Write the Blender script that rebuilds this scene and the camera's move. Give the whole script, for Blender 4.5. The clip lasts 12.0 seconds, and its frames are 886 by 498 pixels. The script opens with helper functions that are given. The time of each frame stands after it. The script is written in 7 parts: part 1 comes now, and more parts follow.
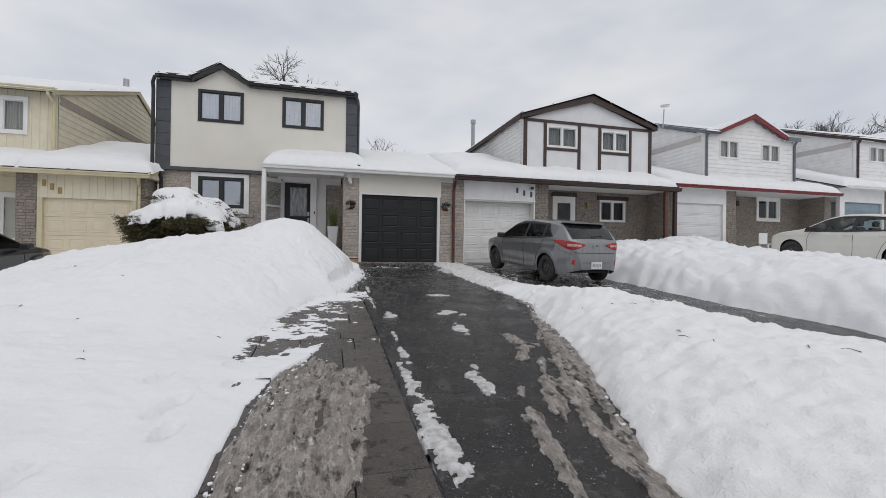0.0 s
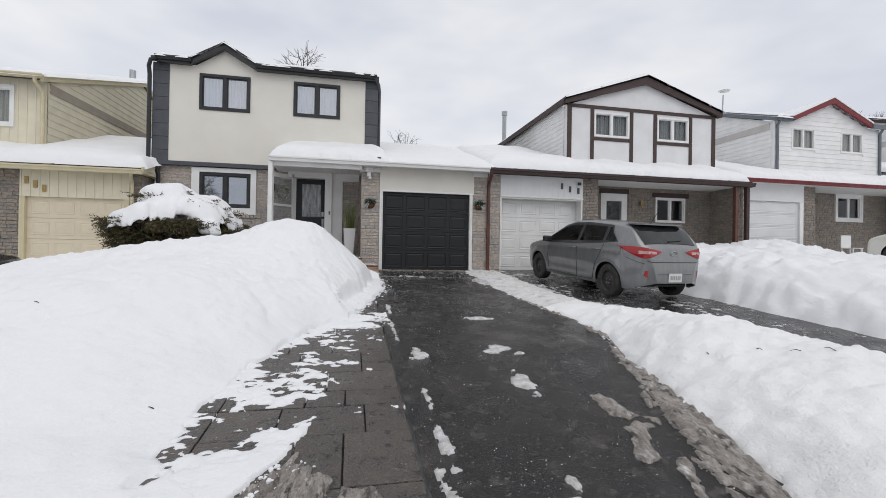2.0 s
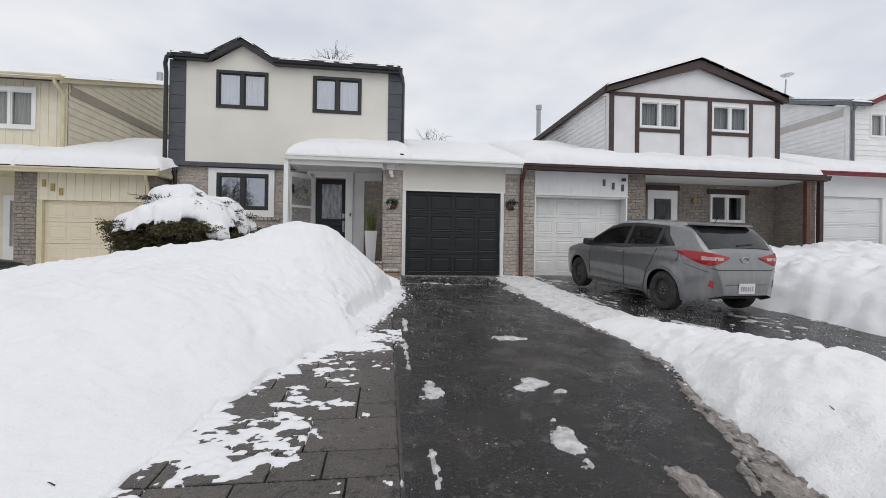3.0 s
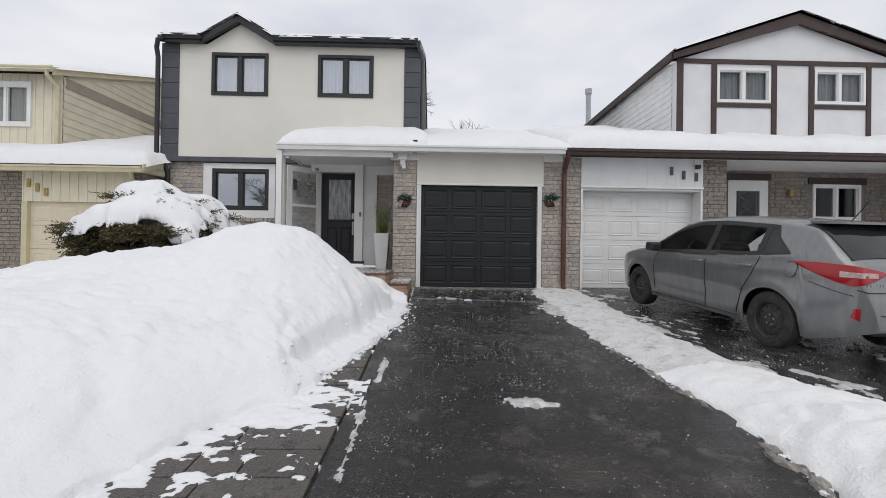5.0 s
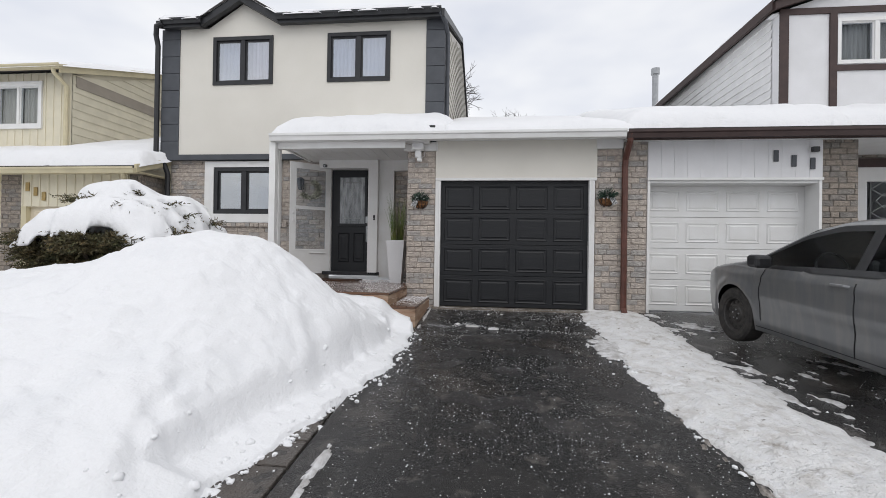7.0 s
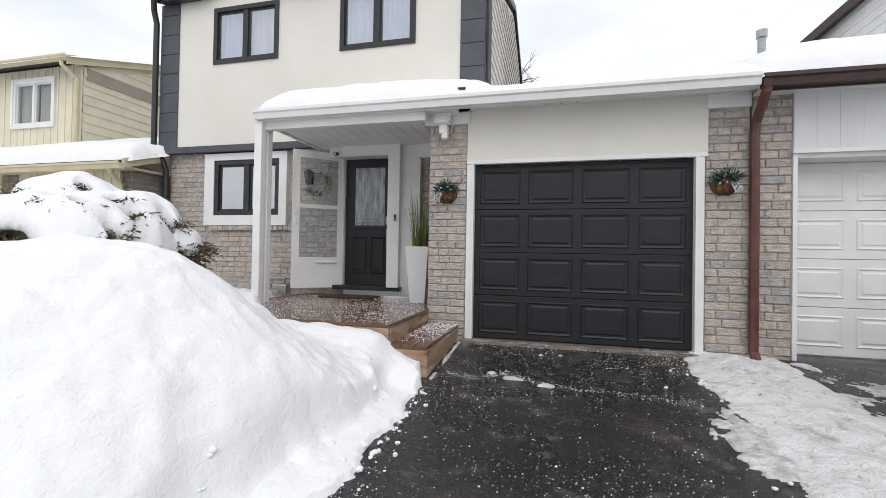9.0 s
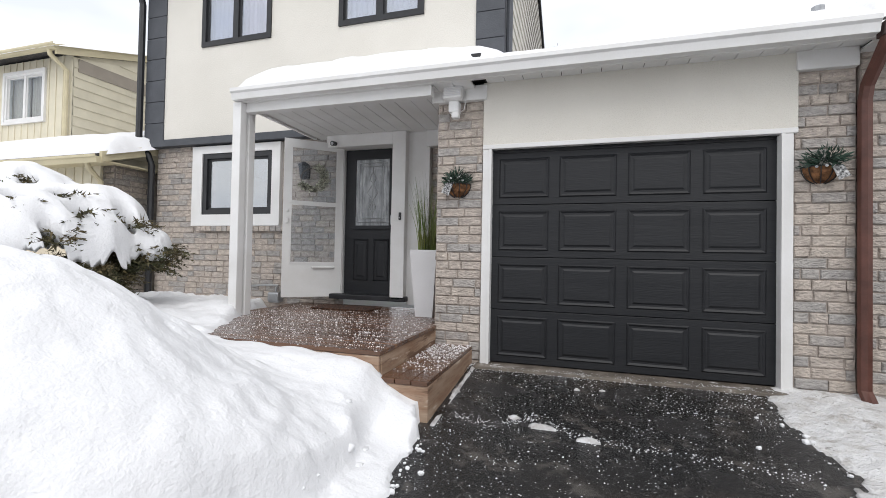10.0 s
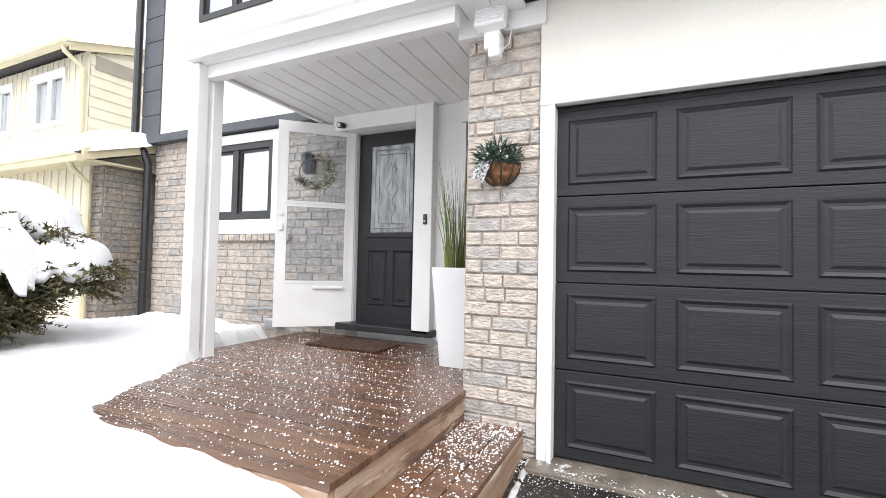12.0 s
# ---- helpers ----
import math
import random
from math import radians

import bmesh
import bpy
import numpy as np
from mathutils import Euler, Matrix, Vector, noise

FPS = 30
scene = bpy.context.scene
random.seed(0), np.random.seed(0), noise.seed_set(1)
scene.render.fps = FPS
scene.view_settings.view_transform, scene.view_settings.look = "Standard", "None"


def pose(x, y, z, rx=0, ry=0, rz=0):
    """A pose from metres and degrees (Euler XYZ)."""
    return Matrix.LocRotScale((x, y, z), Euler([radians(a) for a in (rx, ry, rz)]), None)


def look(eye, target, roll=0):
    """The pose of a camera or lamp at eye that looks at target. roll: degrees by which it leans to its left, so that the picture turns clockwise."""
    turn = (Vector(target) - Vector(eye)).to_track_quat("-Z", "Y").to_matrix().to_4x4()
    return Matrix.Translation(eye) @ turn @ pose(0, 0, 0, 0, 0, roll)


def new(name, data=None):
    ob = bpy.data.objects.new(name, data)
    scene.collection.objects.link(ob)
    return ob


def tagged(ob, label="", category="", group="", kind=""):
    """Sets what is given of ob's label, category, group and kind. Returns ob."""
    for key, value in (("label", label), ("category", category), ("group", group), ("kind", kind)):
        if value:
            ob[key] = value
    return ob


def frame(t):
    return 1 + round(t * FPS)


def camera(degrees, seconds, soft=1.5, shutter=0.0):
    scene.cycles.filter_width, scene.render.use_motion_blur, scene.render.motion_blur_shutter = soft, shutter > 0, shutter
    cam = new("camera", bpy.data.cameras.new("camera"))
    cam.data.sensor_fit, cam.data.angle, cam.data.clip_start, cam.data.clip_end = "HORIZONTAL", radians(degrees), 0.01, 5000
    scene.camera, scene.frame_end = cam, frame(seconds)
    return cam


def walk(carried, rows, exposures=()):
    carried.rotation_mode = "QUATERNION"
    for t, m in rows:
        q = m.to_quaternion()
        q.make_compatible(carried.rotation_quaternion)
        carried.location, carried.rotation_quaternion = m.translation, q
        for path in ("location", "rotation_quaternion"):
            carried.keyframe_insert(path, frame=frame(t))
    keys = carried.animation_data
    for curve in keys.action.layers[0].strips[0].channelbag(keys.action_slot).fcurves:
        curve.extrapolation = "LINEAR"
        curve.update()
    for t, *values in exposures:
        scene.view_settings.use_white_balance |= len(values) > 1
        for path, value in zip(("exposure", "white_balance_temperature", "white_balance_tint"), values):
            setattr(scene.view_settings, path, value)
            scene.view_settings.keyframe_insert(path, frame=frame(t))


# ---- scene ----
cam = camera(90.6, 12.0, soft=0.8)
PATH = [
    (0, (-0.923, -14.011, 0.417), (-0.417, -12.076, 0.423), 0.8),
    (0.5, (-0.913, -13.514, 0.414), (-0.407, -11.579, 0.426), 0.9),
    (1, (-0.892, -13.048, 0.456), (-0.394, -11.111, 0.47), 1.0),
    (1.5, (-0.818, -12.562, 0.519), (-0.337, -10.62, 0.53), 0.9),
    (2, (-0.726, -12.05, 0.551), (-0.319, -10.092, 0.559), 0.9),
    (2.5, (-0.58, -11.572, 0.589), (-0.244, -9.601, 0.595), 0.9),
    (3, (-0.403, -11.091, 0.638), (-0.145, -9.107, 0.647), 0.8),
    (5, (0.382, -9.183, 0.758), (0.419, -7.183, 0.769), 0.8),
    (5.5, (0.587, -8.725, 0.842), (0.573, -6.725, 0.854), 0.7),
    (6, (0.689, -8.267, 0.841), (0.622, -6.268, 0.854), 0.9),
    (6.5, (0.823, -7.827, 0.897), (0.691, -5.831, 0.906), 0.9),
    (7, (0.935, -7.402, 0.942), (0.719, -5.414, 0.954), 0.9),
    (9, (1.048, -5.318, 1.028), (0.554, -3.38, 1.055), 1.0),
    (9.5, (0.985, -4.804, 1.046), (0.456, -2.876, 1.078), 1.0),
    (10, (0.9, -4.335, 1.058), (0.317, -2.422, 1.095), 1.1),
    (10.5, (0.837, -3.875, 1.086), (0.201, -1.98, 1.126), 1.1),
    (11, (0.779, -3.428, 1.121), (0.069, -1.559, 1.173), 1.0),
    (11.5, (0.666, -3.054, 1.149), (-0.108, -1.211, 1.216), 1.2),
    (12, (0.57, -2.68, 1.173), (-0.264, -0.863, 1.237), 1.2),
]
walk(cam, [(t, look(eye, target, roll)) for t, eye, target, roll in PATH],
     [(0, 0.15), (1, 0.27), (2.5, 0.36), (5.5, 0.36), (7, 0.50), (9, 0.78), (10.5, 1.13), (11, 1.52), (12, 1.90)])
# ---- world and sun: overcast winter noon ----
wd = bpy.data.worlds.new("overcast")
scene.world = wd
wd.use_nodes = True
wn, wl = wd.node_tree.nodes, wd.node_tree.links
wbg = wn["Background"]
sky = wn.new("ShaderNodeTexSky")
sky.sky_type = "NISHITA"
sky.sun_disc = False
sky.sun_elevation, sky.sun_rotation = radians(42), radians(150)
tcw = wn.new("ShaderNodeTexCoord")
mpw = wn.new("ShaderNodeMapping")
mpw.inputs["Scale"].default_value = (1.0, 1.0, 2.6)
cl = wn.new("ShaderNodeTexNoise")
cl.inputs["Scale"].default_value, cl.inputs["Detail"].default_value, cl.inputs["Roughness"].default_value = 1.9, 4.0, 0.5
rmp = wn.new("ShaderNodeValToRGB")
rmp.color_ramp.elements[0].position, rmp.color_ramp.elements[0].color = 0.36, (0.575, 0.60, 0.67, 1)
rmp.color_ramp.elements[1].position, rmp.color_ramp.elements[1].color = 0.62, (0.81, 0.81, 0.815, 1)
skm = wn.new("ShaderNodeVectorMath")
skm.operation = "SCALE"
skm.inputs["Scale"].default_value = 0.10
mxw = wn.new("ShaderNodeMix")
mxw.data_type = "RGBA"
mxw.inputs["Factor"].default_value = 0.93
wl.new(tcw.outputs["Generated"], mpw.inputs["Vector"])
wl.new(mpw.outputs["Vector"], cl.inputs["Vector"])
wl.new(cl.outputs["Fac"], rmp.inputs["Fac"])
wl.new(sky.outputs["Color"], skm.inputs[0])
wl.new(skm.outputs["Vector"], mxw.inputs["A"])
wl.new(rmp.outputs["Color"], mxw.inputs["B"])
wl.new(mxw.outputs["Result"], wbg.inputs["Color"])
wbg.inputs["Strength"].default_value = 0.90
sun = new("sun", bpy.data.lights.new("sun", "SUN"))
sun.data.energy, sun.data.angle, sun.data.color = 0.65, radians(50), (1.0, 0.97, 0.93)
sun.matrix_world = look((4, -9, 12), (0, 0, 0))


# ---- materials ----
def mat(name, col, rough=0.7, metal=0.0, var=0.08, scale=6.0, bump=0.1, fine=60.0, tint=None, spec=0.5, rand=0.0, island=False, stretch=(1, 1, 1), cov=0.5, coat=0.0, rvar=0.0, blots=()):
    """A surface with colour variation at two scales, relief, and optional variation from piece to piece."""
    m = bpy.data.materials.new(name)
    m.use_nodes = True
    n, l = m.node_tree.nodes, m.node_tree.links
    b = n["Principled BSDF"]
    b.inputs["Roughness"].default_value, b.inputs["Metallic"].default_value = rough, metal
    b.inputs["Specular IOR Level"].default_value = spec
    b.inputs["Coat Weight"].default_value = coat
    b.inputs["Coat Roughness"].default_value = 0.08
    tc, mp = n.new("ShaderNodeTexCoord"), n.new("ShaderNodeMapping")
    mp.inputs["Scale"].default_value = stretch
    geo = n.new("ShaderNodeNewGeometry")
    l.new(geo.outputs["Position"], mp.inputs["Vector"])
    big, sm = n.new("ShaderNodeTexNoise"), n.new("ShaderNodeTexNoise")
    big.inputs["Scale"].default_value, big.inputs["Detail"].default_value = scale, 5.0
    sm.inputs["Scale"].default_value, sm.inputs["Detail"].default_value = fine, 3.0
    for x in (big, sm):
        l.new(mp.outputs["Vector"], x.inputs["Vector"])
    r = n.new("ShaderNodeValToRGB")
    t2 = tint or tuple(c * (1 - 2.5 * var) for c in col)
    r.color_ramp.elements[0].position, r.color_ramp.elements[1].position = cov - 0.17, cov + 0.17
    r.color_ramp.elements[0].color, r.color_ramp.elements[1].color = (*t2, 1), (*col, 1)
    l.new(big.outputs["Fac"], r.inputs["Fac"])
    mul = n.new("ShaderNodeMapRange")
    mul.inputs["To Min"].default_value, mul.inputs["To Max"].default_value = 1 - var, 1 + var
    l.new(sm.outputs["Fac"], mul.inputs["Value"])
    vm = n.new("ShaderNodeVectorMath")
    vm.operation = "SCALE"
    l.new(r.outputs["Color"], vm.inputs[0])
    l.new(mul.outputs["Result"], vm.inputs["Scale"])
    out = vm.outputs["Vector"]
    for bc, bs, bt, bw in blots:
        bn, br_, bmx = n.new("ShaderNodeTexNoise"), n.new("ShaderNodeMapRange"), n.new("ShaderNodeMix")
        bn.inputs["Scale"].default_value, bn.inputs["Detail"].default_value, bn.inputs["Roughness"].default_value = bs, 9.0, 0.62
        br_.inputs["From Min"].default_value, br_.inputs["From Max"].default_value = bt - bw, bt + bw
        bmx.data_type = "RGBA"
        bmx.inputs["B"].default_value = (*bc, 1)
        l.new(mp.outputs["Vector"], bn.inputs["Vector"])
        l.new(bn.outputs["Fac"], br_.inputs["Value"])
        l.new(br_.outputs["Result"], bmx.inputs["Factor"])
        l.new(out, bmx.inputs["A"])
        out = bmx.outputs["Result"]
    if rand:
        src = geo.outputs["Random Per Island"] if island else n.new("ShaderNodeObjectInfo").outputs["Random"]
        mr = n.new("ShaderNodeMapRange")
        mr.inputs["To Min"].default_value, mr.inputs["To Max"].default_value = 1 - rand, 1 + rand
        l.new(src, mr.inputs["Value"])
        v2 = n.new("ShaderNodeVectorMath")
        v2.operation = "SCALE"
        l.new(out, v2.inputs[0])
        l.new(mr.outputs["Result"], v2.inputs["Scale"])
        out = v2.outputs["Vector"]
    l.new(out, b.inputs["Base Color"])
    if rvar:
        rv = n.new("ShaderNodeMapRange")
        rv.inputs["To Min"].default_value, rv.inputs["To Max"].default_value = rough + rvar, max(rough - rvar, 0.03)
        rv.inputs["From Min"].default_value, rv.inputs["From Max"].default_value = 0.3, 0.7
        l.new(big.outputs["Fac"], rv.inputs["Value"])
        l.new(rv.outputs["Result"], b.inputs["Roughness"])
    if bump:
        bp = n.new("ShaderNodeBump")
        bp.inputs["Strength"].default_value, bp.inputs["Distance"].default_value = bump, 0.02
        l.new(sm.outputs["Fac"], bp.inputs["Height"])
        l.new(bp.outputs["Normal"], b.inputs["Normal"])
    return m


def brick_mat(name, cols, island=False):
    """Rough-faced brick whose colour is picked piece by piece from a few."""
    m = mat(name, (0.345, 0.345, 0.345), rough=0.9, var=0.14, scale=17, bump=1.0, fine=48, spec=0.25, stretch=(0.7, 1, 1.3), blots=(((0.235, 0.235, 0.24), 22.0, 0.60, 0.05), ((0.40, 0.40, 0.40), 34.0, 0.66, 0.03)))
    n, l = m.node_tree.nodes, m.node_tree.links
    b = n["Principled BSDF"]
    src = n["Geometry"].outputs["Random Per Island"] if island else n.new("ShaderNodeObjectInfo").outputs["Random"]
    r = n.new("ShaderNodeValToRGB")
    r.color_ramp.interpolation = "CONSTANT"
    while len(r.color_ramp.elements) < len(cols):
        r.color_ramp.elements.new(0.5)
    for i, c in enumerate(cols):
        r.color_ramp.elements[i].position, r.color_ramp.elements[i].color = i / len(cols), (*c, 1)
    l.new(src, r.inputs["Fac"])
    vm = n.new("ShaderNodeMix")
    vm.data_type, vm.blend_type = "RGBA", "MULTIPLY"
    vm.inputs["Factor"].default_value = 1.0
    old = b.inputs["Base Color"].links[0].from_socket
    br = n.new("ShaderNodeVectorMath")
    br.operation = "SCALE"
    br.inputs["Scale"].default_value = 2.9
    l.new(old, br.inputs[0])
    l.new(r.outputs["Color"], vm.inputs["A"])
    l.new(br.outputs["Vector"], vm.inputs["B"])
    l.new(vm.outputs["Result"], b.inputs["Base Color"])
    return m


def glass_mat(name, normal=0.1, rough=0.01, clear=(0.9, 0.92, 0.94), power=4.0):
    """A window pane: see-through with a reflection that grows with the angle."""
    m = bpy.data.materials.new(name)
    m.use_nodes = True
    n, l = m.node_tree.nodes, m.node_tree.links
    n.remove(n["Principled BSDF"])
    t, g, f, x = n.new("ShaderNodeBsdfTransparent"), n.new("ShaderNodeBsdfGlossy"), n.new("ShaderNodeLayerWeight"), n.new("ShaderNodeMixShader")
    pw, ma = n.new("ShaderNodeMath"), n.new("ShaderNodeMapRange")
    pw.operation = "POWER"
    pw.inputs[1].default_value = power
    t.inputs["Color"].default_value = (*clear, 1)
    g.inputs["Roughness"].default_value = rough
    g.inputs["Color"].default_value = (0.95, 0.97, 1.0, 1)
    f.inputs["Blend"].default_value = 0.5
    ma.inputs["To Min"].default_value, ma.inputs["To Max"].default_value = normal, 1.0
    l.new(f.outputs["Facing"], pw.inputs[0])
    l.new(pw.outputs[0], ma.inputs["Value"])
    l.new(ma.outputs["Result"], x.inputs[0])
    l.new(t.outputs[0], x.inputs[1])
    l.new(g.outputs[0], x.inputs[2])
    l.new(x.outputs[0], n["Material Output"].inputs["Surface"])
    return m


def snow_mat(name, col, dirt, cov=0.3, scale=1.6, bump=0.2, crust=0.35, blots=()):
    """Snow: fine grain, and a crusted, pocked relief at hand size."""
    m = mat(name, col, rough=0.65, var=0.035, scale=scale, bump=bump, fine=70, tint=dirt, spec=0.3, cov=cov, blots=blots)
    n, l = m.node_tree.nodes, m.node_tree.links
    b = n["Principled BSDF"]
    old = b.inputs["Normal"].links[0].from_socket
    for sc, dist, k in ((7.0, 0.05, 1.0), (24.0, 0.022, 1.0)):
        tx, bp = n.new("ShaderNodeTexNoise"), n.new("ShaderNodeBump")
        tx.inputs["Scale"].default_value, tx.inputs["Detail"].default_value, tx.inputs["Roughness"].default_value = sc, 6.0, 0.62
        bp.inputs["Strength"].default_value, bp.inputs["Distance"].default_value = crust * k, dist
        l.new(n["Mapping"].outputs["Vector"], tx.inputs["Vector"])
        l.new(tx.outputs["Fac"], bp.inputs["Height"])
        l.new(old, bp.inputs["Normal"])
        old = bp.outputs["Normal"]
    l.new(old, b.inputs["Normal"])
    return m


M_SNOW = snow_mat("snow", (0.80, 0.805, 0.82), (0.73, 0.74, 0.76))
M_SNOW_D = snow_mat("ploughed_snow", (0.85, 0.85, 0.855), (0.78, 0.772, 0.765), cov=0.34, scale=2.2, bump=0.4, crust=0.5)
M_SNOW_T = snow_mat("trodden_snow", (0.80, 0.80, 0.80), (0.60, 0.575, 0.55), cov=0.40, scale=6.0, bump=0.8, crust=0.9, blots=(((0.42, 0.39, 0.36), 4.0, 0.63, 0.06), ((0.80, 0.80, 0.81), 11.0, 0.56, 0.06), ((0.30, 0.275, 0.25), 17.0, 0.66, 0.04)))
M_SLUSH = mat("slush", (0.34, 0.308, 0.28), rough=0.36, var=0.5, scale=14, bump=1.0, fine=90, stretch=(1, 0.32, 1), tint=(0.15, 0.13, 0.114), cov=0.46, rvar=0.12, blots=(((0.050, 0.043, 0.037), 16.0, 0.58, 0.05), ((0.42, 0.40, 0.38), 26.0, 0.58, 0.05), ((0.68, 0.67, 0.66), 12.0, 0.665, 0.04)))
M_ICE = mat("ice", (0.70, 0.70, 0.71), rough=0.35, var=0.16, scale=14, bump=0.9, fine=60, tint=(0.36, 0.345, 0.33), cov=0.46)
M_PELLET = mat("ice_pellet", (0.78, 0.79, 0.81), rough=0.35, var=0.05, scale=30, bump=0)
M_ASPHALT = mat("wet_asphalt", (0.0085, 0.0083, 0.0085), rough=0.25, var=0.7, scale=2.6, bump=0.6, fine=110, tint=(0.017, 0.0155, 0.0145), cov=0.43, spec=0.45, rvar=0.14, blots=(((0.034, 0.028, 0.024), 1.3, 0.585, 0.06), ((0.075, 0.068, 0.061), 5.0, 0.62, 0.05), ((0.10, 0.096, 0.092), 19.0, 0.655, 0.03), ((0.22, 0.215, 0.21), 60.0, 0.64, 0.02)))
M_ASPHALT_W = mat("very_wet_asphalt", (0.0085, 0.0083, 0.0085), rough=0.20, var=0.7, scale=2.6, bump=0.6, fine=110, tint=(0.017, 0.0155, 0.0145), cov=0.43, spec=0.45, rvar=0.12, blots=(((0.034, 0.028, 0.024), 1.3, 0.585, 0.06), ((0.075, 0.068, 0.061), 5.0, 0.62, 0.05), ((0.10, 0.096, 0.092), 19.0, 0.655, 0.03), ((0.22, 0.215, 0.21), 60.0, 0.64, 0.02)))
M_PAVER = mat("wet_paver", (0.062, 0.054, 0.048), rough=0.34, var=0.45, scale=9, bump=1.0, fine=60, tint=(0.092, 0.078, 0.067), cov=0.45, rand=0.14, rvar=0.14, blots=(((0.10, 0.088, 0.077), 4.5, 0.59, 0.06), ((0.020, 0.017, 0.015), 9.0, 0.60, 0.05), ((0.20, 0.19, 0.18), 30.0, 0.66, 0.02)))
M_JOINT = mat("paver_bed", (0.034, 0.030, 0.027), rough=0.8, var=0.3, scale=20)
M_CONC_W = mat("wet_concrete", (0.20, 0.172, 0.142), rough=0.5, var=0.25, scale=5, bump=0.4, tint=(0.085, 0.07, 0.056), cov=0.5, rvar=0.12, blots=(((0.55, 0.54, 0.52), 9.0, 0.63, 0.03),))
M_STUCCO = mat("stucco", (0.74, 0.715, 0.655), rough=0.92, var=0.035, scale=1.3, bump=0.35, fine=130, spec=0.2, tint=(0.70, 0.675, 0.615))
M_TRIM = mat("white_paint", (0.78, 0.78, 0.775), rough=0.5, var=0.03, scale=3, bump=0.05, tint=(0.72, 0.715, 0.70))
M_BWHITE = mat("white_board", (0.72, 0.72, 0.735), rough=0.65, var=0.03, scale=2, bump=0.1, tint=(0.66, 0.66, 0.67))
M_BLACK = mat("black_frame", (0.022, 0.023, 0.026), rough=0.42, var=0.15, scale=8, bump=0.05)
M_CHAR = mat("charcoal_paint", (0.0095, 0.0107, 0.0133), rough=0.5, spec=0.42, var=0.16, scale=5, bump=0.14, fine=40, stretch=(0.25, 1, 3), tint=(0.0145, 0.0155, 0.018))
M_GREY = mat("slate_grey_panel", (0.072, 0.078, 0.090), rough=0.6, var=0.08, scale=5, bump=0.2, rand=0.06)
M_MORTAR = mat("mortar", (0.52, 0.455, 0.405), rough=0.95, var=0.15, scale=12, bump=0.5, fine=90)
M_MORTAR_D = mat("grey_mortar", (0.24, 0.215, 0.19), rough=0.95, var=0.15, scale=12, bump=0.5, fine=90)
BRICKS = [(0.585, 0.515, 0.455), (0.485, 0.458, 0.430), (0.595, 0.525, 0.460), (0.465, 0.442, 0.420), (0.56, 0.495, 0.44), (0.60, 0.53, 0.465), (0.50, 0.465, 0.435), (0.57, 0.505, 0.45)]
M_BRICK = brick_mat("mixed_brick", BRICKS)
# the same bricks at about 0.6 of their colour, for all joined brickwork
M_BRICK_J = brick_mat("mixed_brick_dark", [(c[0] * 0.60, c[1] * 0.59, c[2] * 0.57) for c in BRICKS], island=True)
M_DECK = mat("wet_deck_wood", (0.088, 0.045, 0.028), rough=0.16, var=0.25, scale=4, bump=0.3, fine=30, stretch=(0.25, 3, 1), tint=(0.18, 0.097, 0.056), cov=0.42, rand=0.2, rvar=0.1)
M_WOOD = mat("raw_wood", (0.42, 0.31, 0.225), rough=0.75, var=0.2, scale=3.5, bump=0.3, fine=30, stretch=(0.6, 0.6, 4), tint=(0.24, 0.135, 0.08), cov=0.48, blots=(((0.155, 0.088, 0.054), 2.6, 0.55, 0.03), ((0.55, 0.45, 0.36), 4.0, 0.62, 0.03)))
M_BROWN = mat("brown_trim", (0.052, 0.029, 0.026), rough=0.6, var=0.12, scale=6, bump=0.15)
M_RUST = mat("red_brown_pipe", (0.125, 0.048, 0.034), rough=0.5, var=0.15, scale=8, bump=0.1)
M_RED = mat("dark_red_trim", (0.20, 0.025, 0.032), rough=0.6, var=0.12, scale=6)
M_CREAM = mat("cream_board", (0.70, 0.65, 0.51), rough=0.7, var=0.04, scale=3, bump=0.15)
M_CREAM_L = mat("cream_siding", (0.62, 0.575, 0.45), rough=0.65, var=0.05, scale=3, bump=0.12, rand=0.02)
M_CREAM_T = mat("cream_trim", (0.60, 0.535, 0.36), rough=0.6, var=0.05, scale=4)
M_TAUPE = mat("taupe_band", (0.30, 0.265, 0.22), rough=0.7, var=0.05, scale=4)
M_CREAM_D = mat("cream_garage", (0.68, 0.60, 0.46), rough=0.55, var=0.03, scale=3, bump=0.1)
M_SIDING = mat("pale_siding", (0.780, 0.780, 0.780), rough=0.6, var=0.04, scale=3, bump=0.08, rand=0.02)
M_SIDING_A = mat("beige_siding", (0.50, 0.475, 0.42), rough=0.6, var=0.05, scale=3, bump=0.1, rand=0.02)
M_BANDG = mat("grey_beige_band", (0.50, 0.475, 0.46), rough=0.7, var=0.04, scale=4)
M_BLUEGREY = mat("blue_grey_trim", (0.14, 0.16, 0.185), rough=0.55, var=0.08, scale=6)
M_BLUEDOOR = mat("blue_grey_garage", (0.22, 0.30, 0.34), rough=0.55, var=0.06, scale=4)
M_SHINGLE = mat("roof_shingle", (0.075, 0.068, 0.065), rough=0.95, var=0.3, scale=20, bump=0.5)
M_ROOM = mat("room_wall", (0.42, 0.41, 0.40), rough=0.9, var=0.05, scale=2, bump=0)
M_SHEER = mat("sheer_curtain", (0.44, 0.46, 0.56), rough=0.9, var=0.08, scale=2.5, bump=0.05, stretch=(8, 8, 0.3))
M_PINK = mat("pale_curtain", (0.56, 0.50, 0.56), rough=0.9, var=0.1, scale=2.5, bump=0.05, stretch=(8, 8, 0.3))
M_PANE = glass_mat("window_pane", 0.30)
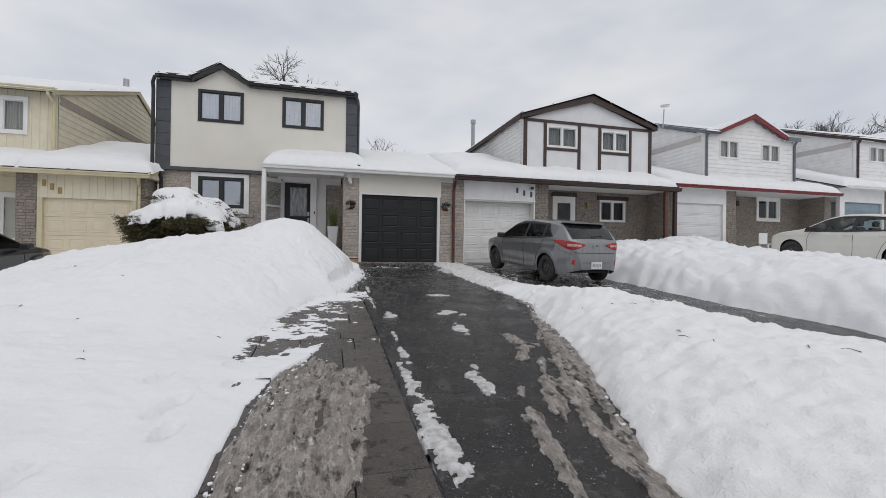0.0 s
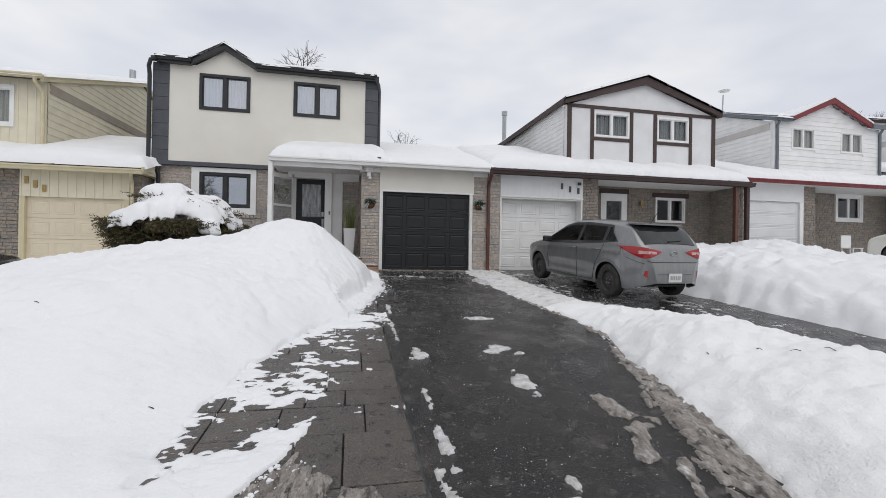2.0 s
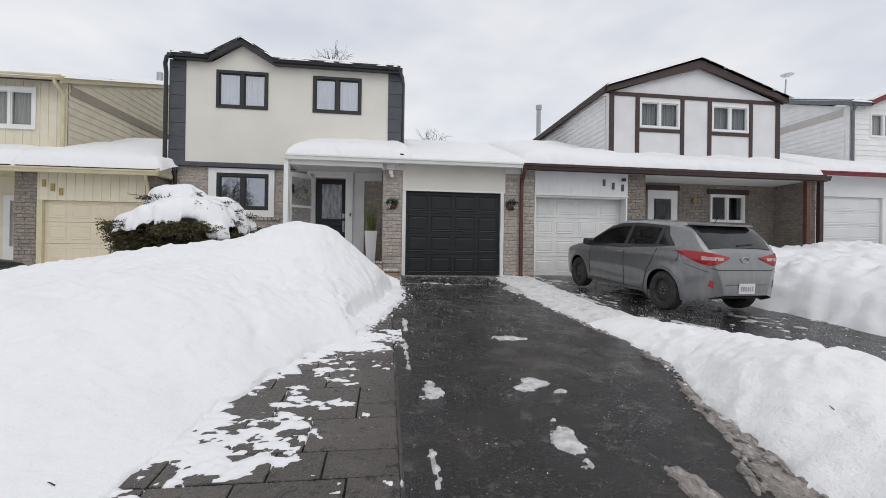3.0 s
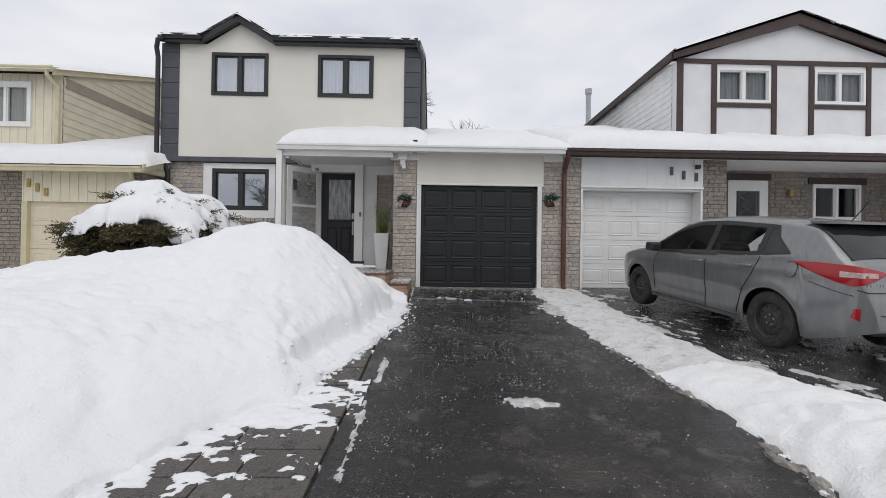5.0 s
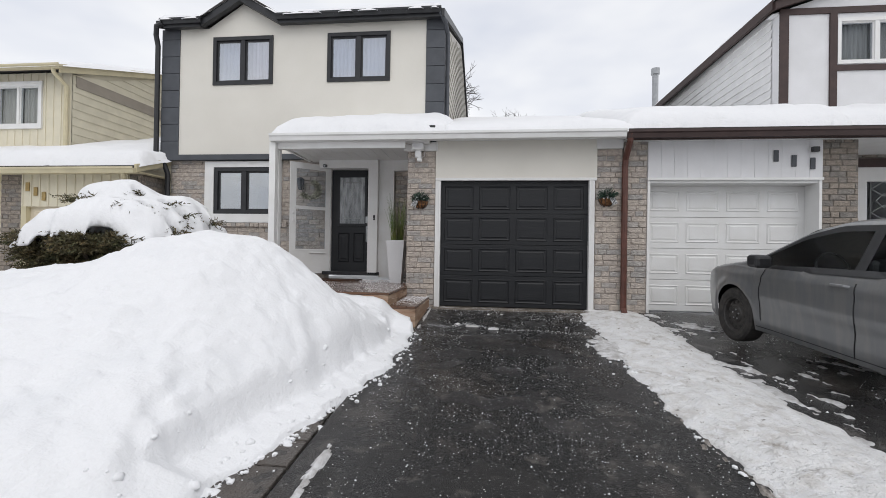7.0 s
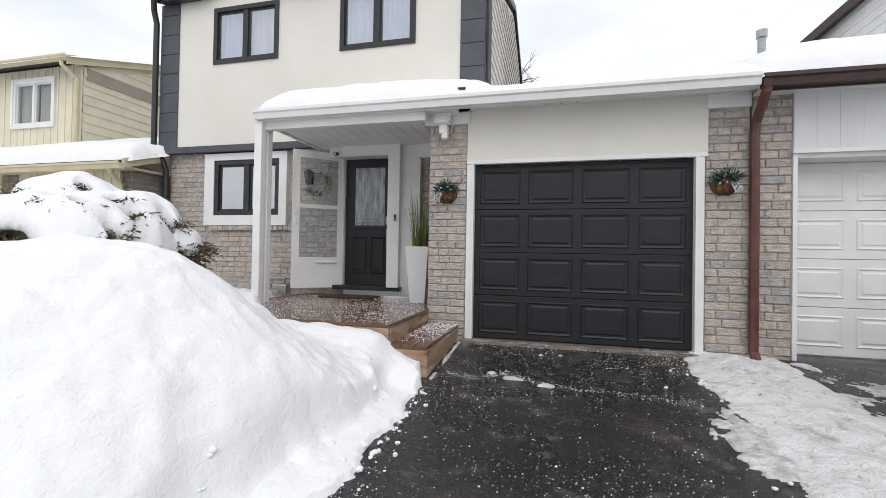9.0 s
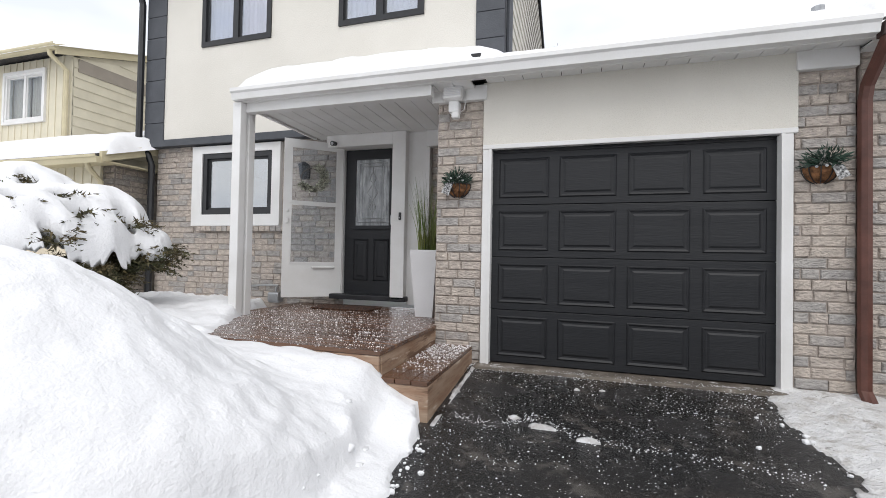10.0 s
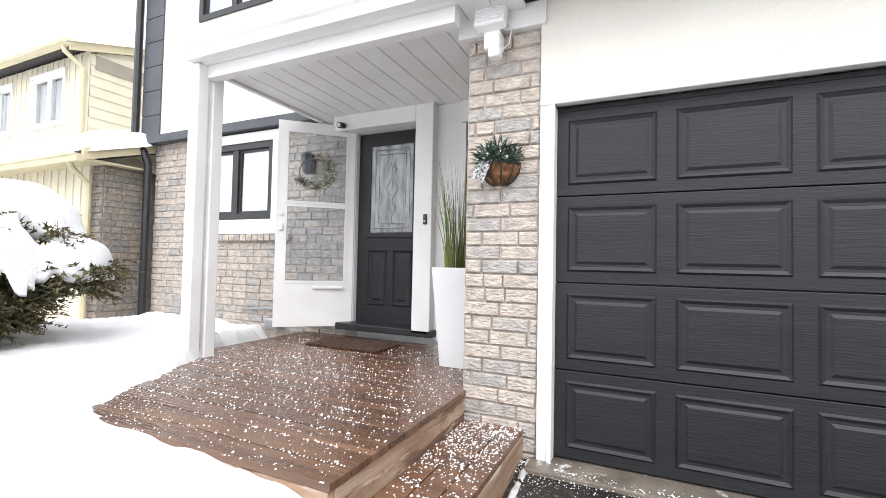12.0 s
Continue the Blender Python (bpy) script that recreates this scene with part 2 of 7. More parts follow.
M_DRAPE = mat("grey_drape", (0.30, 0.30, 0.285), rough=0.9, var=0.1, scale=2.5, bump=0.05, stretch=(8, 8, 0.3))
M_DRAPE2 = mat("beige_drape", (0.50, 0.48, 0.42), rough=0.9, var=0.1, scale=2.5, bump=0.05, stretch=(8, 8, 0.3))
M_PANE_D = glass_mat("plain_pane", 0.012, power=4.5)
M_METAL = mat("grey_metal", (0.42, 0.43, 0.44), rough=0.35, metal=0.8, var=0.08, scale=9, bump=0)
M_CONC = mat("concrete", (0.30, 0.285, 0.26), rough=0.9, var=0.18, scale=9, bump=0.5, fine=70, tint=(0.19, 0.175, 0.16))


# ---- building helpers ----
def mesh_of(bm, name):
    me = bpy.data.meshes.new(name)
    bm.to_mesh(me)
    bm.free()
    return me


def part(name, bm, material, parent=None, label="", smooth=False):
    """Links a bmesh as one mesh object under a thing or a part."""
    me = bm if isinstance(bm, bpy.types.Mesh) else mesh_of(bm, name)
    if material and not me.materials:
        me.materials.append(material)
    ob = new(name, me)
    if smooth:
        me.shade_smooth()
    if parent:
        ob.parent = parent
    return tagged(ob, label)


def thing(name, label, category, group="", kind="", at=(0, 0, 0), rz=0.0):
    e = new(name)
    e.empty_display_size = 0.2
    e.matrix_world = pose(*at, 0, 0, rz)
    return tagged(e, label, category, group, kind)


def box(bm, x0, x1, y0, y1, z0, z1, bev=0.0):
    r = bmesh.ops.create_cube(bm, size=1.0)
    vs = r["verts"]
    for v in vs:
        v.co = Vector(((x0 + x1) / 2 + v.co.x * (x1 - x0), (y0 + y1) / 2 + v.co.y * (y1 - y0), (z0 + z1) / 2 + v.co.z * (z1 - z0)))
    if bev:
        es = list({e for v in vs for e in v.link_edges})
        bmesh.ops.bevel(bm, geom=es, offset=bev, segments=2, affect="EDGES", profile=0.5)
    return bm


def nb(*a, bev=0.0):
    return box(bmesh.new(), *a, bev=bev)


def bx(name, dims, material, parent=None, label="", bev=0.0):
    return part(name, nb(*dims, bev=bev), material, parent, label)


def prism(bm, pts, axis, a, b):
    """A slab: a polygon in the plane across axis, from a to b along it. Axis x: points are (y, z); axis y: (x, z)."""
    mk = (lambda p, s: (s, p[0], p[1])) if axis == "x" else (lambda p, s: (p[0], s, p[1])) if axis == "y" else (lambda p, s: (p[0], p[1], s))
    f0 = [bm.verts.new(mk(p, a)) for p in pts]
    f1 = [bm.verts.new(mk(p, b)) for p in pts]
    bm.faces.new(f0)
    bm.faces.new(f1[::-1])
    for i in range(len(pts)):
        j = (i + 1) % len(pts)
        bm.faces.new((f0[i], f1[i], f1[j], f0[j]))
    bmesh.ops.recalc_face_normals(bm, faces=bm.faces)
    return bm


def tube(bm, pts, r, seg=10):
    """A round bar along a line of points; r is one radius or one for each point."""
    rings = []
    for i, p in enumerate(pts):
        p = Vector(p)
        d = (Vector(pts[min(i + 1, len(pts) - 1)]) - Vector(pts[max(i - 1, 0)])).normalized()
        u = d.orthogonal().normalized() if i == 0 else (u - d * u.dot(d)).normalized()
        w = d.cross(u)
        rr = r[i] if isinstance(r, (list, tuple)) else r
        rings.append([bm.verts.new(p + rr * (math.cos(k * math.tau / seg) * u + math.sin(k * math.tau / seg) * w)) for k in range(seg)])
    for a, b in zip(rings, rings[1:]):
        for k in range(seg):
            bm.faces.new((a[k], a[(k + 1) % seg], b[(k + 1) % seg], b[k]))
    bm.faces.new(rings[0][::-1])
    bm.faces.new(rings[-1])
    return bm


def holed(bm, x0, x1, z0, z1, y0, y1, holes):
    """A wall along x from y0 to y1 in one shell, with rectangular holes (hx0, hx1, hz0, hz1) through it."""
    xs = sorted({x0, x1, *[min(max(h[i], x0), x1) for h in holes for i in (0, 1)]})
    zs = sorted({z0, z1, *[min(max(h[i], z0), z1) for h in holes for i in (2, 3)]})
    nx, nz = len(xs) - 1, len(zs) - 1

    def solid(i, k):
        if not (0 <= i < nx and 0 <= k < nz):
            return False
        mx, mz = (xs[i] + xs[i + 1]) / 2, (zs[k] + zs[k + 1]) / 2
        return not any(h[0] < mx < h[1] and h[2] < mz < h[3] for h in holes)

    vs = {}

    def v(i, k, s):
        if (i, k, s) not in vs:
            vs[i, k, s] = bm.verts.new((xs[i], y1 if s else y0, zs[k]))
        return vs[i, k, s]

    for i in range(nx):
        for k in range(nz):
            if not solid(i, k):
                continue
            bm.faces.new((v(i, k, 0), v(i + 1, k, 0), v(i + 1, k + 1, 0), v(i, k + 1, 0)))
            bm.faces.new((v(i, k, 1), v(i, k + 1, 1), v(i + 1, k + 1, 1), v(i + 1, k, 1)))
            for di, dk, a, b in ((-1, 0, (i, k), (i, k + 1)), (1, 0, (i + 1, k + 1), (i + 1, k)), (0, -1, (i + 1, k), (i, k)), (0, 1, (i, k + 1), (i + 1, k + 1))):
                if not solid(i + di, k + dk):
                    bm.faces.new((v(*a, 0), v(*b, 0), v(*b, 1), v(*a, 1)))
    bmesh.ops.recalc_face_normals(bm, faces=bm.faces)
    return bm


def vnoise(x, y, seed=0):
    """Smooth lattice noise in 0..1 for arrays."""
    xi, yi = np.floor(x).astype(np.int64), np.floor(y).astype(np.int64)
    fx, fy = x - xi, y - yi
    fx, fy = fx * fx * (3 - 2 * fx), fy * fy * (3 - 2 * fy)

    def h(a, b):
        n = (a * 374761393 + b * 668265263 + seed * 1274126177) & 0xFFFFFFFF
        n = ((n ^ (n >> 13)) * 1274126177) & 0xFFFFFFFF
        return ((n ^ (n >> 16)) & 0xFFFF) / 65535.0

    return (h(xi, yi) * (1 - fx) + h(xi + 1, yi) * fx) * (1 - fy) + (h(xi, yi + 1) * (1 - fx) + h(xi + 1, yi + 1) * fx) * fy


def fbm(x, y, octaves=4, seed=0):
    s, a, t = 0, 1.0, 0
    for i in range(octaves):
        s = s + a * vnoise(x * 2**i, y * 2**i, seed + i)
        t += a
        a *= 0.5
    return s / t


def sheet(name, xs, ys, zf, material, keep=None, smooth=True, parent=None):
    """A height field over the grid xs, ys; keep(x, y, z) picks the cells that are built."""
    X, Y = np.meshgrid(np.asarray(xs, float), np.asarray(ys, float))
    Z = zf(X, Y)
    nx, ny = len(xs), len(ys)
    idx = np.arange(nx * ny).reshape(ny, nx)
    q = np.stack([idx[:-1, :-1], idx[:-1, 1:], idx[1:, 1:], idx[1:, :-1]], -1).reshape(-1, 4)
    if keep is not None:
        k = keep(X, Y, Z).ravel()
        q = q[k[q].any(1)]
    used = np.unique(q)
    remap = np.full(nx * ny, -1)
    remap[used] = np.arange(len(used))
    co = np.stack([X.ravel(), Y.ravel(), Z.ravel()], -1)[used]
    me = bpy.data.meshes.new(name)
    me.from_pydata(co.tolist(), [], remap[q].tolist())
    me.update()
    return part(name, me, material, parent, smooth=smooth)


def smooth01(a, b, x):
    t = np.clip((x - a) / (b - a), 0, 1)
    return t * t * (3 - 2 * t)


def lift(x):
    """How far the row of houses steps up from one end of the street to the other."""
    x = np.asarray(x, float)
    return -0.37 * smooth01(-5.6, -7.0, x) + 0.42 * smooth01(11.6, 13.2, x) + 0.4 * smooth01(20.5, 22.5, x)


def gz(x, y):
    """The bare ground: falls from the garages to the street."""
    y = np.asarray(y, float)
    s = np.where(y > -6, 0.085 * y, -0.51 + 0.072 * (y + 6))
    s = np.where(y > 0, 0.0, s)
    s = np.where(y < -14.5, -1.122, s)
    return s + lift(x) * smooth01(-14.5, -7, y)


# ---- ground, drives, street ----
far_x = np.concatenate([np.array([-900, -300, -100, -50]), np.arange(-30, 45, 1.0), np.array([60, 110, 300, 900])])
far_y = np.concatenate([np.array([-900, -300, -120, -60, -40]), np.arange(-30, 30, 1.0), np.array([40, 60, 120, 300, 900])])
ground = tagged(sheet("ground", far_x, far_y, lambda x, y: gz(x, y) - 0.12, M_SNOW), "snow-covered ground of the gardens", "ground", kind="structure")


driveway = tagged(sheet("driveway", np.arange(-0.28, 3.05, 0.09), np.arange(-14.6, 0.02, 0.1), lambda x, y: gz(x, y) + 0.008 * fbm(x * 2, y * 2, 3, 5) - 0.006, M_ASPHALT), "wet black asphalt driveway sloping up to the garage", "driveway", kind="structure")
drive_n = tagged(sheet("neighbour_driveway", np.arange(3.05, 7.2, 0.15), np.arange(-14.6, 0.4, 0.15), lambda x, y: gz(x, y) + 0.01 * fbm(x * 2, y * 2, 3, 9) - 0.008, M_ASPHALT_W), "wet black asphalt driveway under the grey hatchback", "driveway", kind="structure")
drive_c = tagged(sheet("far_driveway", np.arange(13.0, 17.0, 0.5), np.arange(-14.6, 1.0, 0.5), lambda x, y: gz(x, y) - 0.008, M_ASPHALT), "wet asphalt driveway behind the snow bank", "driveway", kind="structure")
drive_l = tagged(sheet("cream_house_driveway", np.arange(-9.2, -6.2, 0.25), np.arange(-14.6, 1.0, 0.25), lambda x, y: gz(x, y) - 0.008, M_ASPHALT), "wet asphalt driveway by the cream house", "driveway", kind="structure")
road = tagged(sheet("road", np.arange(-60, 60.1, 4), np.arange(-22.5, -14.55, 1.0), lambda x, y: gz(x, y) - 0.01, M_SLUSH), "slushy street in front of the houses", "road", kind="structure")


# ---- snow banks ----
def mound(x, y, cx, cy, rx, ry, h, rot=0.0, p=2.0):
    c, s = math.cos(radians(rot)), math.sin(radians(rot))
    u, v = ((x - cx) * c + (y - cy) * s) / rx, (-(x - cx) * s + (y - cy) * c) / ry
    return h * np.exp(-(np.abs(u) ** p + np.abs(v) ** p))


def left_edge(y):
    """Where the left bank meets the drive."""
    return np.interp(y, [-14.6, -12, -11, -10.3, -9.6, -9.1, -7.5, -6.3, -5.9, -5.5, -4.9, -4.3, -3.7, -3, -2, -1.6, -1.35, -1.0], [-1.66, -1.60, -1.55, -1.50, -1.36, -1.86, -1.70, -1.28, -1.02, -0.78, -0.56, -0.40, -0.24, -0.06, -0.05, -0.08, -0.20, -0.34])


FEET = [(-1.80, -9.37), (-1.70, -9.90), (-2.00, -10.32), (-2.07, -10.50), (-1.92, -10.80), (-2.27, -9.87), (-2.45, -11.3), (-3.05, -11.75)]


def left_snow(x, y):
    calm = np.interp(y, [-9.0, -7.0], [0.25, 1.0])
    wob = calm * (0.22 * (fbm(x * 1.3, y * 1.3, 3, 21) - 0.5) + 0.16 * (fbm(x * 5, y * 5, 3, 22) - 0.5))
    d0 = left_edge(y) + wob - x
    d = left_edge(y) + calm * 0.22 * (fbm(x * 1.3, y * 1.3, 3, 21) - 0.5) - x + 0.05
    steep = np.interp(y, [-12, -9, -7, -5, -3, -1.5], [1.7, 1.7, 0.8, 0.45, 0.42, 0.40])
    rise = 1 - np.exp(-np.clip(d, 0, None) / steep)
    t = np.interp(y, [-14.6, -9.6, -8, -3.0, -2.0], [0.30, 0.27, 0.42, 0.44, 0.36]) * rise
    m = mound(x, y, -1.75, -3.35, 0.95, 1.15, 0.62, p=2.2) + mound(x, y, -1.25, -2.85, 0.80, 0.75, 0.26) + mound(x, y, -3.1, -3.6, 1.5, 1.5, 0.50) + mound(x, y, -5.0, -4.1, 1.5, 1.6, 0.22)
    m = m + mound(x, y, -2.9, -6.4, 1.5, 1.5, 0.42) + mound(x, y, -4.2, -1.0, 1.7, 1.5, 0.22) + mound(x, y, -4.4, -10.0, 1.3, 2.5, 0.25) 
    t = t + m * (1 - np.exp(-np.clip(d, 0, None) / (steep * 0.9)))
    t = t + rise * (0.12 * (fbm(x * 0.7, y * 0.7, 3, 31) - 0.5) + 0.035 * (fbm(x * 4, y * 4, 3, 33) - 0.5))
    t = t + rise * (0.05 * (fbm(x * 5, y * 5, 4, 37) - 0.5) + 0.06 * (0.12 - np.abs(fbm(x * 1.7 + 0.5 * y, y * 1.7, 4, 55) - 0.5)) + 0.07 * (0.12 - np.abs(fbm(x * 5, y * 5, 3, 56) - 0.5)) + 0.028 * (fbm(x * 13, y * 13, 2, 57) - 0.5)) + rise * 0.10 * smooth01(0.50, 0.62, fbm(x * 1.6 + 0.4 * y, y * 1.2, 3, 38)) * smooth01(1.2, 0.15, d)
    for fx, fy in FEET:
        q = ((x - fx - 0.25 * (y - fy)) / 0.055) ** 2 + ((y - fy) / 0.13) ** 2
        t = t - np.minimum(t, 0.075) * np.exp(-(q ** 4)) * (0.55 + 0.9 * fbm(x * 22, y * 22, 2, 39))
    # the shovelled face: a low apron, a steep crumbling cut, then the slope
    near = smooth01(-6.2, -5.0, y)
    dn = d + 0.22 * (fbm(x * 1.4, y * 1.4, 2, 41) - 0.5)
    cap = np.interp(dn, [0, 0.10, 0.30, 0.39, 0.61, 0.95, 1.3, 1.9], [0.01, 0.05, 0.10, 0.42, 0.72, 1.04, 1.32, 1.8]) * np.interp(y, [-2.8, -2.0, -1.5], [1, 0.68, 0.6])
    face = smooth01(0.12, 0.30, dn) * smooth01(0.75, 0.42, dn)
    clods = face * (0.05 * (fbm(x * 11, y * 11, 3, 44) - 0.5) + 0.10 * np.clip(fbm(x * 6, y * 6, 2, 45) - 0.55, 0, 1))
    t = np.where(near > 0.01, np.minimum(t, cap + (1 - near) * 1.5), t) + near * clods
    lumps = np.clip(fbm(x * 3.1, y * 3.1, 2, 35) - 0.60, 0, 1) * 0.16 * rise + np.clip(fbm(x * 9, y * 9, 2, 36) - 0.62, 0, 1) * 0.10 * rise
    z = gz(x, y) + np.where((d0 > 0) & (d > 0), t + lumps, -0.05)
    # the deck and its step stay clear
    a = smooth01(-0.04, 0.04, y + 1.29 + 0.05 * (fbm(x * 6, y * 0, 2, 51) - 0.5))
    b = smooth01(-0.10, 0.10, x + 2.05 + (y + 1.32) * 0.62 + 0.35 * (fbm(x * 3, y * 3, 3, 52) - 0.5))
    m = a * b * (x < -0.3)
    z = np.minimum(z, z * (1 - m) + 0.18 * m)
    z = np.where((x > -0.55) & (y > -1.32), np.minimum(z, gz(x, y) - 0.05), z)
    crest = 1.00 + 0.12 * (fbm(x * 1.5, y * 1.5, 3, 54) - 0.5)
    z = np.where((z > crest) & (y > -6), crest + 0.13 * np.tanh((z - crest) / 0.16), z)
    f = smooth01(-1.85, -1.45, y) * smooth01(-2.5, -1.9, x)
    shelf = np.interp(x, [-2.4, -1.8, -1.2, -0.75, -0.55, -0.40, -0.1], [0.37, 0.345, 0.325, 0.295, 0.245, 0.10, 0.02]) + 0.05 * (fbm(x * 5, y * 5, 3, 53) - 0.5)
    z = z * (1 - f) + np.where(z > gz(x, y) - 0.02, shelf * (1 - m) + np.minimum(z, shelf) * m, z) * f
    return z


lx = np.concatenate([np.arange(-13.0, -7.0, 0.25), np.arange(-7.0, -2.4, 0.04), np.arange(-2.4, 0.12, 0.024)])
ly = np.concatenate([np.arange(-14.6, -11.2, 0.05), np.arange(-11.2, -6.4, 0.03), np.arange(-6.4, -1.2, 0.026), np.arange(-1.2, 1.42, 0.045)])
bank_l = tagged(sheet("snow_bank", lx, ly, left_snow, M_SNOW, keep=lambda x, y, z: (z > gz(x, y) - 0.02)), "high shovelled white snow bank beside the driveway", "snow bank")


def right_edge(y):
    return np.interp(y, [-14.6, -12, -11.5, -10.6, -9.3, -8.8, -7.4, -6.75, -6, -5.2, -4, -3, -1.5, -0.5, 0], [0.35, 0.95, 1.1, 1.5, 1.92, 2.06, 2.38, 2.65, 2.71, 2.58, 2.42, 2.40, 2.37, 2.35, 2.38])


def strip_edge(y):
    return np.interp(y, [-14.6, -11, -9, -7.5, -6.2, -5, -4, -2, 0], [6.0, 5.4, 4.9, 4.6, 4.2, 3.75, 3.5, 3.4, 3.3])


def right_snow(x, y):
    wob = 0.2 * (fbm(x * 1.7, y * 1.7, 3, 61) - 0.5) + 0.16 * (fbm(x * 6, y * 6, 3, 62) - 0.5)
    d = np.minimum(x - right_edge(y) + wob, strip_edge(y) - x + wob * 1.2)
    top = np.interp(y, [-14.6, -12, -9, -7.6, -6.6, -5.5, -4, -2, 0], [0.5, 0.50, 0.47, 0.44, 0.32, 0.20, 0.115, 0.075, 0.055])
    wide = np.interp(y, [-14.6, -9, -6.5, -4, 0], [0.75, 0.55, 0.4, 0.3, 0.3])
    t = top * (1 - np.exp(-np.clip(d, 0, None) / wide)) + mound(x, y, 2.95, -7.95, 0.55, 0.6, 0.16) + mound(x, y, 2.6, -10.2, 0.7, 1.2, 0.06)
    rise = 1 - np.exp(-np.clip(d, 0, None) / 0.2)
    far = smooth01(-4.6, -6.2, y)
    t = t + rise * top * (0.34 * (fbm(x * 1.2, y * 1.2, 4, 71) - 0.5) + 0.22 * (fbm(x * 4.5, y * 4.5, 4, 73) - 0.5)) * (0.4 + 0.6 * far)
    t = t + rise * np.clip(fbm(x * 5, y * 5, 2, 75) - 0.58, 0, 1) * 0.14 * far
    t = t + rise * (0.05 * (fbm(x * 9, y * 9, 3, 76) - 0.5) + 0.05 * (0.10 - np.abs(fbm(x * 3, y * 3, 3, 77) - 0.5)) + 0.03 * (fbm(x * 16, y * 16, 2, 78) - 0.5))
    return gz(x, y) + np.where(d > 0, t, -0.05)


bank_r = tagged(sheet("snow_bank", np.arange(0.3, 7.2, 0.036), np.arange(-14.6, -4.9, 0.04), right_snow, M_SNOW_D, keep=lambda x, y, z: (z > gz(x, y) - 0.02)), "ploughed snow ridge between the two driveways", "snow bank")
tagged(sheet("trodden_snow", np.arange(2.1, 4.6, 0.022), np.arange(-4.94, 0.05, 0.024), right_snow, M_SNOW_T, keep=lambda x, y, z: (z > gz(x, y) - 0.02)), "trodden dirty snow strip between the two driveways", "snow strip")


def far_snow(x, y):
    wob = 0.3 * (fbm(x * 1.5, y * 1.5, 3, 81) - 0.5) + 0.14 * (fbm(x * 5, y * 5, 2, 82) - 0.5)
    lo = np.interp(y, [-14.6, -9, -6, -3.5, 0.3], [7.3, 7.0, 6.6, 6.45, 6.5])
    d = x - lo + wob
    top = np.interp(x, [6.5, 8.5, 11, 12.5, 14, 17, 30], [0.85, 0.98, 1.0, 0.75, 0.62, 0.62, 0.5]) * smooth01(-15, -9, y) * 0.92
    t = top * (1 - np.exp(-np.clip(d, 0, None) / 0.45)) + mound(x, y, 11.1, -2.0, 1.0, 1.0, 0.28)
    rise = 1 - np.exp(-np.clip(d, 0, None) / 0.25)
    t = t + rise * (0.22 * (fbm(x * 0.9, y * 0.9, 4, 91) - 0.5) + 0.14 * (fbm(x * 4, y * 4, 3, 93) - 0.5) + 0.09 * (fbm(x * 8, y * 8, 3, 94) - 0.5) + 0.16 * (0.10 - np.abs(fbm(x * 2.2, y * 2.2, 3, 95) - 0.5)))
    t = t * np.where(y > -0.6, np.clip(1 - (y + 0.6) / 1.5, 0.15, 1), 1)
    return gz(np.minimum(x, 12), y) + np.where(d > 0, t, -0.05)


bank_f = tagged(sheet("snow_bank", np.concatenate([np.arange(6.3, 12.5, 0.07), np.arange(12.5, 40, 0.3)]), np.arange(-14.6, 1.1, 0.08), far_snow, M_SNOW, keep=lambda x, y, z: (z > gz(np.minimum(x, 12), y) - 0.02)), "long lumpy white snow bank in the front gardens", "snow bank")


def fan_edge(y):
    """Left edge of the tyre-churned fan that swings in from the street."""
    return np.interp(y, [-14.6, -11, -10.36, -9.95, -9.59, -9.16, -8.86, -8.3], [-1.66, -1.55, -1.50, -1.44, -1.33, -1.10, -0.99, -0.86])


def thin_snow(x, y):
    """Blown and trodden thin snow that lies in rags over the pavers."""
    d = left_edge(y) - x
    n1 = 0.62 * fbm(x * 2.6 + 0.3 * y, y * 2.9, 5, 41) + 0.48 * fbm(x * 6 + y, y * 11, 4, 42) - 0.05 + 0.34 * (fbm(x * 17, y * 26, 3, 43) - 0.5)
    t = n1 + 0.34 * np.clip(1 + d / 1.1, 0, 1) * smooth01(-4.6, -6.0, y) - 0.70
    e = fan_edge(y) - x + 0.05 * (fbm(x * 6, y * 6, 2, 46) - 0.5)
    t = t + 0.30 * smooth01(0.0, 0.03, e) * smooth01(0.42, 0.10, e) * smooth01(-8.5, -8.9, y)
    t = np.where((y < -8.7) & (e < 0), -1, t)
    return gz(x, y) + np.where((t > 0) & (d < 0.15), 0.004 + np.clip(t, 0, 0.25) * 0.11, -0.03)


tagged(sheet("thin_snow", np.arange(-2.4, -0.18, 0.018), np.arange(-9.8, -4.2, 0.018), thin_snow, M_SNOW, keep=lambda x, y, z: z > gz(x, y)), "thin ragged snow lying over the stone slabs", "snow patch", kind="stuff")


